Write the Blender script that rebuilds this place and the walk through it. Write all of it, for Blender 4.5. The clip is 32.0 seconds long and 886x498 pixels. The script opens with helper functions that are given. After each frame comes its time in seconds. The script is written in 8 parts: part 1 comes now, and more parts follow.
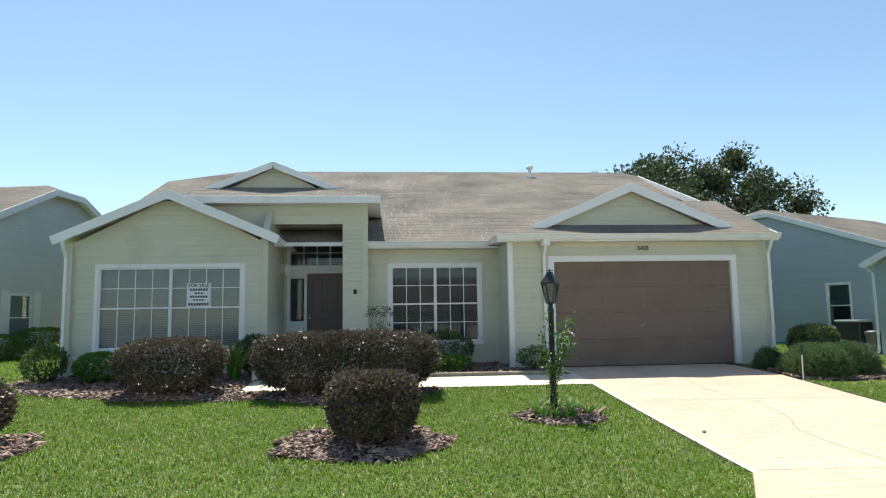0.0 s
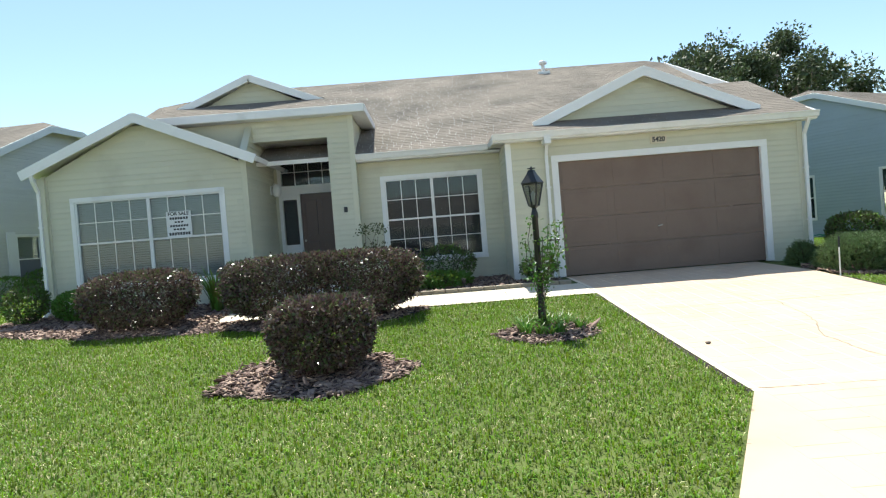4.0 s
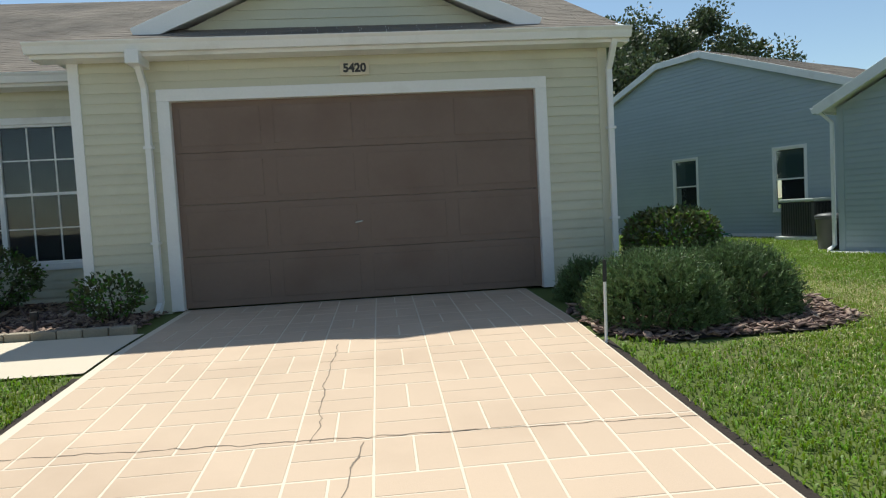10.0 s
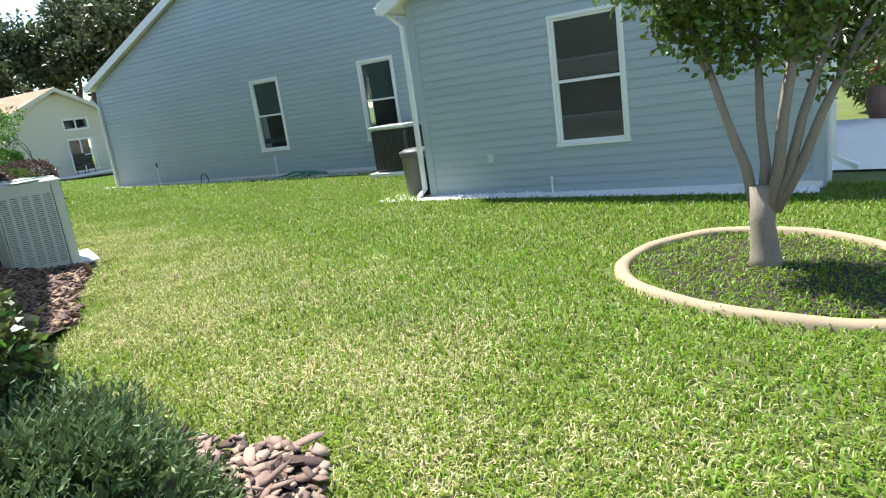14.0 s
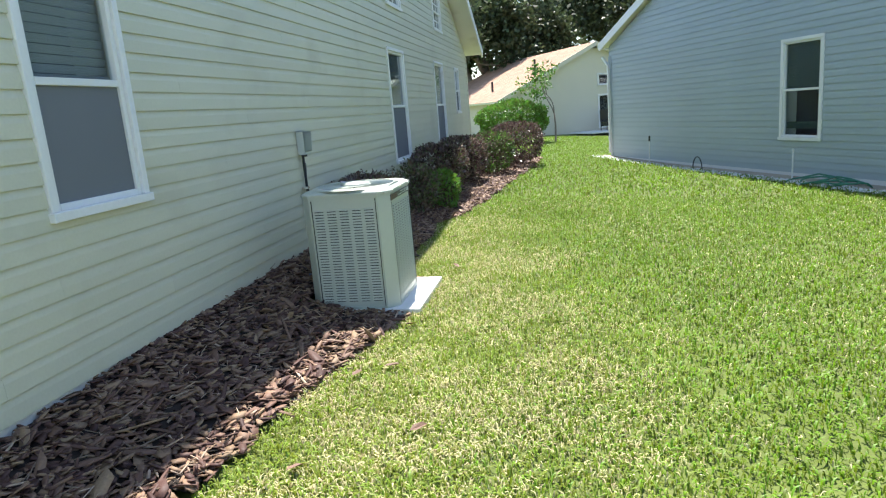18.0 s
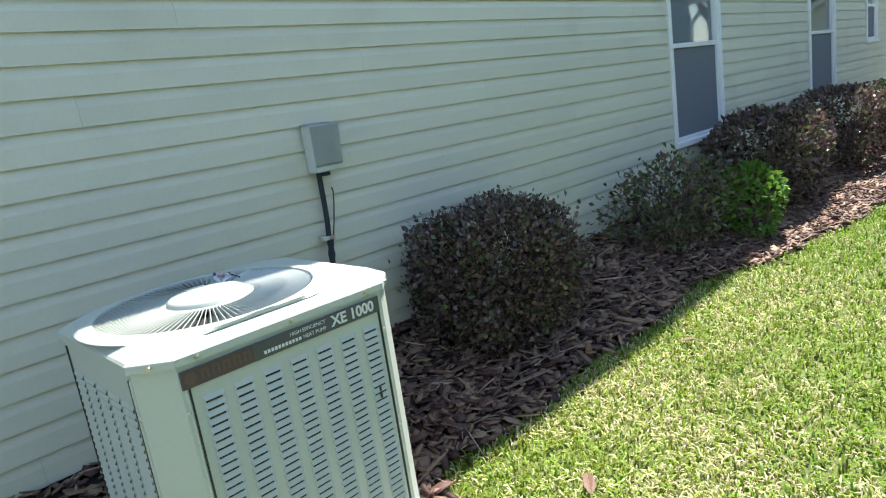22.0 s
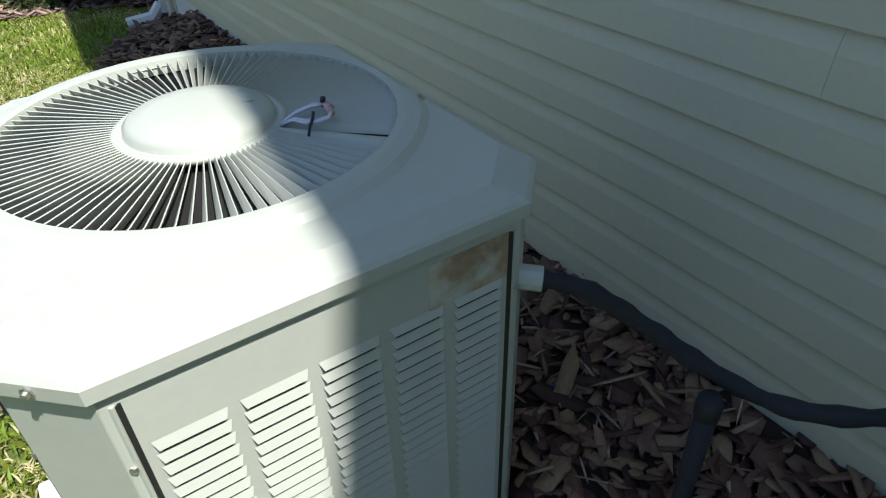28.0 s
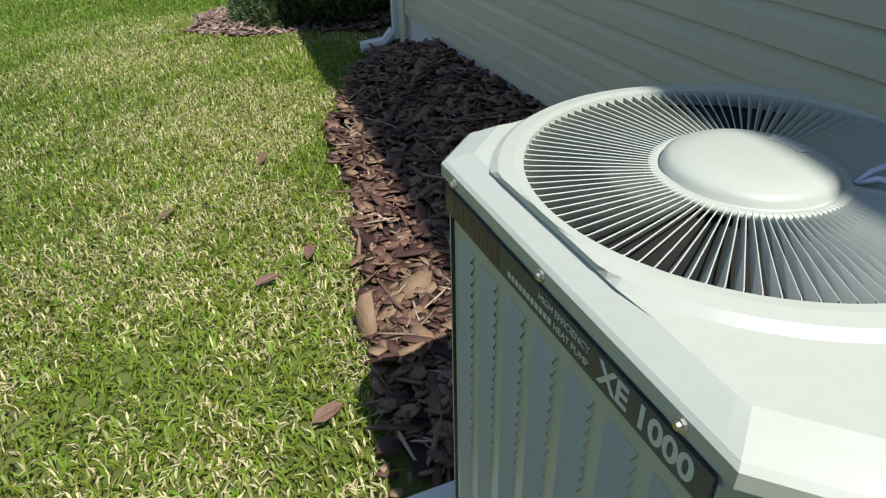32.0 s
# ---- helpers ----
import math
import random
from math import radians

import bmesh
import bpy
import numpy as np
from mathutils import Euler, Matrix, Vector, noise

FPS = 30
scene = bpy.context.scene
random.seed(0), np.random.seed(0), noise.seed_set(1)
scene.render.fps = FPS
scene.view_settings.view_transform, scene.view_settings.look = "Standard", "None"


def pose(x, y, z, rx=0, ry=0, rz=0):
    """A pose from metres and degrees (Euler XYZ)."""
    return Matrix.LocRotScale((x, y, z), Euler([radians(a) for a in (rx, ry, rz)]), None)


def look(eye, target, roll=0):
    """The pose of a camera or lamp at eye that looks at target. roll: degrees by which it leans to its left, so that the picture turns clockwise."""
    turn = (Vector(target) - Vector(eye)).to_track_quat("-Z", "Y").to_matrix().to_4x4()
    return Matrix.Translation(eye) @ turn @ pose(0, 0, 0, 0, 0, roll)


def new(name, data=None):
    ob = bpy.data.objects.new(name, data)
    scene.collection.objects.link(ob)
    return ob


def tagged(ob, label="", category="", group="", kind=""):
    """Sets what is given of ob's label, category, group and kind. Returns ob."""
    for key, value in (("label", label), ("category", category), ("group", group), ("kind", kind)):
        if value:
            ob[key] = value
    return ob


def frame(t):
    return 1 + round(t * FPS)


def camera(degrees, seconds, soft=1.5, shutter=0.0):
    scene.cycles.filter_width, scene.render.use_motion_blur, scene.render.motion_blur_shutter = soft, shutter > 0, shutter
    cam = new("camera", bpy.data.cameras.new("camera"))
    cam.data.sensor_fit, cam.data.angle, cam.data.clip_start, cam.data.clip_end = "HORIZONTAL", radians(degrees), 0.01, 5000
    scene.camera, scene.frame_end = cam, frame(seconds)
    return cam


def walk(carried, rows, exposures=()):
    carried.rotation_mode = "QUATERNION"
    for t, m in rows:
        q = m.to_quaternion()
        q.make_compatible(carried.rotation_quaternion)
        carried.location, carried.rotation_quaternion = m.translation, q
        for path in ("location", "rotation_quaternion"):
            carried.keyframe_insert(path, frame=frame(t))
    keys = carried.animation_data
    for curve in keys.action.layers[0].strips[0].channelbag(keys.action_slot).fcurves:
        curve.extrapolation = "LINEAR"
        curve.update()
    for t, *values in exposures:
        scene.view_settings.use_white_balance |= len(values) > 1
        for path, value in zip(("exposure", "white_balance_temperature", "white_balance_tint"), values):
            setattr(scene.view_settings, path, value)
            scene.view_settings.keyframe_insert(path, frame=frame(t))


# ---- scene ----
cam = camera(68.4, 32.0, soft=1.2)
PATH = [(t, look(eye, target, roll)) for t, eye, target, roll in [
    (0.0, (-3.899, -14.948, 1.171), (-3.726, -12.966, 1.382), -0.91),
    (0.5, (-3.950, -14.973, 1.128), (-3.852, -12.982, 1.294), -0.53),
    (1.0, (-3.941, -14.960, 1.088), (-3.917, -12.963, 1.191), -0.46),
    (1.5, (-3.909, -15.001, 1.044), (-3.910, -13.002, 1.024), -1.26),
    (2.0, (-3.850, -14.994, 1.037), (-3.867, -12.998, 0.904), -2.33),
    (2.5, (-3.760, -14.802, 1.064), (-3.810, -12.815, 0.843), -3.44),
    (3.0, (-3.530, -14.482, 1.101), (-3.800, -12.506, 0.957), -4.30),
    (3.5, (-3.152, -14.145, 1.099), (-3.359, -12.156, 1.056), -4.78),
    (4.0, (-2.723, -13.776, 1.060), (-2.699, -11.776, 1.022), -4.55),
    (4.5, (-2.275, -13.405, 1.052), (-1.887, -11.443, 1.009), -3.78),
    (6.5, (-0.428, -11.655, 0.906), (0.345, -9.811, 0.834), -3.04),
    (7.0, (-0.002, -11.193, 0.964), (0.664, -9.310, 0.875), -2.63),
    (7.5, (0.465, -10.765, 0.861), (1.051, -8.854, 0.772), -2.95),
    (8.0, (0.897, -10.235, 0.869), (1.367, -8.292, 0.807), -2.21),
    (8.5, (1.255, -9.653, 0.933), (1.657, -7.694, 0.884), -2.18),
    (9.0, (1.660, -9.078, 0.970), (1.966, -7.102, 1.009), -2.11),
    (9.5, (1.984, -8.455, 0.963), (2.207, -6.468, 0.929), -2.75),
    (10.0, (2.351, -7.893, 0.965), (2.537, -5.904, 0.860), -3.13),
    (10.5, (2.744, -7.371, 1.010), (2.911, -5.385, 0.838), -2.55),
    (11.0, (3.141, -6.866, 1.108), (3.396, -4.894, 0.898), -2.11),
    (11.5, (3.674, -6.332, 1.143), (4.245, -4.422, 0.981), -2.69),
    (12.0, (4.138, -5.841, 1.133), (4.997, -4.047, 0.929), -3.44),
    (12.5, (4.592, -5.425, 1.167), (5.857, -3.902, 0.879), -4.23),
    (13.0, (5.062, -5.056, 1.232), (6.390, -3.607, 0.861), -5.57),
    (13.5, (5.461, -4.604, 1.231), (6.637, -3.039, 0.824), -6.38),
    (14.0, (5.801, -4.254, 1.303), (6.881, -2.633, 0.849), -8.00),
    (14.5, (6.155, -3.897, 1.412), (6.926, -2.098, 0.998), -9.52),
    (15.0, (6.478, -3.537, 1.462), (7.027, -1.653, 1.077), -8.87),
    (15.5, (6.806, -3.181, 1.476), (7.174, -1.251, 1.099), -8.35),
    (17.5, (7.690, -1.491, 1.502), (7.398, 0.445, 1.096), -5.52),
    (18.0, (7.748, -0.972, 1.560), (7.368, 0.948, 1.146), -4.85),
    (18.5, (7.841, -0.419, 1.542), (7.416, 1.494, 1.139), -4.86),
    (19.0, (7.876, 0.098, 1.535), (7.393, 1.998, 1.138), -5.01),
    (19.5, (7.922, 0.628, 1.562), (7.359, 2.505, 1.159), -4.68),
    (20.0, (7.959, 1.213, 1.547), (7.305, 3.058, 1.135), -5.14),
    (20.5, (7.966, 1.777, 1.511), (7.129, 3.544, 1.093), -6.41),
    (21.0, (8.035, 2.224, 1.524), (7.077, 3.924, 1.084), -6.74),
    (21.5, (8.074, 2.752, 1.539), (6.904, 4.311, 1.092), -7.78),
    (22.0, (7.928, 3.294, 1.491), (6.501, 4.627, 1.059), -8.35),
    (22.5, (7.814, 3.752, 1.466), (6.209, 4.848, 0.994), -8.77),
    (23.0, (7.704, 4.239, 1.484), (5.940, 5.010, 0.943), -9.38),
    (23.5, (7.415, 4.537, 1.491), (5.533, 4.892, 0.913), -8.19),
    (24.0, (7.206, 4.834, 1.491), (5.303, 4.675, 0.896), -8.61),
    (24.5, (6.998, 4.951, 1.508), (5.294, 4.190, 0.790), -8.86),
    (26.5, (6.114, 4.484, 1.358), (5.595, 3.619, 0.247), -9.6),
    (27.0, (6.087, 4.489, 1.341), (5.577, 3.623, 0.228), -10.3),
    (28.0, (6.300, 5.047, 1.467), (5.628, 4.039, 0.582), -1.72),
    (28.5, (6.360, 5.343, 1.444), (5.664, 4.268, 0.662), -0.86),
    (29.0, (6.366, 5.633, 1.409), (5.871, 4.461, 0.615), -2.38),
    (29.5, (6.382, 5.692, 1.400), (5.977, 4.481, 0.614), -1.65),
    (30.0, (6.376, 5.680, 1.395), (5.993, 4.430, 0.659), -1.29),
    (30.5, (6.400, 5.618, 1.407), (6.029, 4.349, 0.698), -1.19),
    (31.0, (6.487, 5.439, 1.410), (6.165, 4.169, 0.679), -1.51),
    (31.5, (6.686, 5.068, 1.410), (6.309, 3.809, 0.686), -1.17),
    (32.0, (6.777, 4.651, 1.445), (6.314, 3.481, 0.628), -1.47),
]]

# seconds, stops, white balance: the picture brightens and darkens as the view turns
EXPOSURES = [(0, 0.66), (1.5, 0.76), (2.5, 0.84), (4.0, 0.90), (4.5, 0.68), (6.5, -0.02), (7.2, -0.02), (8.0, -0.10), (9.0, 0.14), (10.0, 0.18), (11.0, 0.32), (11.5, 0.8), (12.0, 1.25), (13.0, 1.54), (14.0, 1.36), (15.0, 1.46), (19.0, 1.52), (21.5, 1.58), (23.0, 1.78), (24.0, 1.5), (24.5, 1.3), (26.5, 0.60), (27.0, 0.62), (28.0, 0.65), (30.0, 0.72), (31.0, 0.62), (32.0, 0.30)]
walk(cam, PATH, [(t, s, 6500 if t < 20 else 6350, 2 if t < 12 else 6 if t < 16 else 10) for t, s in EXPOSURES])

# ---- light ----
SUN_AZ, SUN_EL = 9.9, 61.0   # degrees: from the rear of the house towards its left side; height
world = bpy.data.worlds.new("sky")
scene.world = world
world.use_nodes = True
wn = world.node_tree
sky = wn.nodes.new("ShaderNodeTexSky")
sky.sky_type, sky.sun_disc = "NISHITA", False
sky.sun_elevation, sky.sun_rotation = radians(SUN_EL), radians(-SUN_AZ)
sky.altitude, sky.air_density, sky.dust_density, sky.ozone_density = 20, 1.0, 0.3, 1.0
wn.links.new(sky.outputs[0], wn.nodes["Background"].inputs[0])
wn.nodes["Background"].inputs[1].default_value = 0.108
sun = new("sun", bpy.data.lights.new("sun", "SUN"))
sun.data.energy, sun.data.angle, sun.data.color = 4.4, radians(0.55), (1.0, 0.96, 0.90)
sun.matrix_basis = look((0, 0, 30), (30 / math.tan(radians(SUN_EL)) * math.sin(radians(SUN_AZ)), -30 / math.tan(radians(SUN_EL)) * math.cos(radians(SUN_AZ)), 0))

# ---- materials ----
def mat(name, col, rough=0.6, metal=0.0, var=0.12, scale=6.0, fine=80.0, bump=0.0, rnd=0.0, isl=0.0, hue=0.0, spec=0.5, dirt=None):
    """A surface with coarse and fine variation in colour and relief; rnd varies whole pieces, isl loose islands."""
    m = bpy.data.materials.new(name)
    m.use_nodes = True
    nt = m.node_tree
    N, L = nt.nodes, nt.links
    b = N["Principled BSDF"]
    b.inputs["Roughness"].default_value, b.inputs["Metallic"].default_value = rough, metal
    b.inputs["Specular IOR Level"].default_value = spec
    tc = N.new("ShaderNodeTexCoord")
    geo = N.new("ShaderNodeNewGeometry")
    n1, n2 = N.new("ShaderNodeTexNoise"), N.new("ShaderNodeTexNoise")
    n1.inputs["Scale"].default_value, n2.inputs["Scale"].default_value = scale * 0.2, fine
    n1.inputs["Detail"].default_value = 5
    L.new(geo.outputs["Position"], n1.inputs["Vector"]), L.new(geo.outputs["Position"], n2.inputs["Vector"])
    add = N.new("ShaderNodeMath"); add.operation = "MULTIPLY_ADD"
    L.new(n1.outputs["Fac"], add.inputs[0]); add.inputs[1].default_value = 1.0
    half = N.new("ShaderNodeMath"); half.operation = "MULTIPLY"
    L.new(n2.outputs["Fac"], half.inputs[0]); half.inputs[1].default_value = 0.6
    L.new(half.outputs[0], add.inputs[2])
    ramp = N.new("ShaderNodeMapRange")
    L.new(add.outputs[0], ramp.inputs["Value"])
    ramp.inputs["From Min"].default_value, ramp.inputs["From Max"].default_value = 0.45, 1.15
    ramp.inputs["To Min"].default_value, ramp.inputs["To Max"].default_value = 1 - var, 1 + var
    val = ramp.outputs["Result"]
    for amount, src in ((rnd, None), (isl, geo.outputs["Random Per Island"])):
        if amount:
            if src is None:
                src = N.new("ShaderNodeObjectInfo").outputs["Random"]
            r = N.new("ShaderNodeMapRange")
            L.new(src, r.inputs["Value"])
            r.inputs["To Min"].default_value, r.inputs["To Max"].default_value = 1 - amount, 1 + amount
            mul = N.new("ShaderNodeMath"); mul.operation = "MULTIPLY"
            L.new(val, mul.inputs[0]), L.new(r.outputs["Result"], mul.inputs[1])
            val = mul.outputs[0]
    hsv = N.new("ShaderNodeHueSaturation")
    hsv.inputs["Color"].default_value = (*col, 1)
    L.new(val, hsv.inputs["Value"])
    if hue:
        hr = N.new("ShaderNodeMapRange")
        L.new(geo.outputs["Random Per Island"] if isl else n1.outputs["Fac"], hr.inputs["Value"])
        hr.inputs["To Min"].default_value, hr.inputs["To Max"].default_value = 0.5 - hue, 0.5 + hue
        L.new(hr.outputs["Result"], hsv.inputs["Hue"])
    out = hsv.outputs["Color"]
    if dirt:
        dcol, lo, hi, dscale = dirt
        n3 = N.new("ShaderNodeTexNoise")
        n3.inputs["Scale"].default_value, n3.inputs["Detail"].default_value = dscale, 6
        L.new(geo.outputs["Position"], n3.inputs["Vector"])
        dr = N.new("ShaderNodeMapRange")
        L.new(n3.outputs["Fac"], dr.inputs["Value"])
        dr.inputs["From Min"].default_value, dr.inputs["From Max"].default_value = lo, hi
        mix = N.new("ShaderNodeMix"); mix.data_type = "RGBA"
        L.new(dr.outputs["Result"], mix.inputs["Factor"]), L.new(out, mix.inputs["A"])
        mix.inputs["B"].default_value = (*dcol, 1)
        out = mix.outputs["Result"]
    L.new(out, b.inputs["Base Color"])
    if bump:
        bp = N.new("ShaderNodeBump")
        bp.inputs["Strength"].default_value, bp.inputs["Distance"].default_value = bump, 0.004
        L.new(n2.outputs["Fac"], bp.inputs["Height"]), L.new(bp.outputs["Normal"], b.inputs["Normal"])
    return m


def leafy(name, col, isl=0.35, hue=0.03, trans=0.35, rough=0.45):
    """Leaves: gloss and colour that vary leaf by leaf, and light that comes through."""
    m = mat(name, col, rough, var=0.15, scale=3, fine=30, isl=isl, hue=hue, spec=0.4)
    nt = m.node_tree
    b = nt.nodes["Principled BSDF"]
    tr = nt.nodes.new("ShaderNodeBsdfTranslucent")
    src = b.inputs["Base Color"].links[0].from_socket
    nt.links.new(src, tr.inputs["Color"])
    mx = nt.nodes.new("ShaderNodeMixShader")
    mx.inputs[0].default_value = trans
    nt.links.new(b.outputs[0], mx.inputs[1]), nt.links.new(tr.outputs[0], mx.inputs[2])
    nt.links.new(mx.outputs[0], nt.nodes["Material Output"].inputs["Surface"])
    return m


def glass_mat(name, tint, rough=0.03, alpha=0.35):
    """Window glass: a clear coat that mirrors, over a see-through tint."""
    m = bpy.data.materials.new(name)
    m.use_nodes = True
    nt = m.node_tree
    nt.nodes.clear()
    out = nt.nodes.new("ShaderNodeOutputMaterial")
    gl = nt.nodes.new("ShaderNodeBsdfGlossy")
    gl.inputs["Roughness"].default_value = rough
    tr = nt.nodes.new("ShaderNodeBsdfTransparent")
    tr.inputs["Color"].default_value = (*tint, 1)
    lw = nt.nodes.new("ShaderNodeLayerWeight")
    lw.inputs["Blend"].default_value = 0.5
    pw = nt.nodes.new("ShaderNodeMath"); pw.operation = "POWER"
    nt.links.new(lw.outputs["Facing"], pw.inputs[0]); pw.inputs[1].default_value = 4.0
    fr = nt.nodes.new("ShaderNodeMath"); fr.operation = "MULTIPLY_ADD"
    nt.links.new(pw.outputs[0], fr.inputs[0]); fr.inputs[1].default_value, fr.inputs[2].default_value = 0.85, 0.04
    mx = nt.nodes.new("ShaderNodeMixShader")
    nt.links.new(fr.outputs[0], mx.inputs[0])
    nt.links.new(tr.outputs[0], mx.inputs[1]), nt.links.new(gl.outputs[0], mx.inputs[2])
    nt.links.new(mx.outputs[0], out.inputs["Surface"])
    return m


CREAM = mat("cream_vinyl_siding", (0.585, 0.572, 0.44), 0.5, var=0.06, scale=3, fine=60, bump=0.08, rnd=0.03, dirt=((0.48, 0.46, 0.34), 0.58, 0.85, 1.3))
BLUE = mat("blue_grey_vinyl_siding", (0.37, 0.43, 0.452), 0.5, var=0.06, scale=3, fine=60, bump=0.08, rnd=0.03)
GREYWALL = mat("pale_grey_siding", (0.59, 0.59, 0.555), 0.5, var=0.06, scale=3, fine=60, rnd=0.03)
TRIM = mat("white_trim_paint", (0.78, 0.78, 0.76), 0.45, var=0.05, scale=4, fine=50, dirt=((0.55, 0.54, 0.5), 0.6, 0.9, 2.0))
SHINGLE = mat("weathered_grey_brown_shingle", (0.225, 0.192, 0.160), 0.95, var=0.26, scale=5, fine=220, bump=0.5, isl=0.06, spec=0.2, dirt=((0.10, 0.088, 0.078), 0.46, 0.76, 0.45))
TANSHINGLE = mat("tan_pink_shingle", (0.40, 0.25, 0.175), 0.95, var=0.1, scale=4, fine=200, isl=0.12, spec=0.2)
DOORBROWN = mat("brown_painted_door", (0.188, 0.130, 0.098), 0.55, var=0.07, scale=2.2, fine=25, bump=0.05, dirt=((0.15, 0.095, 0.068), 0.5, 0.8, 1.2))
ENTRYBROWN = mat("dark_brown_entry_door", (0.10, 0.060, 0.048), 0.4, var=0.08, scale=3, fine=40)
DRIVE = mat("peach_painted_concrete", (0.61, 0.45, 0.32), 0.75, var=0.08, scale=2.5, fine=160, bump=0.25, rnd=0.025, dirt=((0.48, 0.34, 0.235), 0.50, 0.85, 0.9))
JOINT = mat("pale_joint_concrete", (0.75, 0.64, 0.50), 0.8, var=0.08, scale=3, fine=140, bump=0.2)
WALKWAY = mat("pale_concrete_walk", (0.68, 0.58, 0.45), 0.8, var=0.08, scale=2, fine=140, bump=0.2)
WHITECON = mat("white_concrete", (0.72, 0.71, 0.68), 0.8, var=0.08, scale=2, fine=140, bump=0.2)
GUTTER = mat("stained_concrete_gutter", (0.43, 0.37, 0.285), 0.85, var=0.2, scale=6, fine=120, bump=0.4, dirt=((0.22, 0.19, 0.145), 0.47, 0.70, 9.0))
ROAD = mat("pale_asphalt", (0.30, 0.29, 0.28), 0.9, var=0.25, scale=4, fine=160, bump=0.6)
CRACK = mat("dark_crack_filler", (0.24, 0.19, 0.145), 0.9, var=0.2)
SOIL = mat("dark_mulch_soil", (0.030, 0.020, 0.015), 0.95, var=0.35, scale=8, fine=60, bump=0.8)
GREYCHIP = mat("weathered_bark_chip", (0.27, 0.185, 0.150), 0.85, var=0.25, scale=8, fine=90, bump=0.4, isl=0.65, hue=0.02, spec=0.25)
CHIP = mat("bark_chip", (0.175, 0.100, 0.070), 0.62, var=0.3, scale=8, fine=90, bump=0.5, isl=0.75, hue=0.03, spec=0.3)
SPLINTER = mat("pale_dry_splinter", (0.36, 0.27, 0.20), 0.85, var=0.2, scale=8, fine=90, isl=0.45, spec=0.2)
TURF = mat("turf_soil", (0.10, 0.13, 0.025), 0.95, var=0.3, scale=5, fine=90, bump=0.6, dirt=((0.16, 0.15, 0.06), 0.56, 0.8, 1.1))
BLADE = leafy("grass_blade", (0.235, 0.310, 0.034), isl=0.35, hue=0.025, trans=0.4, rough=0.5)
LUSH = leafy("lush_grass_blade", (0.160, 0.258, 0.015), isl=0.4, hue=0.025, trans=0.4, rough=0.5)
STRAW = leafy("dry_grass_blade", (0.62, 0.55, 0.30), isl=0.3, hue=0.02, trans=0.3, rough=0.7)
PURPLELEAF = leafy("dark_purple_leaf", (0.155, 0.102, 0.090), isl=0.6, hue=0.05, trans=0.2, rough=0.25)
OLIVELEAF = leafy("dark_olive_leaf", (0.100, 0.118, 0.044), isl=0.45, hue=0.04, trans=0.25, rough=0.42)
GREENLEAF = leafy("fresh_green_leaf", (0.12, 0.23, 0.035), isl=0.4, hue=0.03, trans=0.35)
JUNIPER = leafy("juniper_needle", (0.125, 0.185, 0.070), isl=0.4, hue=0.02, trans=0.2, rough=0.6)
OAKLEAF = leafy("oak_leaf", (0.075, 0.10, 0.045), isl=0.45, hue=0.02, trans=0.25, rough=0.5)
PALMLEAF = leafy("palm_leaf", (0.06, 0.085, 0.035), isl=0.35, hue=0.02, trans=0.25)
BARK = mat("grey_brown_bark", (0.24, 0.20, 0.16), 0.9, var=0.25, scale=10, fine=60, bump=0.6)
TWIG = mat("dark_twig", (0.09, 0.065, 0.05), 0.9, var=0.2, scale=10, fine=60)
BLACKMETAL = mat("black_painted_metal", (0.018, 0.018, 0.018), 0.4, var=0.15, scale=8, fine=80)
ACGREEN = mat("pale_sage_enamel", (0.50, 0.53, 0.46), 0.36, var=0.05, scale=5, fine=60, bump=0.04, dirt=((0.47, 0.50, 0.42), 0.55, 0.85, 3.0))
# near black: shade of the louvre slots and the fan well put into the colour
ACINNER = mat("dark_inner_parts_and_slot_shade", (0.016, 0.016, 0.015), 0.6, var=0.3, scale=20, fine=200)
LABELGREY = mat("dark_grey_label", (0.085, 0.085, 0.085), 0.45, var=0.08)
LETTER = mat("pale_letter", (0.70, 0.72, 0.68), 0.5, var=0.04)
MARKFIELD = mat("faded_red_brown_field", (0.095, 0.060, 0.055), 0.5, var=0.1)
ORANGE = mat("faded_orange_label", (0.135, 0.078, 0.058), 0.5, var=0.1)
RUST = mat("rust_stain", (0.36, 0.27, 0.17), 0.7, var=0.4, scale=30, fine=70, dirt=((0.56, 0.57, 0.48), 0.46, 0.62, 16.0))
FOAM = mat("dark_pipe_foam", (0.022, 0.024, 0.028), 0.8, var=0.25, scale=15, fine=60, bump=0.3)
BOXGREY = mat("grey_painted_box", (0.50, 0.54, 0.50), 0.5, var=0.06, scale=8, fine=60)
STEEL = mat("bright_screw_steel", (0.55, 0.53, 0.48), 0.35, metal=0.9, var=0.1)
DARKUNIT = mat("dark_grey_enamel", (0.085, 0.085, 0.085), 0.45, var=0.1)
BLACKPLASTIC = mat("black_plastic", (0.02, 0.02, 0.022), 0.5, var=0.1)
BLUEPLASTIC = mat("blue_plastic", (0.06, 0.13, 0.32), 0.45, var=0.1)
WHITEWIRE = mat("white_wire", (0.70, 0.70, 0.78), 0.4, var=0.04)
PINKCAP = mat("pink_wire_cap", (0.66, 0.42, 0.42), 0.4, var=0.05)
SIGNWHITE = mat("white_sign", (0.75, 0.75, 0.73), 0.5, var=0.03)
DARKPRINT = mat("dark_print", (0.03, 0.03, 0.03), 0.5, var=0.03)
PLATE = mat("tan_number_plate", (0.62, 0.56, 0.42), 0.5, var=0.06)
GLASS = glass_mat("window_glass", (0.80, 0.84, 0.85))
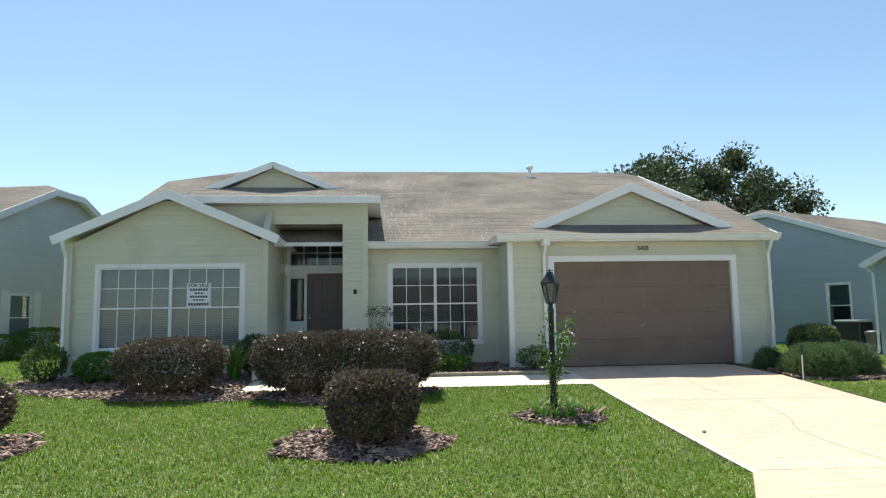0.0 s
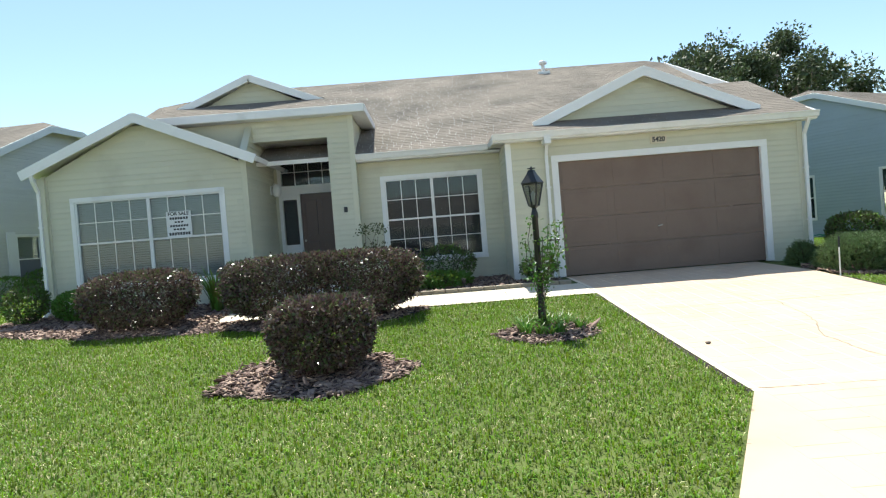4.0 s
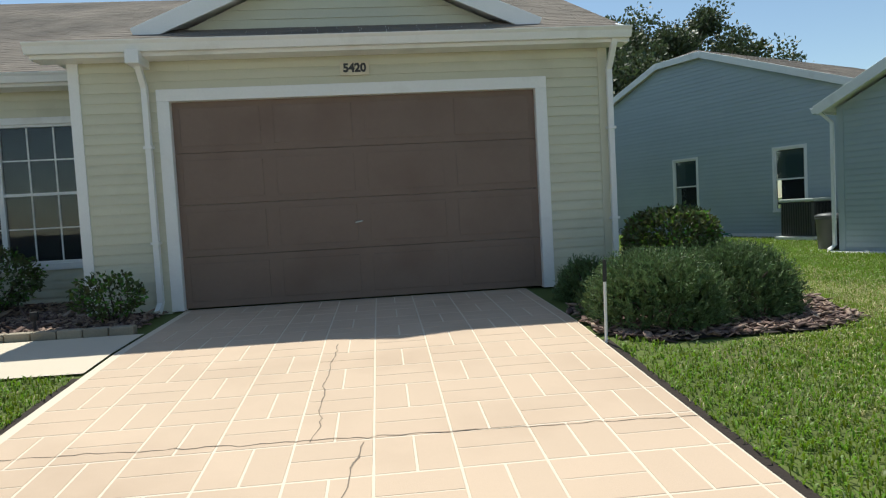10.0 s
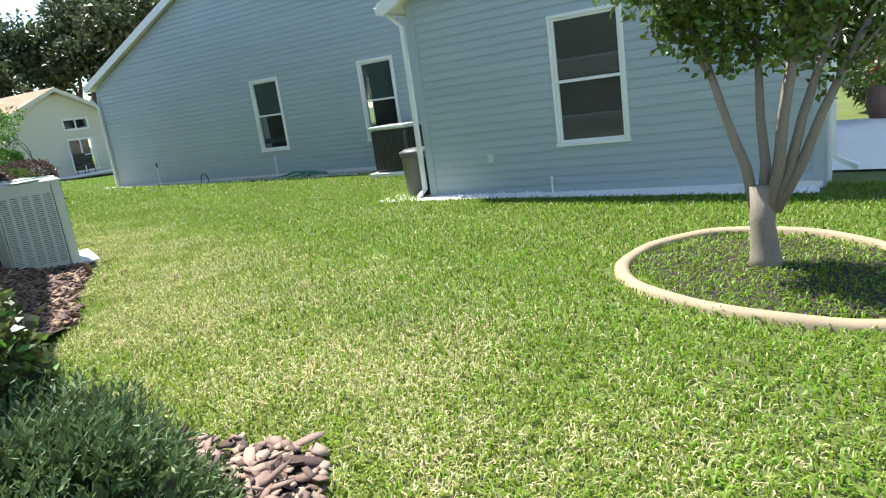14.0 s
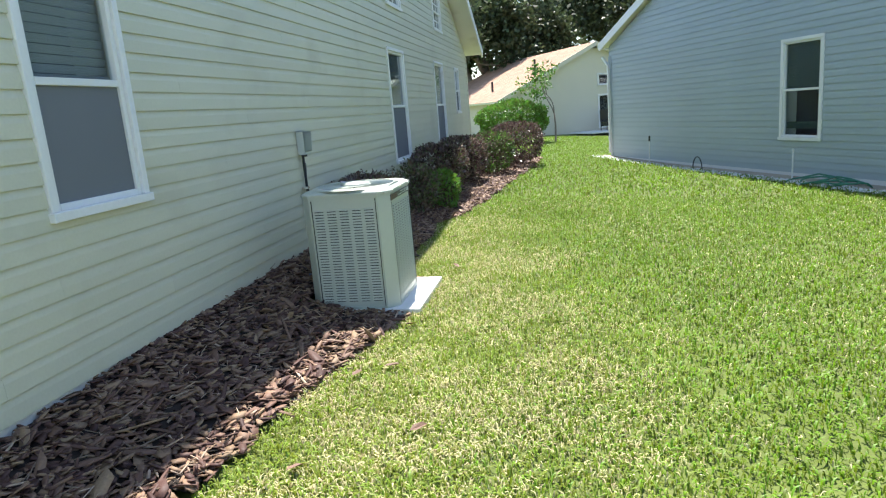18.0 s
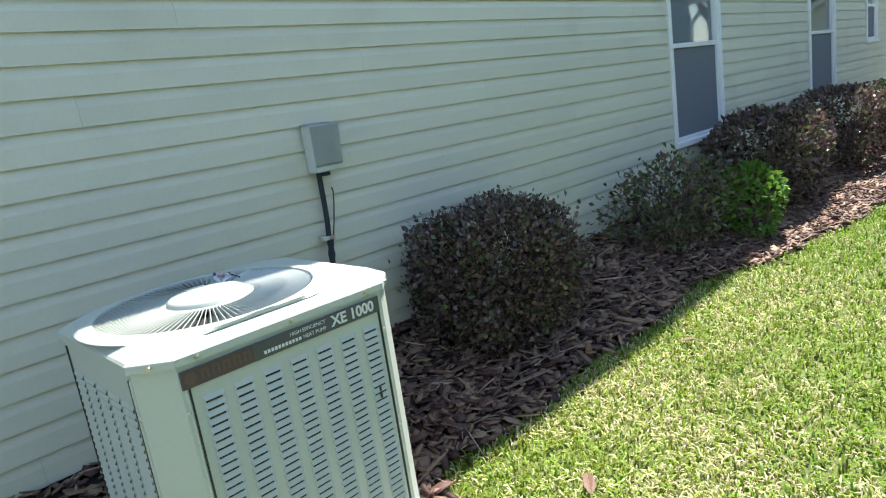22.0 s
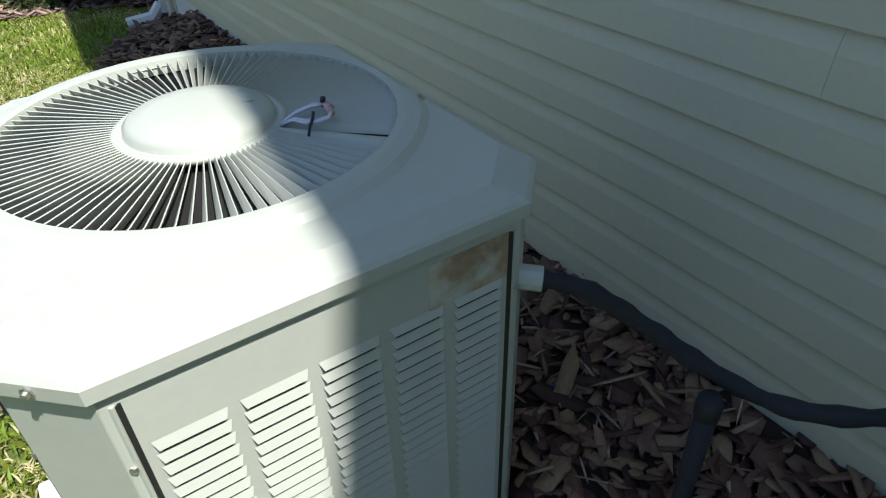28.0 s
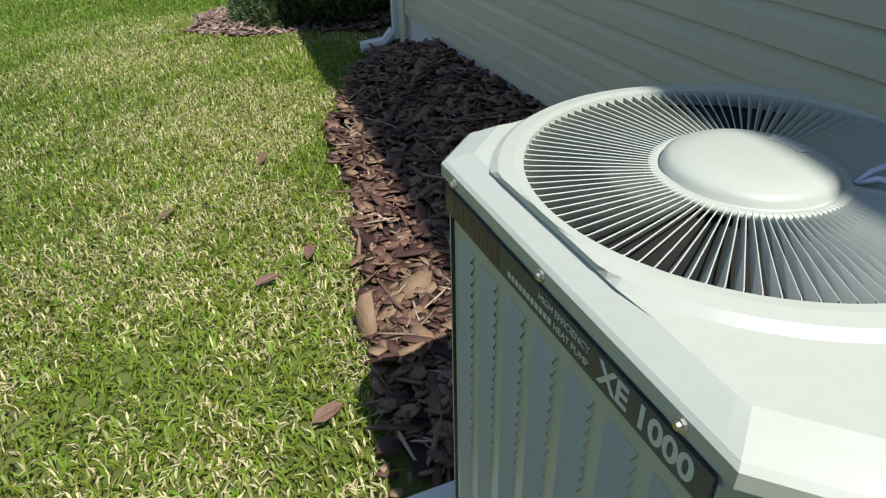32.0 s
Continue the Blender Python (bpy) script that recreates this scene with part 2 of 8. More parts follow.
LAMPGLASS = glass_mat("smoky_lamp_glass", (0.5, 0.5, 0.47), rough=0.25)
BLIND = mat("white_blind", (0.40, 0.41, 0.41), 0.6, var=0.04)
BLINDSHEET = mat("closed_grey_blind", (0.24, 0.255, 0.27), 0.6, var=0.05)
DIMBLIND = mat("dim_green_blind", (0.060, 0.095, 0.085), 0.6, var=0.08)
SCREEN = mat("grey_insect_screen", (0.155, 0.165, 0.18), 0.8, var=0.06, fine=300)
# indoor shade put into a near-black colour, for sheets behind glass
DARKROOM = mat("painted_room_shade", (0.055, 0.055, 0.06), 0.9, var=0.2)
BROWNSHADE = mat("brown_window_shade", (0.085, 0.065, 0.05), 0.7, var=0.08)
SHADEHEM = mat("lighter_brown_shade", (0.115, 0.10, 0.085), 0.7, var=0.08)
STUCCO = mat("cream_stucco", (0.62, 0.58, 0.47), 0.85, var=0.06, scale=2, fine=80, bump=0.3)
CURB = mat("tan_poured_curb", (0.38, 0.285, 0.18), 0.85, var=0.15, scale=8, fine=70, bump=0.4, dirt=((0.30, 0.24, 0.16), 0.5, 0.75, 3.0))
STONE = mat("pale_garden_stone", (0.34, 0.285, 0.21), 0.85, var=0.2, scale=8, fine=60, bump=0.4, isl=0.2, rnd=0.12)
FLAGRED = mat("flag_red_cloth", (0.50, 0.03, 0.05), 0.75, var=0.06)
FLAGWHITE = mat("flag_white_cloth", (0.78, 0.76, 0.76), 0.75, var=0.04)
FLAGBLUE = mat("flag_blue_cloth", (0.05, 0.06, 0.20), 0.75, var=0.06)
FANMETAL = mat("dull_aluminium_fan", (0.72, 0.70, 0.66), 0.5, metal=0.1, var=0.1, scale=8, fine=60)
BARREL = mat("weathered_barrel_wood", (0.16, 0.10, 0.08), 0.8, var=0.2, scale=8)
GREENHOSE = mat("green_hose", (0.05, 0.22, 0.13), 0.45, var=0.1)


# ---- building helpers ----
def link(name, me, material=None, parent=None, label=""):
    ob = new(name, me)
    if material is not None and not me.materials:
        me.materials.append(material)
    if parent is not None:
        ob.parent = parent
    if label:
        ob["label"] = label
    return ob


def part(name, bm, material, parent, label="", smooth=False):
    """Links a bmesh as one mesh object under a thing or a part."""
    me = bpy.data.meshes.new(name)
    if smooth:
        for f in bm.faces:
            f.smooth = True
    bm.to_mesh(me)
    bm.free()
    return link(name, me, material, parent, label)


def raw(name, verts, faces, material, parent=None, label="", smooth=False):
    me = bpy.data.meshes.new(name)
    me.from_pydata([tuple(v) for v in verts], [], [tuple(f) for f in faces])
    if smooth:
        me.polygons.foreach_set("use_smooth", [True] * len(me.polygons))
    return link(name, me, material, parent, label)


def thing(name, label, category, at=(0, 0, 0), rz=0.0, group="", kind=""):
    ob = new(name)
    ob.matrix_basis = pose(*at, 0, 0, rz)
    return tagged(ob, label, category, group, kind)


def add_box(bm, lo, hi, bevel=0.0):
    r = bmesh.ops.create_cube(bm, size=1)
    c = [(a + b) / 2 for a, b in zip(lo, hi)]
    s = [abs(b - a) for a, b in zip(lo, hi)]
    for v in r["verts"]:
        v.co = Vector([c[i] + v.co[i] * s[i] for i in range(3)])
    if bevel:
        es = list({e for v in r["verts"] for e in v.link_edges})
        bmesh.ops.bevel(bm, geom=es, offset=bevel, segments=2, affect="EDGES", profile=0.6)
    return bm


def box(lo, hi, bevel=0.0):
    return add_box(bmesh.new(), lo, hi, bevel)


def add_tube(bm, pts, rad, seg=8, caps=True):
    """A tube along points; rad is a number or one for each point."""
    pts = [Vector(p) for p in pts]
    rs = rad if isinstance(rad, (list, tuple)) else [rad] * len(pts)
    rings = []
    side = None
    for i, p in enumerate(pts):
        d = (pts[min(i + 1, len(pts) - 1)] - pts[max(i - 1, 0)]).normalized()
        if side is None:
            side = d.orthogonal().normalized()
        side = (side - d * side.dot(d)).normalized()
        up = d.cross(side)
        rings.append([bm.verts.new(p + (side * math.cos(a) + up * math.sin(a)) * rs[i]) for a in [2 * math.pi * k / seg for k in range(seg)]])
    for a, b in zip(rings, rings[1:]):
        for k in range(seg):
            bm.faces.new((a[k], a[(k + 1) % seg], b[(k + 1) % seg], b[k]))
    if caps:
        bm.faces.new(rings[0][::-1])
        bm.faces.new(rings[-1])
    return bm


def tube(pts, rad, seg=8):
    return add_tube(bmesh.new(), pts, rad, seg)


def add_lathe(bm, prof, seg=20, at=(0, 0, 0)):
    """Turns a profile of (radius, height) about the upright axis."""
    rings = [[bm.verts.new((at[0] + max(r, 1e-4) * math.cos(2 * math.pi * k / seg), at[1] + max(r, 1e-4) * math.sin(2 * math.pi * k / seg), at[2] + z)) for k in range(seg)] for r, z in prof]
    for a, b in zip(rings, rings[1:]):
        for k in range(seg):
            bm.faces.new((a[k], a[(k + 1) % seg], b[(k + 1) % seg], b[k]))
    bm.faces.new(rings[0][::-1])
    bm.faces.new(rings[-1])
    return bm


def add_prism(bm, poly, z0, z1):
    """An upright prism over a plan polygon (counter-clockwise)."""
    lo = [bm.verts.new((x, y, z0)) for x, y in poly]
    hi = [bm.verts.new((x, y, z1)) for x, y in poly]
    n = len(poly)
    for i in range(n):
        bm.faces.new((lo[i], lo[(i + 1) % n], hi[(i + 1) % n], hi[i]))
    bm.faces.new(hi)
    bm.faces.new(lo[::-1])
    return bm


def prism(poly, z0, z1):
    return add_prism(bmesh.new(), poly, z0, z1)


def extrude_poly(pts, off):
    """A flat polygon in space, thickened by the vector off."""
    bm = bmesh.new()
    a = [bm.verts.new(Vector(p)) for p in pts]
    b = [bm.verts.new(Vector(p) + Vector(off)) for p in pts]
    n = len(pts)
    for i in range(n):
        bm.faces.new((a[i], a[(i + 1) % n], b[(i + 1) % n], b[i]))
    bm.faces.new(a[::-1])
    bm.faces.new(b)
    bmesh.ops.recalc_face_normals(bm, faces=bm.faces)
    return bm


def clip(poly, a, b, c):
    """The part of a 2D polygon where a*x + b*y <= c."""
    out = []
    for i, p in enumerate(poly):
        q = poly[(i + 1) % len(poly)]
        dp, dq = a * p[0] + b * p[1] - c, a * q[0] + b * q[1] - c
        if dp <= 0:
            out.append(p)
        if dp * dq < 0:
            u = dp / (dp - dq)
            out.append((p[0] + (q[0] - p[0]) * u, p[1] + (q[1] - p[1]) * u))
    return out


def inside_of(poly):
    """The half planes of a convex, counter-clockwise polygon."""
    hs = []
    for i, p in enumerate(poly):
        q = poly[(i + 1) % len(poly)]
        a, b = q[1] - p[1], -(q[0] - p[0])
        hs.append((a, b, a * p[0] + b * p[1]))
    return hs


# ---- ground ----
GY = [-60, -16, -11.6, -10.9, -10.5, -7.9, -4.8, -2, 0, 3, 5, 8, 12, 18, 30, 80]
GZ = [-0.78, -0.78, -0.76, -0.74, -0.67, -0.53, -0.31, -0.085, -0.02, 0.05, 0.07, 0.11, 0.15, 0.12, -0.02, -0.05]


def ground_z(x, y):
    """Height of the bare ground: it falls to the street, and a little towards the house next door."""
    z = np.interp(y, GY, GZ)
    s = np.clip((np.asarray(x) - 6.0) / 5.0, 0, 1)
    w = np.clip((np.asarray(y) + 9.0) / 6.0, 0, 1)
    return z - 0.24 * s * s * (3 - 2 * s) * w


def gz(x, y):
    return float(ground_z(x, y))


def drape(name, poly, lift, material, step=0.5, kind="structure", label="", category=""):
    """A sheet over a convex plan polygon that follows the ground."""
    xs, ys = [p[0] for p in poly], [p[1] for p in poly]
    hs = inside_of(poly)
    verts, faces, at = [], [], {}
    gx = np.arange(min(xs), max(xs) + step, step)
    gy = np.arange(min(ys), max(ys) + step, step)
    for a in gx[:-1]:
        for b in gy[:-1]:
            q = [(a, b), (a + step, b), (a + step, b + step), (a, b + step)]
            for h in hs:
                q = clip(q, *h) if len(q) > 2 else []
            if len(q) > 2:
                for x, y in q:
                    if (key := (round(x, 4), round(y, 4))) not in at:
                        at[key] = len(verts)
                        verts.append((x, y, gz(x, y) + lift))
                f = list(dict.fromkeys(at[round(x, 4), round(y, 4)] for x, y in q))
                if len(f) > 2:
                    faces.append(tuple(f))
    ob = raw(name, verts, faces, material)
    return tagged(ob, label, category, "", kind)


def ground_sheet():
    ax = np.concatenate([[-400, -120, -50, -30], np.arange(-22, 30.1, 1.0), [40, 60, 130, 400]])
    ay = np.concatenate([[-300, -100, -40, -20], np.arange(-16, 34.1, 0.75), [45, 70, 150, 500]])
    verts = [(x, y, gz(x, y)) for y in ay for x in ax]
    n = len(ax)
    faces = [(j * n + i, j * n + i + 1, (j + 1) * n + i + 1, (j + 1) * n + i) for j in range(len(ay) - 1) for i in range(n - 1)]
    return tagged(raw("ground", verts, faces, TURF, smooth=True), "green lawn ground falling gently to the street", "ground", "", "structure")


ground_sheet()

# ---- walls, siding and roofs ----
PITCH = 0.1155


def split_rect(u0, u1, z0, z1, holes):
    """Cuts rectangles out of a rectangle; returns the rectangles that are left."""
    zs = sorted({z0, z1, *[min(max(z, z0), z1) for h in holes for z in h[2:4]]})
    out = []
    for a, b in zip(zs, zs[1:]):
        if b - a < 1e-4:
            continue
        cur = u0
        for h in sorted(h for h in holes if h[2] < b - 1e-4 and h[3] > a + 1e-4):
            if h[0] > cur:
                out.append((cur, min(h[0], u1), a, b))
            cur = max(cur, h[1])
        if cur < u1:
            out.append((cur, u1, a, b))
    return [r for r in out if r[1] - r[0] > 1e-3]


def wall(parent, name, o, u, n, poly, holes, siding, core, thick=0.14, join=3.66, laps=True, pitch=PITCH, label=""):
    """A wall over a convex outline (along, height), with openings, clad in lapped boards that are pieces of their own."""
    o, u, n = Vector((*o, 0)), Vector((*u, 0)), Vector((*n, 0))
    us, zs = [p[0] for p in poly], [p[1] for p in poly]
    hs = inside_of(poly)
    verts, faces = [], []
    for a, b, c, d in split_rect(min(us), max(us), min(zs), max(zs), holes):
        q = [(a, c), (b, c), (b, d), (a, d)]
        for h in hs:
            q = clip(q, *h) if len(q) > 2 else []
        if len(q) > 2:
            i, k = len(verts), len(q)
            verts += [o + u * p[0] + Vector((0, 0, p[1])) for p in q] + [o + u * p[0] - n * thick + Vector((0, 0, p[1])) for p in q]
            faces += [tuple(range(i, i + k)), tuple(range(i + 2 * k - 1, i + k - 1, -1))]
            faces += [(i + (j + 1) % k, i + j, i + k + j, i + k + (j + 1) % k) for j in range(k)]
    seen, uniq = {}, []
    for v in verts:
        key = (round(v.x, 4), round(v.y, 4), round(v.z, 4))
        if key not in seen:
            seen[key] = len(uniq)
            uniq.append(v)
    order = [seen[(round(v.x, 4), round(v.y, 4), round(v.z, 4))] for v in verts]
    faces = [f for f in (tuple(dict.fromkeys(order[i] for i in f)) for f in faces) if len(f) > 2]
    w = raw(name, uniq, faces, core, parent, label)
    if not laps:
        return w
    row = 0
    z = min(zs)
    while z < max(zs) - 0.01:
        zt = min(z + pitch, max(zs))
        cuts = [min(us) - 1]
        c0 = min(us) + ((row * 1.37) % join)
        while c0 < max(us):
            cuts.append(c0)
            c0 += join
        cuts.append(max(us) + 1)
        for a0, b0 in zip(cuts, cuts[1:]):
            for a, b, c, d in split_rect(max(a0, min(us)) + 0.0004, min(b0, max(us)) - 0.0004, z, zt, holes):
                q = [(a, c), (b, c), (b, d), (a, d)]
                for h in hs:
                    q = clip(q, *h) if len(q) > 2 else []
                if len(q) < 3:
                    continue
                k = len(q)
                def off(zz):
                    f = (zz - z) / pitch
                    return 0.019 - 0.006 * f if f < 0.62 else 0.0153 - 0.026 * (f - 0.62)
                if c < z + pitch * 0.5 < d and len(q) == 4 and abs(q[0][0] - q[3][0]) < 1e-3 and abs(q[1][0] - q[2][0]) < 1e-3 and d - c > pitch * 0.9:
                    m = z + pitch * 0.62
                    vs = [(a, c), (b, c), (b, m), (a, m), (b, d), (a, d)]
                    pts = [o + u * p[0] + n * off(p[1]) + Vector((0, 0, p[1])) for p in vs]
                    pts += [o + u * a + n * 0.001 + Vector((0, 0, c)), o + u * b + n * 0.001 + Vector((0, 0, c)), o + u * b + n * 0.001 + Vector((0, 0, d)), o + u * a + n * 0.001 + Vector((0, 0, d))]
                    fs = [(0, 1, 2, 3), (3, 2, 4, 5), (6, 7, 1, 0), (0, 3, 5, 9, 6), (1, 7, 8, 4, 2), (5, 4, 8, 9)]
                else:
                    pts = [o + u * p[0] + n * off(p[1]) + Vector((0, 0, p[1])) for p in q] + [o + u * p[0] + n * 0.001 + Vector((0, 0, p[1])) for p in q]
                    fs = [tuple(range(k))] + [(j, k + j, k + (j + 1) % k, (j + 1) % k) for j in range(k)]
                raw("board", pts, fs, siding, w)
        z += pitch
        row += 1
    return w


def shingles(parent, pts, material=None, tab=0.32, rise=0.145, name="shingles"):
    """A roof slope over a convex outline in space: a deck, and rows of lapped tabs with uneven butts."""
    material = material or SHINGLE
    P = [Vector(p) for p in pts]
    nrm = (P[1] - P[0]).cross(P[2] - P[0]).normalized()
    if nrm.z < 0:
        P.reverse()
        nrm.negate()
    eu = Vector((0, 0, 1)).cross(nrm)
    eu = eu.normalized() if eu.length > 1e-4 else Vector((1, 0, 0))
    ev = nrm.cross(eu)
    org = P[0]
    flat = [((p - org).dot(eu), (p - org).dot(ev)) for p in P]
    hs = inside_of(flat)
    rng = random.Random(int(sum(abs(c) for p in P for c in p) * 100))
    verts, faces = [], []
    u0, u1 = min(p[0] for p in flat), max(p[0] for p in flat)
    v0, v1 = min(p[1] for p in flat), max(p[1] for p in flat)
    row, v = 0, v0
    while v < v1:
        cu = u0 - rng.random() * tab
        while cu < u1:
            wdt = tab * rng.uniform(0.55, 1.25)
            low = v - rng.choice((0, 0, 0.012, 0.02))
            q = [(cu + 0.003, low), (cu + wdt - 0.003, low), (cu + wdt - 0.003, v + rise * 1.1), (cu + 0.003, v + rise * 1.1)]
            for h in hs:
                q = clip(q, *h) if len(q) > 2 else []
            if len(q) > 2:
                i, k = len(verts), len(q)
                hgt = rng.uniform(0.003, 0.006)
                verts += [org + eu * a + ev * b + nrm * (0.002 + hgt * max(0.0, 1 - (b - v + 0.02) / (rise * 1.15))) for a, b in q]
                verts += [org + eu * a + ev * b for a, b in q]
                faces.append(tuple(range(i, i + k)))
                faces += [(i + j, i + k + j, i + k + (j + 1) % k, i + (j + 1) % k) for j in range(k)]
            cu += wdt
        v += rise
        row += 1
    deck = part("roof_deck", extrude_poly(P, -nrm * 0.10), TRIM, parent)
    s = raw(name, verts, faces, material, deck)
    s["kind"] = "stuff"
    return deck


def beam(parent, name, a, b, wide, high, material, up=(0, 0, 1), label=""):
    """A straight board from a to b: wide to the side, high upwards from the line."""
    a, b = Vector(a), Vector(b)
    d = (b - a).normalized()
    side = d.cross(Vector(up)).normalized()
    upv = side.cross(d)
    bm = bmesh.new()
    vs = [bm.verts.new(p + side * s * wide / 2 + upv * h * high / 2) for p in (a, b) for s, h in ((-1, -1), (1, -1), (1, 1), (-1, 1))]
    for f in ((3, 2, 1, 0), (4, 5, 6, 7), (0, 1, 5, 4), (1, 2, 6, 5), (2, 3, 7, 6), (3, 0, 4, 7)):
        bm.faces.new([vs[i] for i in f])
    bmesh.ops.bevel(bm, geom=list(bm.edges), offset=min(wide, high) * 0.08, segments=1, affect="EDGES")
    return part(name, bm, material, parent, label)


def window(parent, name, o, u, n, w, z0, z1, cols=(1,), grid=None, trim=0.09, back=BLIND, lower=None, shade_rows=0, mid=0.5):
    """A window: outer casing, sash frames, meeting rail, bars, panes, sill, what hangs behind, and a sheet painted dark
    for indoor shade. cols: lights side by side.
    """
    o, u, n = Vector((*o, 0)), Vector((*u, 0)), Vector((*n, 0))
    win = new(name)
    win.parent = parent

    def slab(nm, a, b, c, d, front, rear, material, bevel=0.004, label=""):
        bm = bmesh.new()
        vs = [bm.verts.new(o + u * x + n * y + Vector((0, 0, z))) for y in (rear, front) for x, z in ((a, c), (b, c), (b, d), (a, d))]
        for f in ((3, 2, 1, 0), (4, 5, 6, 7), (0, 1, 5, 4), (1, 2, 6, 5), (2, 3, 7, 6), (3, 0, 4, 7)):
            bm.faces.new([vs[i] for i in f])
        bmesh.ops.recalc_face_normals(bm, faces=bm.faces)
        if bevel:
            bmesh.ops.bevel(bm, geom=list(bm.edges), offset=bevel, segments=1, affect="EDGES")
        return part(nm, bm, material, win, label)

    t = trim
    slab("casing", 0, w, z1 - t, z1, 0.035, 0.0, TRIM)
    slab("casing", 0, t, z0 + t, z1 - t, 0.033, 0.0, TRIM)
    slab("casing", w - t, w, z0 + t, z1 - t, 0.033, 0.0, TRIM)
    slab("sill", -0.01, w + 0.01, z0, z0 + t, 0.05, 0.0, TRIM)
    iw = (w - 2 * t) / len(cols)
    a0, b0 = z0 + t, z1 - t
    zm = a0 + (b0 - a0) * mid
    for k in range(len(cols)):
        x0 = t + k * iw
        x1 = x0 + iw
        f = 0.035
        for nm, a, b, c, d in (("sash", x0, x0 + f, a0, b0), ("sash", x1 - f, x1, a0, b0), ("sash", x0 + f, x1 - f, a0, a0 + f), ("sash", x0 + f, x1 - f, b0 - f, b0), ("meeting_rail", x0 + f, x1 - f, zm - 0.02, zm + 0.02)):
            slab(nm, a, b, c, d, 0.012, -0.04, TRIM, 0.003)
        if grid:
            gc, gu, gl = grid
            for r0, r1, rows in ((zm + 0.02, b0 - f, gu), (a0 + f, zm - 0.02, gl)):
                for i in range(1, gc):
                    xx = x0 + f + (iw - 2 * f) * i / gc
                    slab("bar", xx - 0.009, xx + 0.009, r0, r1, -0.012, -0.03, TRIM, 0)
                for i in range(1, rows):
                    zz = r0 + (r1 - r0) * i / rows
                    slab("bar", x0 + f, x1 - f, zz - 0.009, zz + 0.009, -0.011, -0.031, TRIM, 0)
        for r0, r1 in ((zm, b0), (a0, zm)):
            g = slab("pane", x0 + f * 0.5, x1 - f * 0.5, r0, r1, -0.020, -0.026, GLASS, 0)
            g.visible_shadow = False
    if lower:
        slab("screen", t + 0.01, w - t - 0.01, a0 + 0.02, zm - 0.01, -0.006, -0.010, lower, 0, "grey insect screen")
    if back is BLIND:
        nn = int((b0 - a0) / 0.05)
        vs, fs = [], []
        for i in range(nn):
            zz = a0 + (b0 - a0) * (i + 0.5) / nn
            j = len(vs)
            for x in (t, w - t):
                vs += [o + u * x + n * (-0.085) + Vector((0, 0, zz - 0.021)), o + u * x + n * (-0.070) + Vector((0, 0, zz + 0.021)), o + u * x + n * (-0.068) + Vector((0, 0, zz + 0.019)), o + u * x + n * (-0.083) + Vector((0, 0, zz - 0.023))]
            fs += [(j, j + 4, j + 5, j + 1), (j + 1, j + 5, j + 6, j + 2), (j + 2, j + 6, j + 7, j + 3), (j + 3, j + 7, j + 4, j)]
        raw("blind", vs, fs, BLIND, win, "white slatted blind")
    elif back is not None:
        slab("shade", t, w - t, a0, b0, -0.030, -0.036, back, 0)
    # dark sheet that stands for the unlit room behind the panes
    slab("painted_dark_room", t - 0.02, w - t + 0.02, a0 - 0.02, b0 + 0.02, -0.30, -0.34, DARKROOM, 0)
    return win


def gutter_run(parent, a, b, out, size=0.12):
    """A white gutter along a fascia; out is the plan direction away from the wall."""
    a, b, out = Vector(a), Vector(b), Vector((*out, 0))
    prof = [(0.0, 0.0), (0.0, -size), (0.07, -size), (0.095, -size * 0.35), (0.12, -0.01), (0.12, 0.0), (0.105, 0.0), (0.09, -0.02), (0.012, -0.02), (0.012, 0.0)]
    bm = bmesh.new()
    ra = [bm.verts.new(a + out * p + Vector((0, 0, q))) for p, q in prof]
    rb = [bm.verts.new(b + out * p + Vector((0, 0, q))) for p, q in prof]
    m = len(prof)
    for i in range(m):
        bm.faces.new((ra[i], ra[(i + 1) % m], rb[(i + 1) % m], rb[i]))
    bm.faces.new(ra[::-1]), bm.faces.new(rb)
    bmesh.ops.recalc_face_normals(bm, faces=bm.faces)
    return part("gutter", bm, TRIM, parent)


# ---- the cream house ----
EZ = 3.06      # top of the eaves
SL = 0.44     # slope of the main roof
SX = 5.2       # plane of the side wall
YM = 1.408      # plane of the wall beside the garage
YB = 17.2      # plane of the rear wall
GX0, GX1, GH = 0.005, 4.315, 2.44
EY = YM - 0.35
YR = (EY + YB + 0.35) / 2
RZ = EZ + SL * (YR - EY)
CL, CLL = 0.6, 1.7   # how far the two peaks are clipped

house = thing("house", "cream vinyl-sided single-storey house with grey-brown shingle roof", "house")


# garage front
GL = -1.06
wall(house, "wall", (GL, 0), (1, 0), (0, -1), [(0, -0.1), (SX - GL, -0.1), (SX - GL, 2.92), (0, 2.92)], [(GX0 - GL - 0.14, GX1 - GL + 0.14, -0.2, GH + 0.14)], CREAM, CREAM)
# garage return towards the recessed wall
wall(house, "wall", (GL, YM), (0, -1), (-1, 0), [(0, -0.1), (YM, -0.1), (YM, 2.92), (0, 2.92)], [], CREAM, CREAM)
# recessed wall with the twin window
MX0 = -4.38
W1 = (-3.872, -1.497, 0.508, 2.56)
wall(house, "wall", (MX0, YM), (1, 0), (0, -1), [(0, -0.1), (GL - MX0, -0.1), (GL - MX0, 2.92), (0, 2.92)], [(W1[0] - MX0 + 0.03, W1[1] - MX0 - 0.03, W1[2] + 0.03, W1[3] - 0.03)], CREAM, CREAM)
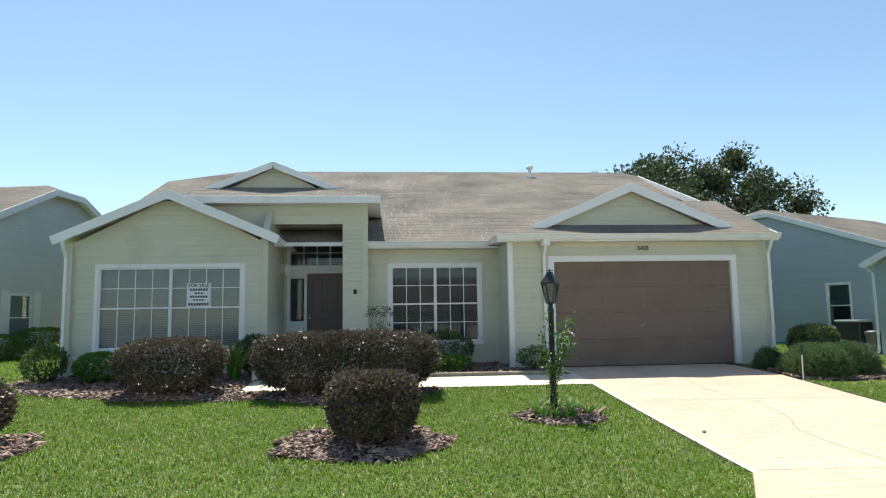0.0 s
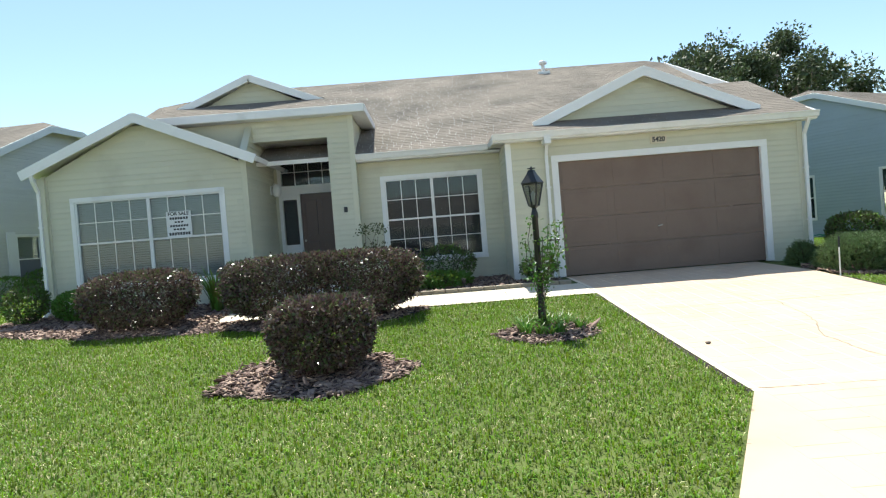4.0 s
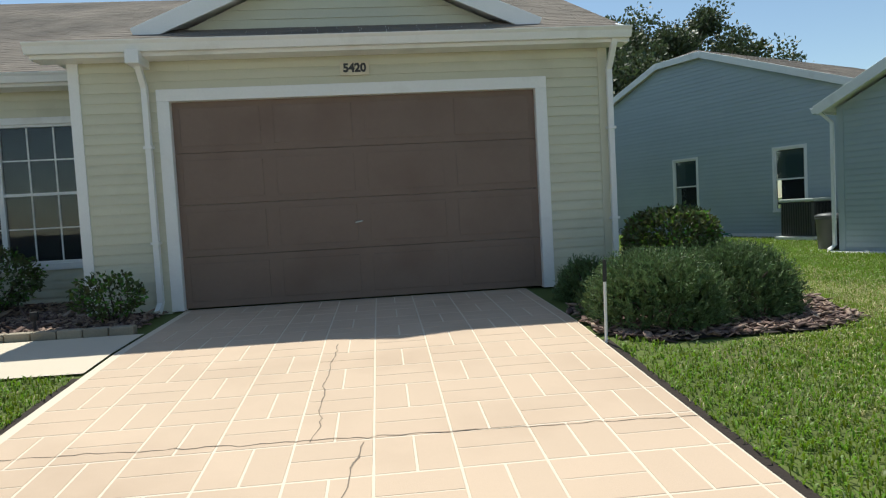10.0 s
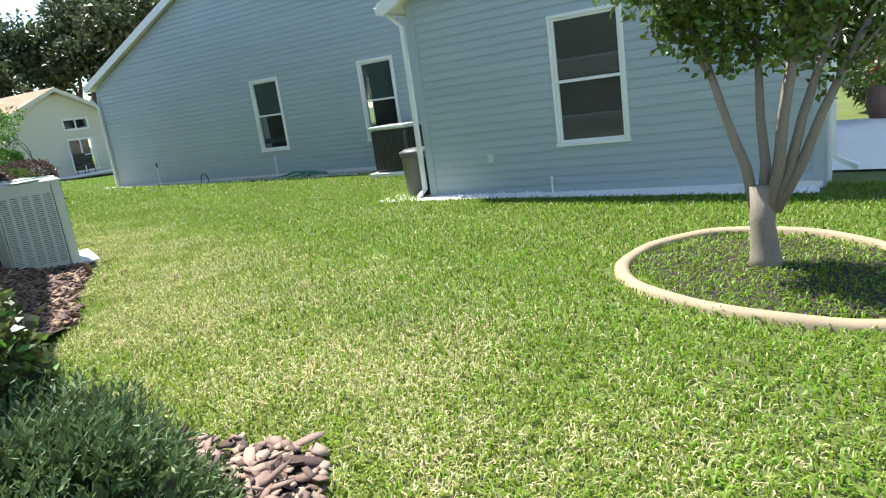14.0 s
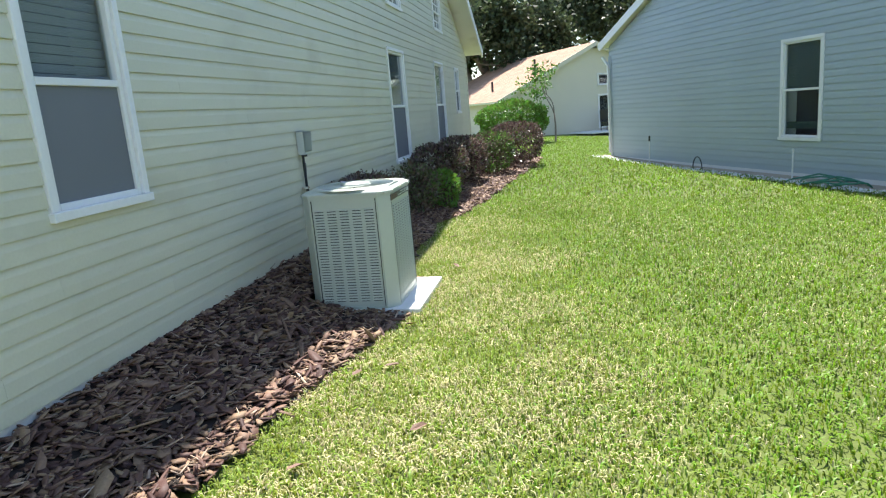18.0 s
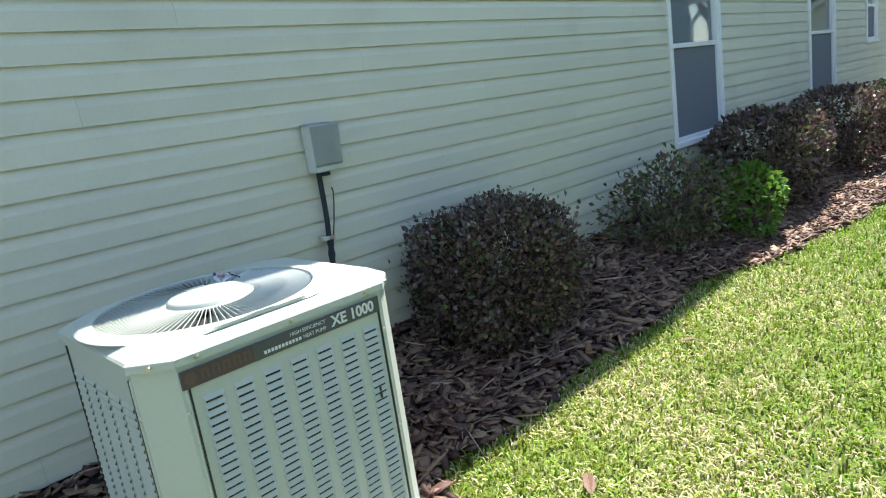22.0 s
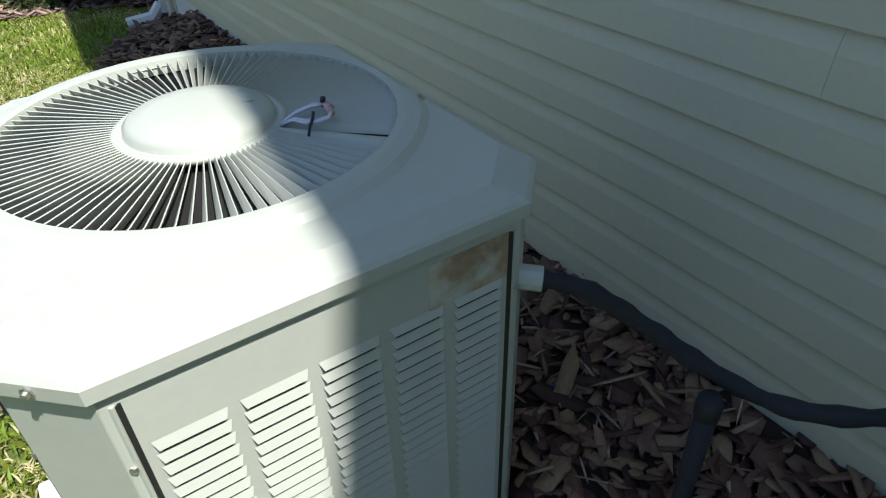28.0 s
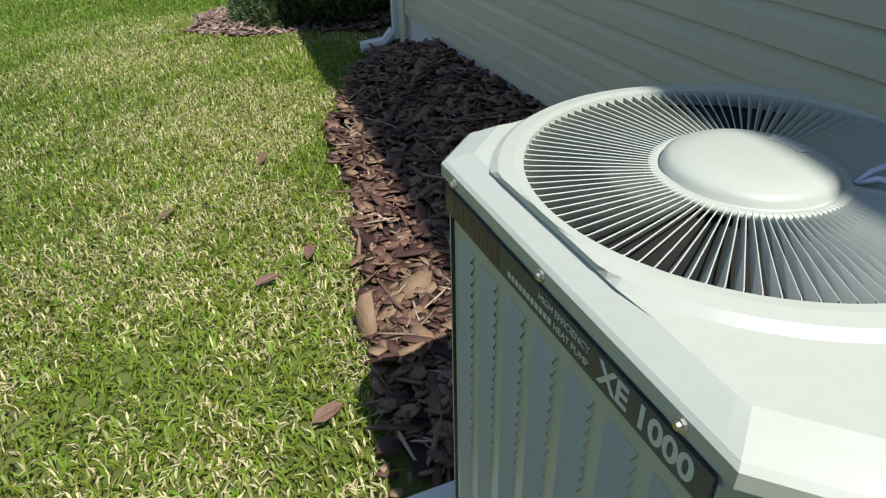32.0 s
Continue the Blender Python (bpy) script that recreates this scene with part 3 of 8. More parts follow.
window(house, "window", (W1[0], YM), (1, 0), (0, -1), W1[1] - W1[0], W1[2], W1[3], (1, 1), (3, 2, 2), back=None)
# side wall with its gable
SY = [(1.84, 0.80, 1.17, 2.57), (8.77, 1.05, 0.81, 2.56), (12.40, 1.06, 0.81, 2.56), (15.0, 0.62, 1.46, 2.55)]
side_holes = [(y0 - 0.0 + 0.03, y0 + w - 0.03, a + 0.03, b - 0.03) for y0, w, a, b in SY]
UPY = [(9.0, 0.95, 3.18, 3.98), (12.75, 0.95, 3.18, 3.98)]
side_holes += [(y0 + 0.03, y0 + w - 0.03, a + 0.03, b - 0.03) for y0, w, a, b in UPY]
wall(house, "wall", (SX, 0), (0, 1), (1, 0), [(0, 0.325), (YB, 0.325), (YB, 2.95), (YR + CL, RZ - SL * CL - 0.1), (YR - CL, RZ - SL * CL - 0.1), (0, 2.6)], side_holes, CREAM, CREAM)
for y0, w, a, b in SY:
    window(house, "window", (SX, y0), (0, 1), (1, 0), w, a, b, (1,), None, trim=0.05, back=BLIND if y0 < 3 else BLINDSHEET, lower=SCREEN)
for y0, w, a, b in UPY:
    window(house, "window", (SX, y0), (0, 1), (1, 0), w, a, b, (1,), (3, 2, 2), trim=0.05, back=None)
# rear and far side
wall(house, "wall", (SX, YB), (-1, 0), (0, 1), [(0, 0), (SX + 11.0, 0), (SX + 11.0, 2.95), (0, 2.95)], [], CREAM, CREAM, laps=False)
wall(house, "wall", (-11.0, YB), (0, -1), (-1, 0), [(0, 0), (YB - 0.13, 0), (YB - 0.13, 2.95), (0, 2.95)], [], CREAM, CREAM, laps=False)
# front-left room
LX0, LX1, LY = -10.92, -6.63, 0.235
LW = (-10.395, -7.11, 0.50, 2.49)
lc = (LX1 - LX0) / 2
wall(house, "wall", (LX0, LY), (1, 0), (0, -1), [(0, -0.1), (LX1 - LX0, -0.1), (LX1 - LX0, 2.95), (lc + 0.2, 3.93), (lc - 0.2, 3.93), (0, 2.95)], [(LW[0] - LX0 + 0.03, LW[1] - LX0 - 0.03, LW[2] + 0.03, LW[3] - 0.03)], CREAM, CREAM)
window(house, "window", (LW[0], LY), (1, 0), (0, -1), LW[1] - LW[0], LW[2], LW[3], (1, 1), (4, 2, 1))
# entry porch
PY, PX1, PXO = 1.0, -4.38, -4.96
wall(house, "wall", (LX1, PY), (1, 0), (0, -1), [(0, -0.1), (PX1 - LX1, -0.1), (PX1 - LX1, 4.02), (0, 4.02)], [(0.0, PXO - LX1, -0.2, 3.5)], CREAM, CREAM, thick=0.3)
wall(house, "wall", (LX1, LY), (0, 1), (1, 0), [(0, -0.1), (2.45, -0.1), (2.45, 4.0), (0.9, 4.0), (0, 3.1)], [], CREAM, CREAM)
wall(house, "wall", (PX1, PY), (0, 1), (1, 0), [(0, -0.1), (YM - PY, -0.1), (YM - PY, 4.02), (0, 4.02)], [], CREAM, CREAM)
EBY = 2.7
wall(house, "wall", (LX1, EBY), (1, 0), (0, -1), [(0, -0.1), (PX1 - LX1, -0.1), (PX1 - LX1, 4.02), (0, 4.02)], [(0.10, 1.62, 0.2, 3.38)], CREAM, CREAM)
raw("porch_ceiling", [(LX1, PY, 3.52), (PX1, PY, 3.52), (PX1, EBY, 3.52), (LX1, EBY, 3.52)], [(0, 3, 2, 1)], TRIM, house)


def gable_roof(parent, x0, x1, ye, y0, y1, ze, sl, board=0.2, cap=0.18):
    """A small gable roof that runs back in y from ye, with clipped peak, rake boards and a soffit edge."""
    xc, zr = (x0 + x1) / 2, ze + sl * (x1 - x0) / 2
    shingles(parent, [(x0, ye, ze), (x0, y1, ze), (xc, y1, zr), (xc, ye, zr)])
    shingles(parent, [(x1, ye, ze), (x1, y1, ze), (xc, y1, zr), (xc, ye, zr)])
    for xa in (x0, x1):
        beam(parent, "rake_board", (xa, ye - 0.02, ze - board / 2 + 0.01), (xc, ye - 0.02, zr - board / 2 + 0.01), 0.04, board, TRIM)
    part("apex_cap", extrude_poly([(xc - 0.09, ye - 0.043, zr - 0.02 - 0.09 * sl), (xc, ye - 0.043, zr + 0.012), (xc + 0.09, ye - 0.043, zr - 0.02 - 0.09 * sl), (xc + 0.06, ye - 0.043, zr - board - 0.01), (xc - 0.06, ye - 0.043, zr - board - 0.01)], (0, 0.04, 0)), TRIM, parent)
    return zr


gable_roof(house, LX0 - 0.3, LX1 + 0.3, LY - 0.3, 0, 6.0, 3.08, 0.43)
# garage: skirt roof, pediment
ey0 = -0.28
shingles(house, [(GL - 0.3, ey0, EZ), (SX + 0.22, ey0, EZ), (SX + 0.29, ey0 + 3.0, EZ + SL * 3.0), (GL - 0.3 + 3.0, ey0 + 3.0, EZ + SL * 3.0)])
shingles(house, [(GL - 0.3, ey0, EZ), (GL - 0.3, EY, EZ), (GL - 0.3 + 3.0, EY + 3.0, EZ + SL * 3.0), (GL - 0.3 + 3.0, ey0 + 3.0, EZ + SL * 3.0)])
PG = (-0.40, 4.46, 0.42, 3.34, 4.36)
pc = (PG[0] + PG[1]) / 2
wall(house, "wall", (PG[0] + 0.25, PG[2] + 0.02), (1, 0), (0, -1), [(0, 3.25), (PG[1] - PG[0] - 0.5, 3.25), (pc - PG[0] - 0.25 + 0.05, PG[4] - 0.15), (pc - PG[0] - 0.25 - 0.05, PG[4] - 0.15)], [], CREAM, CREAM)
gable_roof(house, PG[0], PG[1], PG[2] - 0.2, 0, 3.6, PG[3], (PG[4] - PG[3]) / ((PG[1] - PG[0]) / 2))
# entry roof: a gable that runs back into the main roof, with a skirt in front of its pediment
ERX, ERZ = PX1 + 0.3, 4.13
EG = (-8.38, -5.08, 1.67, 4.48, 5.15)
egc = (EG[0] + EG[1]) / 2
shingles(house, [(-8.6, PY - 0.3, ERZ), (ERX, PY - 0.3, ERZ), (EG[1], EG[2] - 0.16, 4.50), (-8.6, EG[2] - 0.16, 4.50)])
shingles(house, [(ERX, PY - 0.3, ERZ), (ERX, 3.5, ERZ), (egc, 5.9, EG[4]), (egc, EG[2] - 0.2, EG[4]), (EG[1], EG[2] - 0.2, 4.49)])
shingles(house, [(2 * egc - ERX, EG[2] - 0.2, ERZ), (2 * egc - ERX, 3.5, ERZ), (egc, 5.9, EG[4]), (egc, EG[2] - 0.2, EG[4])])
wall(house, "wall", (EG[0] + 0.2, EG[2] + 0.02), (1, 0), (0, -1), [(0, 4.35), (EG[1] - EG[0] - 0.4, 4.35), (egc - EG[0] - 0.2 + 0.05, EG[4] - 0.12), (egc - EG[0] - 0.2 - 0.05, EG[4] - 0.12)], [], CREAM, CREAM)
for xa in EG[:2]:
    beam(house, "rake_board", (xa, EG[2] - 0.22, EG[3] - 0.07), (egc, EG[2] - 0.22, EG[4] - 0.07), 0.04, 0.16, TRIM)
beam(house, "fascia", (ERX + 0.02, PY - 0.3, 4.05), (ERX + 0.02, 3.4, 4.05), 0.04, 0.17, TRIM)
part("soffit", box((PX1 + 0.02, PY - 0.3, 3.963), (ERX, 3.2, 3.998)), TRIM, house)
part("valley_wall", box((-8.6, PY + 0.01, 3.2), (LX1, PY + 0.2, 3.96)), CREAM, house)
part("valley_wall", box((PX1 - 0.16, YM + 0.16, 2.9), (PX1 - 0.002, 3.4, 3.962)), CREAM, house)
# main roof
RX0, RX1 = -11.3, SX + 0.435
shingles(house, [(RX0, EY, EZ), (SX + 0.25, EY, EZ), (RX1, YR - CL, RZ - SL * CL), (RX1 - 0.45, YR, RZ), (RX0 + 2.2, YR, RZ), (RX0, YR - CLL, RZ - SL * CLL)])
shingles(house, [(RX0, YB + 0.35, EZ), (RX1, YB + 0.35, EZ), (RX1, YR + CL, RZ - SL * CL), (RX1 - 0.45, YR, RZ), (RX0 + 2.2, YR, RZ), (RX0, YR + CLL, RZ - SL * CLL)], tab=0.9, rise=0.4)
shingles(house, [(RX1, YR - CL, RZ - SL * CL), (RX1, YR + CL, RZ - SL * CL), (RX1 - 0.45, YR, RZ)])
shingles(house, [(RX0, YR - CLL, RZ - SL * CLL), (RX0, YR + CLL, RZ - SL * CLL), (RX0 + 2.2, YR, RZ)])
for a, b in (((SX + 0.18, ey0, EZ), (RX1, YR - CL, RZ - SL * CL)), ((RX1, YB + 0.35, EZ), (RX1, YR + CL, RZ - SL * CL)), ((RX1, YR - CL, RZ - SL * CL), (RX1, YR + CL, RZ - SL * CL))):
    beam(house, "rake_board", (a[0], a[1], a[2] - 0.08), (b[0], b[1], b[2] - 0.08), 0.04, 0.2, TRIM)
part("soffit", box((GL - 0.3, ey0, 2.90), (SX + 0.22, -0.02, 2.94)), TRIM, house)
gutter_run(house, (GL - 0.32, ey0, EZ), (SX + 0.22, ey0, EZ), (0, -1))
gutter_run(house, (PX1 + 0.02, EY, EZ), (GL - 0.3, EY, EZ), (0, -1))
part("soffit", box((PX1, EY, 2.90), (GL - 0.02, YM - 0.02, 2.94)), TRIM, house)
beam(house, "fascia", (-8.6, PY - 0.32, 4.05), (PX1 + 0.32, PY - 0.32, 4.05), 0.04, 0.17, TRIM)
part("soffit", box((-8.6, PY - 0.3, 3.96), (PX1 + 0.3, PY - 0.02, 4.0)), TRIM, house)


# garage door
def garage_door():
    d = new("garage_door")
    d.parent = house
    d["label"] = "closed brown sectional garage door"
    n = 4
    for k in range(n):
        z0, z1 = 0.015 + GH / n * k, GH / n * (k + 1) + 0.0115
        bm = box((GX0, 0.06, z0), (GX1, 0.10, z1), 0.004)
        part("door_panel", bm, DOORBROWN, d)
        for j in range(4):
            pw = (GX1 - GX0) / 4
            bm = box((GX0 + pw * j + 0.08, 0.0555, z0 + 0.08), (GX0 + pw * (j + 1) - 0.08, 0.0605, z1 - 0.08), 0.0045)
            part("raised_field", bm, DOORBROWN, d)
    bm = add_tube(bmesh.new(), [(2.06, 0.05, 0.93), (2.06, 0.02, 0.93), (2.14, 0.015, 0.945)], 0.011, 8)
    part("handle", bm, STEEL, d, "small steel handle")
    t = 0.14
    part("casing", box((GX0 - t, -0.03, 0.0), (GX0, 0.12, GH), 0.005), TRIM, d)
    part("casing", box((GX1, -0.03, 0.0), (GX1 + t, 0.12, GH), 0.005), TRIM, d)
    part("casing", box((GX0 - t, -0.032, GH), (GX1 + t, 0.12, GH + t), 0.005), TRIM, d)


garage_door()


def text_part(name, body, size, m, material, parent, label="", extrude=0.002, bold=0.0):
    """Raised lettering in the built-in font, turned into a mesh."""
    cu = bpy.data.curves.new(name, "FONT")
    cu.body, cu.size, cu.extrude, cu.offset = body, size, extrude, bold
    cu.align_x, cu.align_y = "CENTER", "CENTER"
    tmp = bpy.data.objects.new(name, cu)
    scene.collection.objects.link(tmp)
    me = bpy.data.meshes.new_from_object(tmp.evaluated_get(bpy.context.evaluated_depsgraph_get()))
    bpy.data.objects.remove(tmp)
    me.materials.clear()
    ob = link(name, me, material, parent, label)
    ob.matrix_basis = m
    return ob


# ---- details of the cream house ----
# foundation strip under the side siding, corner posts, downspouts
part("foundation", box((SX - 0.14, 0.0, -0.1), (SX - 0.005, YB, 0.327)), WHITECON, house)
part("corner_post", box((SX - 0.09, -0.028, -0.05), (SX + 0.028, 0.09, 2.92), 0.004), CREAM, house)
part("corner_post", box((GL - 0.028, -0.03, -0.05), (GL + 0.09, 0.09, 2.92), 0.004), TRIM, house)
part("corner_post", box((SX - 0.09, YB - 0.09, 0.36), (SX + 0.028, YB + 0.02, 2.92), 0.004), CREAM, house)
part("corner_post", box((LX1 - 0.09, LY - 0.028, -0.05), (LX1 + 0.028, LY + 0.09, 3.0), 0.004), CREAM, house)
part("corner_post", box((LX0 - 0.02, LY - 0.028, -0.05), (LX0 + 0.09, LY + 0.09, 3.0), 0.004), CREAM, house)
part("corner_post", box((PX1 - 0.09, PY - 0.028, -0.05), (PX1 + 0.028, PY + 0.09, 4.0), 0.004), CREAM, house)


def spout(x, y, ztop, out, foot=0.25):
    """A white square downspout with an elbow at its head and foot."""
    ox, oy = out
    bm = bmesh.new()
    add_tube(bm, [(x + ox * 0.26, y + oy * 0.26, ztop), (x + ox * 0.24, y + oy * 0.24, ztop - 0.10), (x + ox * 0.05, y + oy * 0.05, ztop - 0.36), (x + ox * 0.05, y + oy * 0.05, 0.12), (x + ox * (0.05 + foot), y + oy * (0.05 + foot), 0.02)], 0.045, 4)
    part("downspout", bm, TRIM, house)
    for z in (0.8, 1.9):
        part("strap", box((x - 0.05 + ox * 0.05, y - 0.05 + oy * 0.05, z), (x + 0.05 + ox * 0.05, y + 0.05 + oy * 0.05, z + 0.03)), TRIM, house)


spout(-0.24, -0.02, 2.95, (0, -1), 0.12)
spout(SX + 0.02, -0.05, 2.98, (0.05, -0.9), 0.2)
part("spout_foot", add_tube(bmesh.new(), [(SX + 0.05, -0.10, 0.17), (SX + 0.12, -0.12, 0.09), (SX + 0.30, -0.14, 0.07)], 0.042, 8), TRIM, house)
spout(LX0 - 0.06, LY - 0.06, 3.0, (0, -1), 0.2)
part("gutter_end", box((-0.32, -0.40, 2.80), (-0.17, -0.05, 2.95), 0.01), TRIM, house)
part("siding_end", box((SX + 0.004, 5.25, 0.325), (SX + 0.028, 5.285, 0.40), 0.003), TRIM, house)
# house number
plate = part("number_plate", box((1.985, -0.055, 2.665), (2.325, -0.020, 2.825), 0.006), PLATE, house, "tan plate with the house number")
text_part("number", "5420", 0.135, pose(2.155, -0.057, 2.745, 90, 0, 0), DARKPRINT, plate, bold=0.006)
# roof vent
vent = part("roof_vent", add_lathe(bmesh.new(), [(0.06, -0.15), (0.06, 0.28), (0.13, 0.28), (0.14, 0.34), (0.10, 0.40), (0.02, 0.42)], 14, (1.45, 8.6, EZ + SL * (8.6 - EY))), TRIM, house, "white capped roof vent", smooth=True)
part("flange", box((1.25, 8.4, EZ + SL * (8.4 - EY) - 0.02), (1.65, 8.8, EZ + SL * (8.4 - EY) + 0.10), 0.02), TRIM, house)
# entry: door, sidelight, transom
entry = new("front_door")
entry.parent = house
entry["label"] = "dark brown entry door with sidelight and transom"
DY = 2.7
part("door_leaf", box((-6.0, DY - 0.02, 0.22), (-5.08, DY + 0.03, 2.40), 0.004), ENTRYBROWN, entry)
for a, b, c, d in ((-5.88, -5.60, 1.35, 2.25), (-5.48, -5.20, 1.35, 2.25), (-5.88, -5.60, 0.40, 1.20), (-5.48, -5.20, 0.40, 1.20)):
    part("door_panel", box((a, DY - 0.034, c), (b, DY - 0.018, d), 0.012), ENTRYBROWN, entry)
part("knob", add_lathe(bmesh.new(), [(0.008, 0), (0.03, 0.02), (0.03, 0.045), (0.01, 0.06)], 12, (-5.94, DY - 0.06, 1.2)), STEEL, entry, "brass knob")
for a, b, c, d in ((-6.54, -6.45, 0.2, 3.38), (-5.06, -4.98, 0.2, 3.38), (-6.45, -5.06, 3.30, 3.38), (-6.45, -5.06, 2.41, 2.63), (-6.09, -6.01, 0.2, 2.41), (-6.45, -6.09, 2.28, 2.41), (-6.45, -6.09, 0.2, 1.15)):
    part("door_casing", box((a, DY - 0.035, c), (b, DY + 0.05, d), 0.004), TRIM, entry)
for nm, a, b, c, d in (("transom_pane", -6.45, -5.06, 2.63, 3.30), ("sidelight_pane", -6.43, -6.11, 1.16, 2.28)):
    g = part(nm, box((a, DY + 0.0, c), (b, DY + 0.008, d)), GLASS, entry)
    g.visible_shadow = False
# dark sheet painted as the hall's shade behind the entry glass
part("painted_dark_hall", box((-6.5, DY + 0.35, 0.2), (-5.0, DY + 0.38, 3.4)), DARKROOM, entry)
for k in range(1, 4):
    x = -6.45 + 1.39 * k / 4
    part("bar", box((x - 0.01, DY - 0.015, 2.63), (x + 0.01, DY - 0.001, 3.30)), TRIM, entry)
part("bar", box((-6.45, DY - 0.013, 2.955), (-5.06, DY - 0.002, 2.975)), TRIM, entry)
for a, b, c, d in ((-6.43, -6.39, 1.16, 2.28), (-6.15, -6.11, 1.16, 2.28), (-6.39, -6.15, 2.24, 2.28), (-6.39, -6.15, 1.16, 1.20)):
    part("sidelight_bar", box((a, DY - 0.012, c), (b, DY - 0.001, d)), BLACKMETAL, entry)
part("door_bell", box((-4.70, PY - 0.045, 1.78), (-4.62, PY - 0.018, 1.90), 0.01), BLACKPLASTIC, house, "small black doorbell box")

sconce = thing("wall_lamp", "white porch wall lamp with globe shade", "lamp", (LX1 + 0.02, 2.2, 2.5))
part("back_plate", box((0, -0.05, -0.10), (0.03, 0.05, 0.12), 0.01), TRIM, sconce)
part("shade", add_lathe(bmesh.new(), [(0.04, -0.16), (0.10, -0.10), (0.11, 0.0), (0.09, 0.10), (0.03, 0.15)], 14, (0.15, 0, 0)), SIGNWHITE, sconce, smooth=True)
part("arm", tube([(0.02, 0, 0.08), (0.10, 0, 0.17), (0.15, 0, 0.15)], 0.012, 6), TRIM, sconce)

# sale sign behind the large window
sign = thing("sale_sign", "white paper sale sign taped to the front window", "sign", (-8.135, LY + 0.004, 1.78), 0)
part("sheet", box((-0.265, 0.0, -0.27), (0.265, 0.004, 0.27)), SIGNWHITE, sign)
text_part("heading", "FOR SALE", 0.105, pose(0, -0.002, 0.215, 90, 0, 0), DARKPRINT, sign, bold=0.002)
for z, w, h in ((0.12, 0.40, 0.05), (0.04, 0.20, 0.035), (-0.04, 0.40, 0.045), (-0.115, 0.26, 0.035), (-0.21, 0.46, 0.06)):
    n = max(3, int(w / 0.055))
    for k in range(n):
        x = -w / 2 + w * (k + 0.5) / n
        part("print_bar", box((x - w / n * 0.38, -0.002, z - h / 2), (x + w / n * 0.38, 0.0, z + h / 2)), DARKPRINT, sign)


# ---- heat pump on its pad ----
AX, AY, AC_C = 6.076, 4.108, 0.082   # centre, corner cut
AHX, AHY = 0.361, 0.397              # half widths
ALIP, ATOP, AZ0 = 0.985, 1.028, 0.105


def octagon(d, c):
    """The unit's outline, grown by d."""
    h, g = AHX + d, AHY + d
    return [(h, -(g - c)), (h, g - c), (h - c, g), (-(h - c), g), (-h, g - c), (-h, -(g - c)), (-(h - c), -g), (h - c, -g)]


def oct_r(a, d, c):
    h, g = AHX + d, AHY + d
    ca, sa = abs(math.cos(a)), abs(math.sin(a))
    return min(h / max(ca, 1e-6), g / max(sa, 1e-6), (h + g - c) / (ca + sa))


pad = tagged(part("concrete_pad", box((5.74, 3.69, -0.04), (6.605, 4.66, 0.096), 0.012), WHITECON, None), "pale concrete pad under the heat pump", "pad")
ac = thing("heat_pump", "pale sage heat pump with louvred sides and round top grille", "heat pump", (AX, AY, 0))


def louvre_panel(width, z0, z1, cols, rows, m, label=""):
    """A side panel in its own plane (x along, y out): a sheet with raised louvres over quads painted dark as slot
    shade.
    """
    p = new("side_panel")
    p.parent = ac
    p.matrix_basis = m
    if label:
        p["label"] = label
    part("sheet", box((-width / 2, -0.012, z0), (width / 2, 0.0, z1), 0.002), ACGREEN, p)
    zt, zb = z1 - 0.100, z0 + 0.06
    cw = (width - 0.05) / cols
    verts, faces, dv, df = [], [], [], []
    for i in range(cols):
        a = -width / 2 + 0.025 + cw * i + cw * 0.07
        b = a + cw * (0.72 if cols == 7 else 0.86)
        for j in range(rows):
            z = zt - (zt - zb) * j / (rows - 1)
            h = (zt - zb) / (rows - 1)
            k = len(verts)
            verts += [(a, 0.0005, z + h * 0.38), (b, 0.0005, z + h * 0.38), (b - 0.005, 0.0058, z - h * 0.20), (a + 0.005, 0.0058, z - h * 0.20), (a + 0.005, 0.0045, z - h * 0.24), (b - 0.005, 0.0045, z - h * 0.24)]
            faces += [(k, k + 3, k + 2, k + 1), (k + 3, k + 4, k + 5, k + 2), (k, k + 4, k + 3), (k + 1, k + 2, k + 5)]
            # dark quad on the solid sheet: the shade under the louvre's lip, painted
            q = len(dv)
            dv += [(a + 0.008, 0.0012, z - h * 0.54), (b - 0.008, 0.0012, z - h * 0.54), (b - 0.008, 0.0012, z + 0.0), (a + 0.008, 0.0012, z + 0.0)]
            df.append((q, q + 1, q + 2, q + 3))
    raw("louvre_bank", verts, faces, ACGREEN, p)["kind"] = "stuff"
    raw("slot_shade", dv, df, ACINNER, p)["kind"] = "stuff"
    return p


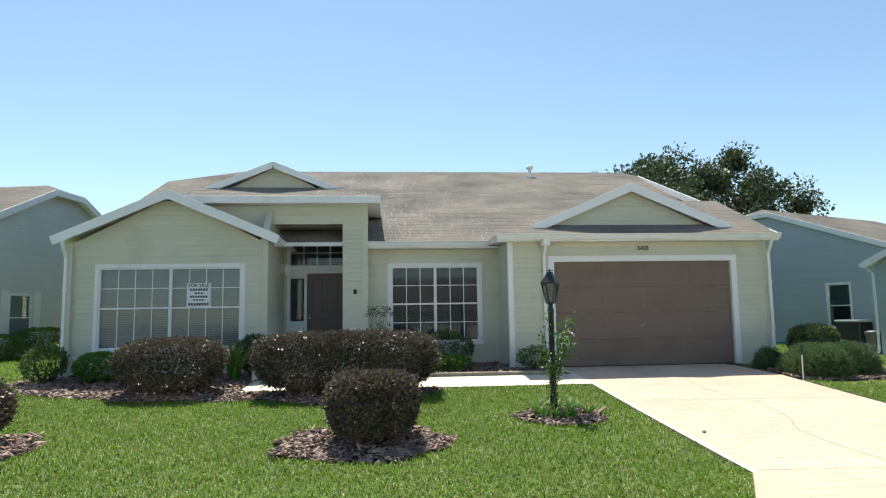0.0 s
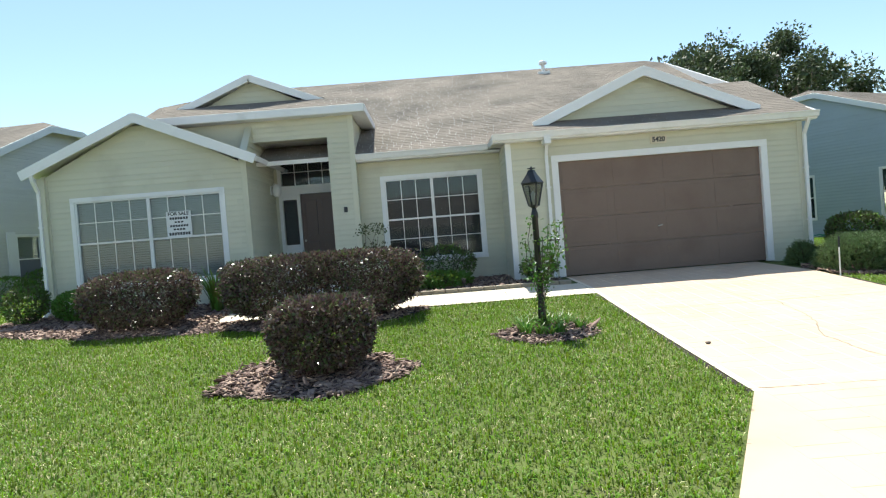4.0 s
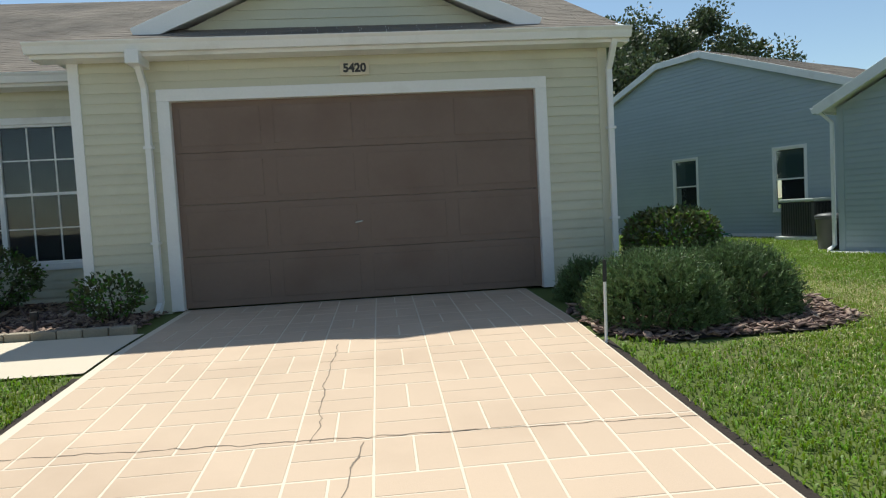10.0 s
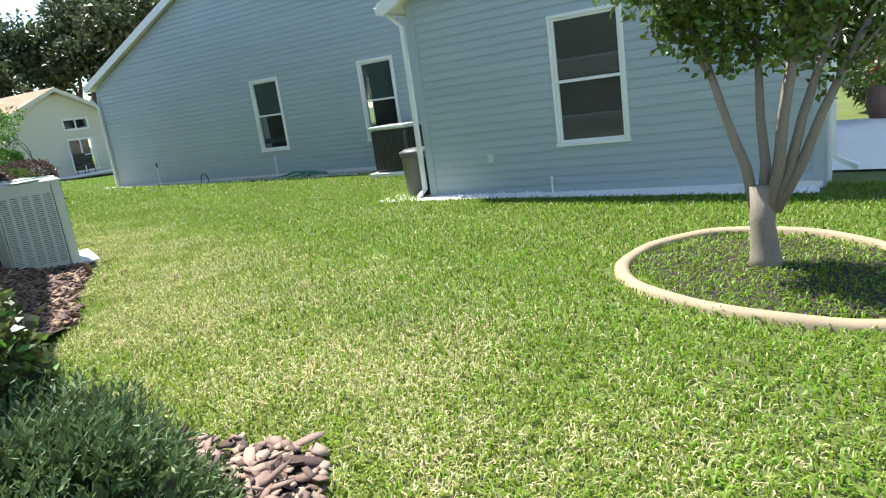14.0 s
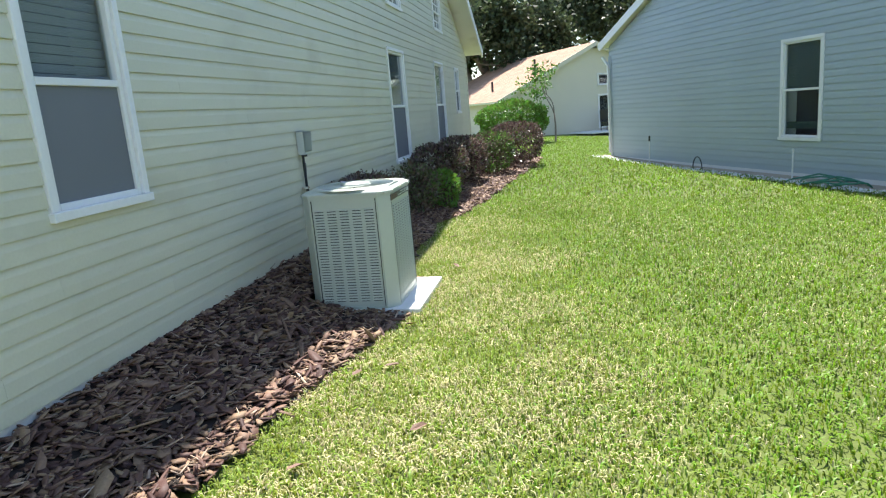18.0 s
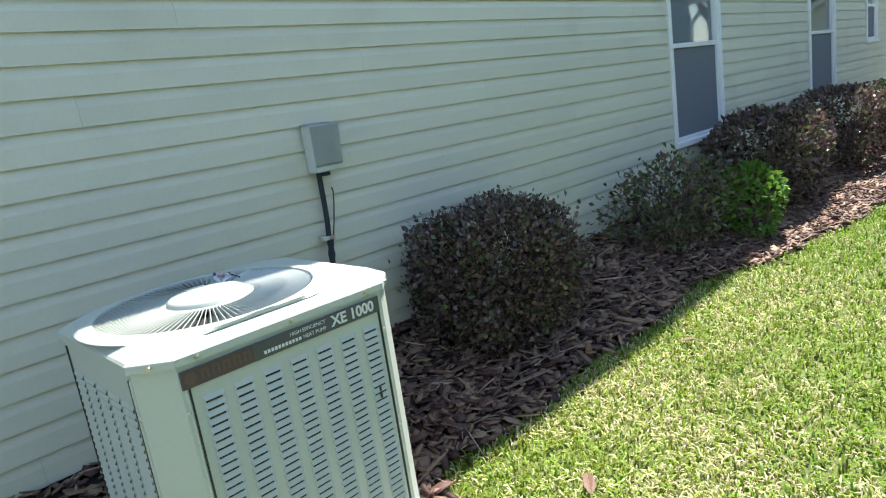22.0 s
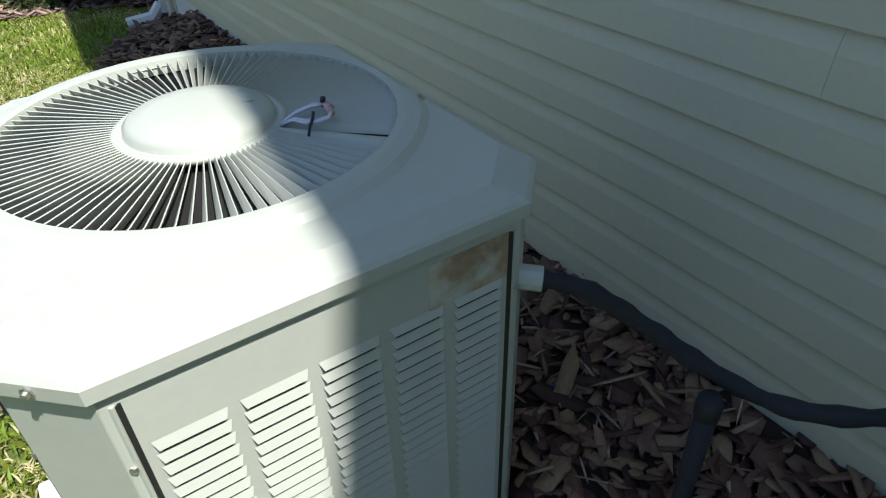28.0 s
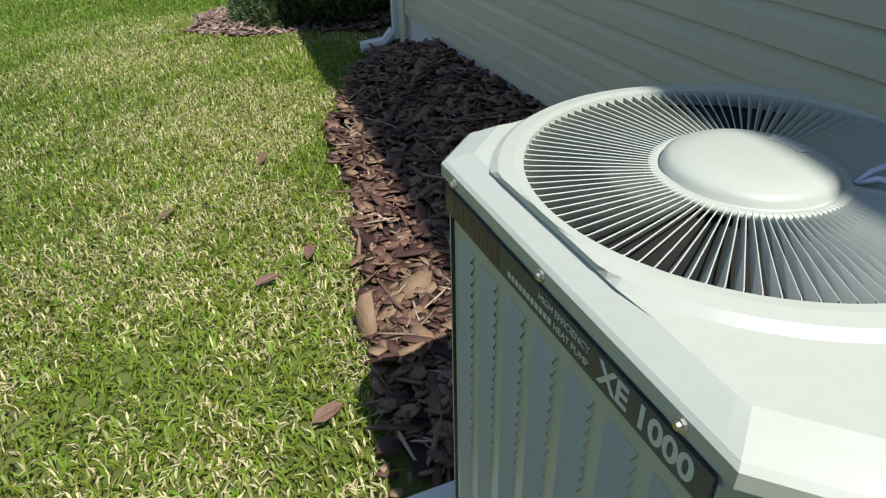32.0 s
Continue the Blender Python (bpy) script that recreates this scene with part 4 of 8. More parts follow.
zp0, zp1 = AZ0 + 0.005, ALIP - 0.001
insn, inse = AHY - 0.010, AHX - 0.010
for rz, cols, half, reach in ((0, 5, AHX, insn), (-90, 7, AHY, inse), (180, 5, AHX, insn), (90, 5, AHY, inse)):
    a = radians(rz)
    out = Vector((-math.sin(a), math.cos(a), 0))
    louvre_panel(2 * (half - AC_C) - 0.010, zp0, zp1, cols, 34, Matrix.Translation(out * reach) @ pose(0, 0, 0, 0, 0, rz))
for k in range(4):
    a = radians(45 + 90 * k)
    c = Vector((math.copysign(AHX - AC_C / 2 - 0.008, math.cos(a)), math.copysign(AHY - AC_C / 2 - 0.008, math.sin(a)), 0))
    wdt = AC_C * math.sqrt(2) * 0.98
    m = Matrix.Translation(c) @ pose(0, 0, 0, 0, 0, 45 + 90 * k - 90)
    post = part("corner_panel", box((-wdt / 2, -0.014, zp0 - 0.003), (wdt / 2, 0.0, zp1), 0.003), ACGREEN, ac)
    post.matrix_basis = m
    for sx in (-1, 1):
        fl = part("flange", box((sx * (wdt / 2 + 0.002) - 0.008, -0.020, zp0), (sx * (wdt / 2 + 0.002) + 0.008, -0.006, zp1 - 0.02), 0.002), ACGREEN, post)
        part("seam", box((sx * (wdt / 2 + 0.0125) - 0.0010, -0.022, zp0), (sx * (wdt / 2 + 0.0125) + 0.0010, -0.0085, zp1 - 0.02)), ACINNER, post)
        for zz in (zp0 + 0.10, (zp0 + zp1) / 2, zp1 - 0.12):
            part("screw", add_lathe(bmesh.new(), [(0.006, 0), (0.006, 0.004), (0.002, 0.006)], 8), STEEL, post).matrix_basis = pose(sx * (wdt / 2 + 0.002), -0.006, zz, -90, 0, 0)
part("base_pan", prism(octagon(-0.006, AC_C), AZ0 - 0.015, AZ0 + 0.012), ACGREEN, ac)
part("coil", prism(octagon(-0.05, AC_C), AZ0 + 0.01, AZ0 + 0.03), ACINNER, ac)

# lid: an octagon that swells to a round rim about the grille
HX, HY = 0.008, -0.056   # the grille's centre, off the unit's middle
N = 128
rings = []
RG = 0.308
prof = [("o", 0.000, ALIP), ("o", 0.000, ALIP + 0.020), ("o", -0.005, ALIP + 0.026), ("o", -0.022, ALIP + 0.036), ("o", -0.038, ALIP + 0.045), ("c", RG + 0.048, ATOP + 0.003), ("c", RG + 0.036, ATOP + 0.011), ("c", RG + 0.014, ATOP + 0.0135), ("c", RG, ATOP + 0.0125), ("c", RG - 0.004, ATOP - 0.012)]
angs = sorted({round(2 * math.pi * k / N, 5) for k in range(N)} | {round(math.atan2(y, x) % (2 * math.pi), 5) for x, y in octagon(0, AC_C)})
bm = bmesh.new()
for kind_, d, z in prof:
    ring = []
    for a in angs:
        if kind_ == "o":
            r = oct_r(a, d, AC_C)
            ring.append(bm.verts.new((r * math.cos(a), r * math.sin(a), z)))
        else:
            ro = oct_r(a, -0.040, AC_C)
            r = min(d, ro)
            ring.append(bm.verts.new((HX + r * math.cos(a), HY + r * math.sin(a), z)))
    rings.append(ring)
M = len(angs)
for r0, r1 in zip(rings, rings[1:]):
    for k in range(M):
        bm.faces.new((r0[k], r0[(k + 1) % M], r1[(k + 1) % M], r1[k]))
lid = part("lid", bm, ACGREEN, ac)
# screws round the lip and on the lid
for x, y, rz in ((AHX, -0.26, 90), (AHX, 0.0, 90), (AHX, 0.25, 90), (AHX - 0.042, AHY - 0.042, 135), (AHX - 0.042, -AHY + 0.042, 45)):
    s = part("lip_screw", add_lathe(bmesh.new(), [(0.008, 0), (0.008, 0.004), (0.005, 0.004), (0.004, 0.008)], 8), STEEL, lid)
    s.matrix_basis = pose(x, y, ALIP + 0.010, 90, 0, rz)
for x, y in ((-0.316, 0.070), (0.284, 0.092), (0.284, -0.228)):
    part("lid_screw", add_lathe(bmesh.new(), [(0.011, 0), (0.011, 0.002), (0.006, 0.003), (0.006, 0.007)], 8, (x, y, ATOP + 0.003)), STEEL, lid)

# grille: radial blades about a domed hub
GZT = ATOP + 0.010
rh = 0.117
grille = new("grille")
grille.parent = ac
grille.location = (HX, HY, 0)
blade = bpy.data.meshes.new("blade")
r0, r1 = rh + 0.008, RG + 0.002
prof_b = []
for r in (r0, r0 + 0.02, (r0 + r1) / 2, r1 - 0.012, r1):
    f = (r - r0) / (r1 - r0)
    wid, hgt = 0.0018 + 0.0028 * f, 0.010 + 0.003 * f
    if r == r1:
        wid, hgt = wid * 0.6, hgt
    prof_b.append([(r, -wid, GZT - hgt), (r, -wid + 0.0015, GZT - hgt - 0.001), (r, wid * 0.75 + 0.0015, GZT - 0.0008), (r, wid * 0.75, GZT)])
bv = [p for q in prof_b for p in q]
bf = [(4 * i + j, 4 * i + (j + 1) % 4, 4 * i + 4 + (j + 1) % 4, 4 * i + 4 + j) for i in range(4) for j in range(4)] + [(3, 2, 1, 0), (16, 17, 18, 19)]
blade.from_pydata(bv, [], bf)
blade.materials.append(ACGREEN)
NB, GAP = 104, 134.5
for k in range(NB):
    a = 360.0 * k / NB
    d = (a - GAP + 180) % 360 - 180
    if -9.5 < d < 3.4:
        continue
    b = link("blade", blade, None, grille)
    b.rotation_euler = (0, 0, radians(a))
# the wide bar beside the gap, where the motor's leads come out
bar = bmesh.new()
a0, a1 = radians(GAP - 8.8), radians(GAP - 0.7)
va = []
for r in (r0, r1 - 0.012, r1):
    for j in range(5):
        a = a0 + (a1 - a0) * j / 4
        va.append(bar.verts.new((r * math.cos(a), r * math.sin(a), GZT - 0.012 + 0.014 * math.sin(math.pi * (j / 4)) ** 0.6)))
for i in range(2):
    for j in range(4):
        bar.faces.new((va[5 * i + j], va[5 * i + j + 1], va[5 * i + 6 + j], va[5 * i + 5 + j]))
bmesh.ops.recalc_face_normals(bar, faces=bar.faces)
bmesh.ops.solidify(bar, geom=list(bar.faces), thickness=0.002)
part("wide_bar", bar, ACGREEN, grille, smooth=True)
hub = part("hub", add_lathe(bmesh.new(), [(rh + 0.016, GZT - 0.010), (rh + 0.015, GZT - 0.001), (rh + 0.004, GZT), (rh + 0.001, GZT - 0.004), (rh - 0.002, GZT), (rh - 0.003, GZT + 0.008), (rh - 0.014, GZT + 0.016), (rh - 0.04, GZT + 0.020), (rh * 0.5, GZT + 0.022), (0.01, GZT + 0.023)], 72), ACGREEN, grille, "domed motor cover with embossed mark", smooth=True)
for k in range(5):
    e = part("embossed_mark", box((-0.006, -0.010, 0), (0.006, 0.010, 0.0022), 0.001), ACGREEN, hub)
    a = 3.2 - 0.16 * (k - 2)
    e.matrix_basis = pose(0.075 * math.cos(a), 0.075 * math.sin(a), GZT + 0.0203, 0, 0, math.degrees(a) - 90)
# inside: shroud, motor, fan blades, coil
# shroud, motor and floor are coloured near black to carry the well's shade
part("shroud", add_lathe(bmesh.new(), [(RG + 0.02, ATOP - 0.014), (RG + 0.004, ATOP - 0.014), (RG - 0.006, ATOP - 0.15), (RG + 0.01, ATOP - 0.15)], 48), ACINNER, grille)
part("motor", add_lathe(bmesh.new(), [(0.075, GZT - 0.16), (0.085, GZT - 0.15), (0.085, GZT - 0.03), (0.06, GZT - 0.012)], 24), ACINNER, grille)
for k in range(3):
    bmf = bmesh.new()
    vs = []
    for i in range(5):
        r = 0.07 + 0.205 * i / 4
        half = radians(30 + 22 * math.sin(math.pi * i / 5))
        for s in (-1, 0, 1):
            a = radians(120 * k - 20) + s * half
            vs.append(bmf.verts.new((r * math.cos(a), r * math.sin(a), GZT - 0.145 + s * 0.03)))
    for i in range(4):
        for j in range(2):
            bmf.faces.new((vs[3 * i + j], vs[3 * i + j + 1], vs[3 * i + 4 + j], vs[3 * i + 3 + j]))
    bmesh.ops.solidify(bmf, geom=list(bmf.faces), thickness=0.002)
    part("fan_blade", bmf, FANMETAL, grille, "bare metal fan blade", smooth=True)
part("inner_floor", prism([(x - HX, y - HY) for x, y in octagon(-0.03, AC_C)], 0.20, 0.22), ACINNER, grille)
# wires with a cap and ties on the wide bar
ga = radians(GAP)
gd, gs = Vector((math.cos(ga), math.sin(ga), 0)), Vector((math.sin(ga), -math.cos(ga), 0))


def gp(r, s, z):
    return gd * r + gs * s + Vector((0, 0, GZT + z))


wires = new("motor_leads")
wires.parent = ac
wires.location = (HX, HY, 0)
wires["label"] = "white motor leads with pink caps and black ties"
for o in (0.0, 0.006):
    part("lead", tube([gp(0.132, -0.004, 0.0), gp(0.15, -0.018 - o, 0.012), gp(0.172, -0.034 - o, 0.018), gp(0.190, -0.040 - o, 0.020)], 0.0028, 6), WHITEWIRE, wires, smooth=True)
    part("lead", tube([gp(0.134, -0.002, 0.0), gp(0.155, -0.006 + o, 0.010), gp(0.178, 0.004 + o, 0.012), gp(0.196, 0.004 + o, 0.014), gp(0.210, -0.008 + o, 0.015), gp(0.208, -0.026, 0.018)], 0.0028, 6), WHITEWIRE, wires, smooth=True)
for a, b in (((0.193, -0.042, 0.020), (0.204, -0.030, 0.018)), ((0.196, -0.036, 0.022), (0.208, -0.022, 0.014))):
    part("wire_cap", tube([gp(*a), gp(*b)], [0.0045, 0.0075], 8), PINKCAP, wires, smooth=True)
part("tie", tube([gp(0.192, 0.036, 0.004), gp(0.190, 0.022, 0.012), gp(0.190, 0.008, 0.018), gp(0.190, 0.002, 0.027)], 0.0028, 4), BLACKPLASTIC, wires)
part("tie", tube([gp(0.186, -0.044, 0.016), gp(0.190, -0.043, 0.030)], 0.0045, 6), BLACKPLASTIC, wires)

# label strip on the east face, in the panel's band under the lip
LZ = ALIP - 0.036
lab = part("label_strip", box((AHX - 0.008, -0.308, LZ - 0.024), (AHX - 0.0035, 0.294, LZ + 0.022), 0.001), LABELGREY, ac, "dark grey label with pale lettering")
text_part("lettering", "XE 1000", 0.043, pose(AHX - 0.0032, 0.198, LZ - 0.001, 90, 0, 90), LETTER, lab, extrude=0.0004, bold=0.0012)
text_part("lettering", "HIGH EFFICIENCY", 0.0142, pose(AHX - 0.0032, 0.047, LZ + 0.009, 90, 0, 90), LETTER, lab, extrude=0.0004)
text_part("lettering", "HEAT PUMP", 0.0142, pose(AHX - 0.0032, 0.066, LZ - 0.010, 90, 0, 90), LETTER, lab, extrude=0.0004)
for k in range(11):
    y = -0.090 + 0.0105 * k
    part("letter_bar", box((AHX - 0.0036, y, LZ - 0.0145), (AHX - 0.0030, y + 0.0075, LZ - 0.0055)), LETTER, lab)
mark = part("mark_field", box((AHX - 0.0037, -0.305, LZ - 0.022), (AHX - 0.0031, -0.118, LZ + 0.020)), MARKFIELD, lab, "reddish-brown maker's field")
disc = part("mark_disc", add_lathe(bmesh.new(), [(0.015, 0), (0.015, 0.0006), (0.011, 0.0007)], 20), ORANGE, mark)
disc.matrix_basis = pose(AHX - 0.0032, -0.284, LZ - 0.001, 0, 90, 0)
for k in range(5):
    y = -0.258 + 0.028 * k
    for a, b, c, d in ((0, 0.006, -0.013, 0.012), (0.014, 0.020, -0.013, 0.012), (0.006, 0.014, 0.006, 0.012)):
        part("mark_stroke", box((AHX - 0.0032, y + a, LZ + c), (AHX - 0.0026, y + b, LZ + d)), ORANGE, mark)
# rust patch where a sticker has been, on the north face
part("rust_patch", box((-0.25, insn - 0.0005, ALIP - 0.095), (-0.12, insn + 0.0012, ALIP - 0.02)), RUST, ac, "rusty sticker remains")
part("scratch", box((AHX - 0.006, 0.245, 0.66), (AHX - 0.0045, 0.252, 0.70)), BLACKPLASTIC, ac)

# refrigerant line, stub pipe, and the small box on the wall
ln = thing("insulated_pipe", "black foam-wrapped pipe from heat pump to wall box", "pipe", (0, 0, 0))
lpts = [(AX - AHX + 0.07, AY + 0.36, 0.852), (5.748, 4.503, 0.849), (5.707, 4.549, 0.836), (5.648, 4.615, 0.785), (5.587, 4.683, 0.722), (5.500, 4.780, 0.660), (5.416, 4.875, 0.664), (5.338, 4.961, 0.715), (5.297, 5.007, 0.780), (5.268, 5.038, 0.878), (5.258, 5.046, 0.95), (5.254, 5.055, 1.06), (5.252, 5.056, 1.26)]
fine = []
for i in range(len(lpts) - 1):
    p0, p1, p2, p3 = [Vector(lpts[max(0, min(len(lpts) - 1, i + k))]) for k in (-1, 0, 1, 2)]
    for k in range(6):
        u = k / 6
        fine.append(0.5 * ((2 * p1) + (p2 - p0) * u + (2 * p0 - 5 * p1 + 4 * p2 - p3) * u * u + (3 * p1 - p0 - 3 * p2 + p3) * u ** 3))
fine.append(Vector(lpts[-1]))
rr = [0.0155 + 0.0020 * math.sin(i * 1.7) + 0.0012 * math.sin(i * 0.63) if i < 58 else 0.0135 for i in range(len(fine))]
part("foam_sleeve", tube(fine, rr, 10), FOAM, ln, smooth=True)
part("collar", tube([fine[0], fine[5]], 0.020, 12), BOXGREY, ln)
part("clamp", box((5.218, 5.005, 0.925), (5.275, 5.072, 0.945), 0.004), RUST, ln, "rusty clamp")
part("loose_wire", tube([(5.262, 5.056, 0.88), (5.25, 5.072, 0.92), (5.245, 5.10, 1.01), (5.243, 5.118, 1.09), (5.243, 5.126, 1.15), (5.243, 5.120, 1.172)], 0.0032, 6), BLACKPLASTIC, ln)

part("ground_wire", tube([(5.735, 4.508, 0.846), (5.722, 4.520, 0.815), (5.726, 4.515, 0.785), (5.735, 4.505, 0.765)], 0.003, 5), BLACKPLASTIC, ln)
stub = thing("stub_pipe", "black foam-capped pipe rising from the mulch", "pipe", (0, 0, 0))
part("pipe", tube([(5.602, 4.728, 0.0), (5.600, 4.725, 0.35), (5.598, 4.720, 0.668)], [0.012, 0.014, 0.018], 10), FOAM, stub, smooth=True)
part("cap", add_lathe(bmesh.new(), [(0.020, 0.0), (0.021, 0.03), (0.016, 0.042)], 12, (5.598, 4.720, 0.648)), FOAM, stub, smooth=True)

dbox = thing("disconnect_box", "grey electrical disconnect box on the siding", "electrical box", (SX + 0.02, 5.092, 1.366))
bm = bmesh.new()
add_box(bm, (0.0, -0.072, -0.112), (0.075, 0.072, 0.112), 0.008)
part("case", bm, BOXGREY, dbox)
bm = bmesh.new()
vs = [bm.verts.new(p) for p in [(0.0, -0.078, 0.120), (0.0, 0.078, 0.120), (0.100, 0.078, 0.104), (0.100, -0.078, 0.104), (0.088, -0.078, -0.075), (0.088, 0.078, -0.075), (0.080, 0.078, -0.085), (0.080, -0.078, -0.085)]]
for f in ((0, 1, 2, 3), (3, 2, 5, 4), (4, 5, 6, 7)):
    bm.faces.new([vs[i] for i in f])
bmesh.ops.solidify(bm, geom=list(bm.faces), thickness=0.004)
part("cover", bm, BOXGREY, dbox)
part("conduit_nut", add_lathe(bmesh.new(), [(0.026, 0), (0.026, 0.02)], 8, (0.04, -0.005, -0.132)), FOAM, dbox)

bluecap = thing("blue_plastic_cap", "small blue plastic cap lying in the mulch", "cap", (5.47, 4.28, 0.20), 30)
part("shell", add_lathe(bmesh.new(), [(0.030, -0.05), (0.033, 0.0), (0.033, 0.04), (0.022, 0.05)], 12), BLUEPLASTIC, bluecap).matrix_basis = pose(0, 0, 0.02, 0, 80, 0)
part("print", box((0.0, -0.012, 0.045), (0.03, 0.012, 0.054)), SIGNWHITE, bluecap)


# ---- plants ----
def quads(name, V, material, parent=None, label=""):
    """Many loose quads (n, 4, 3) as one mesh."""
    V = np.asarray(V, dtype=np.float32)
    n = len(V)
    me = bpy.data.meshes.new(name)
    me.vertices.add(n * 4), me.loops.add(n * 4), me.polygons.add(n)
    me.vertices.foreach_set("co", V.reshape(-1))
    me.loops.foreach_set("vertex_index", np.arange(n * 4, dtype=np.int32))
    me.polygons.foreach_set("loop_start", np.arange(0, n * 4, 4, dtype=np.int32))
    me.polygons.foreach_set("loop_total", np.full(n, 4, dtype=np.int32))
    me.update(calc_edges=True)
    return link(name, me, material, parent, label)


def leaf_quads(P, D, length, width, rng, droop=0.15):
    """Leaves as bent diamonds at points P that point along D."""
    n = len(P)
    D = D / np.maximum(np.linalg.norm(D, axis=1, keepdims=True), 1e-6)
    S = np.cross(D, rng.normal(size=(n, 3)))
    S /= np.maximum(np.linalg.norm(S, axis=1, keepdims=True), 1e-6)
    L = length * rng.uniform(0.65, 1.3, (n, 1))
    W = width * rng.uniform(0.7, 1.25, (n, 1))
    up = np.cross(S, D) * L * droop
    return np.stack([P, P + D * L * 0.5 + S * W * 0.5 + up, P + D * L, P + D * L * 0.5 - S * W * 0.5 + up], axis=1)


def unit(rng, n):
    d = rng.normal(size=(n, 3))
    return d / np.linalg.norm(d, axis=1, keepdims=True)


def bumps(P, seed, freq):
    """Smooth pseudo-random values at points, -1 to 1."""
    r = np.random.RandomState(seed)
    out = np.zeros(len(P))
    for k in range(5):
        w = r.normal(size=3) * freq * (1 + 0.5 * k)
        out += np.sin(P @ w + r.uniform(0, 6.28)) / (1 + 0.5 * k)
    return out / 2.4


def bush(label, at, size, leaves, leaf, mats, seed, power=3.2, shell=0.72, stems=7, rough=0.07, spray=0.0, group="", rz=0.0, name="shrub", low=0.12, category="shrub"):
    """A clipped shrub: stems, and a crown of loose leaves over a lumpy, flattened outline. mats: (material, share)."""
    rng = np.random.RandomState(seed)
    t = thing(name, label, category, (at[0], at[1], gz(at[0], at[1]) - 0.01), rz, group)
    sx, sy, sz = size[0] / 2, size[1] / 2, size[2] * (1 - low) / 2
    zc = size[2] * low + sz
    bm = bmesh.new()
    for k in range(stems):
        a = 6.283 * (k + rng.uniform(-0.3, 0.3)) / stems
        r = rng.uniform(0.4, 0.8)
        e = (math.cos(a) * sx * r, math.sin(a) * sy * r, zc + sz * rng.uniform(-0.2, 0.6))
        b = (math.cos(a) * sx * 0.18, math.sin(a) * sy * 0.18, -0.03)
        m = [(b[i] * 0.6 + e[i] * 0.4) + (0.02 if i < 2 else 0) for i in range(3)]
        add_tube(bm, [b, m, e], [0.014, 0.010, 0.005], 5)
    part("branch_frame", bm, TWIG, t)
    for mi, (material, share) in enumerate(mats):
        n = int(leaves * share)
        d = unit(rng, n) * np.array([sx, sy, sz])
        d /= np.linalg.norm(d, axis=1, keepdims=True)
        s = (np.abs(d[:, 0] / sx) ** power + np.abs(d[:, 1] / sy) ** power + np.abs(d[:, 2] / sz) ** power) ** (-1 / power)
        P = d * s[:, None]
        depth = shell + (1.0 - shell) * np.sqrt(rng.uniform(0, 1, n))
        depth += rough * bumps(P, seed + 7, 5.0) + rng.exponential(0.02, n) * (1 if spray == 0 else spray)
        P = P * depth[:, None]
        taper = np.clip(1 + 0.13 * np.minimum(P[:, 2] / sz, 0), 0.6, 1)
        P[:, 0] *= taper
        P[:, 1] *= taper
        P[:, 2] += zc
        P[:, 2] = np.maximum(P[:, 2], 0.02)
        D = d * 0.8 + unit(rng, n) * 0.9 + np.array([0, 0, 0.25])
        part_name = "foliage"
        quads(part_name, leaf_quads(P, D, leaf[0], leaf[1], rng), material, t)
    return t


def juniper(label, at, size, sprays, seed, rz=0.0):
    """A spreading juniper: upright feathery sprays of short needles on a low mound."""
    rng = np.random.RandomState(seed)
    t = thing("juniper_shrub", label, "shrub", (at[0], at[1], gz(at[0], at[1]) - 0.02), rz)
    bm = bmesh.new()
    for k in range(9):
        a = 6.283 * k / 9
        add_tube(bm, [(0.1 * math.cos(a), 0.1 * math.sin(a), -0.02), (size[0] * 0.25 * math.cos(a), size[1] * 0.25 * math.sin(a), size[2] * 0.35), (size[0] * 0.42 * math.cos(a), size[1] * 0.42 * math.sin(a), size[2] * 0.62)], [0.02, 0.015, 0.007], 5)
    part("branch_frame", bm, TWIG, t)
    d = unit(rng, sprays)
    d[:, 2] = np.abs(d[:, 2])
    sx, sy, sz = size[0] / 2, size[1] / 2, size[2]
    p = 2.6
    s = (np.abs(d[:, 0] / sx) ** p + np.abs(d[:, 1] / sy) ** p + np.abs(d[:, 2] / sz) ** p) ** (-1 / p)
    B = d * s[:, None]
    B *= (0.86 + 0.10 * bumps(B, seed, 4.0) + rng.uniform(-0.12, 0.05, sprays))[:, None]
    A = d * 0.7 + unit(rng, sprays) * 0.45 + np.array([0, 0, 0.5])
    A /= np.linalg.norm(A, axis=1, keepdims=True)
    m = 9
    V = []
    for k in range(m):
        u = rng.uniform(0, 1, (sprays, 1))
        P = B + A * u * 0.11
        D = A * 0.9 + unit(rng, sprays) * 0.75
        V.append(leaf_quads(P, D, 0.038, 0.009, rng, 0.05))
    V.append(leaf_quads(B * 0.93, A + unit(rng, sprays) * 0.4, 0.10, 0.05, rng, 0.1))
    quads("foliage", np.concatenate(V), JUNIPER, t)
    return t


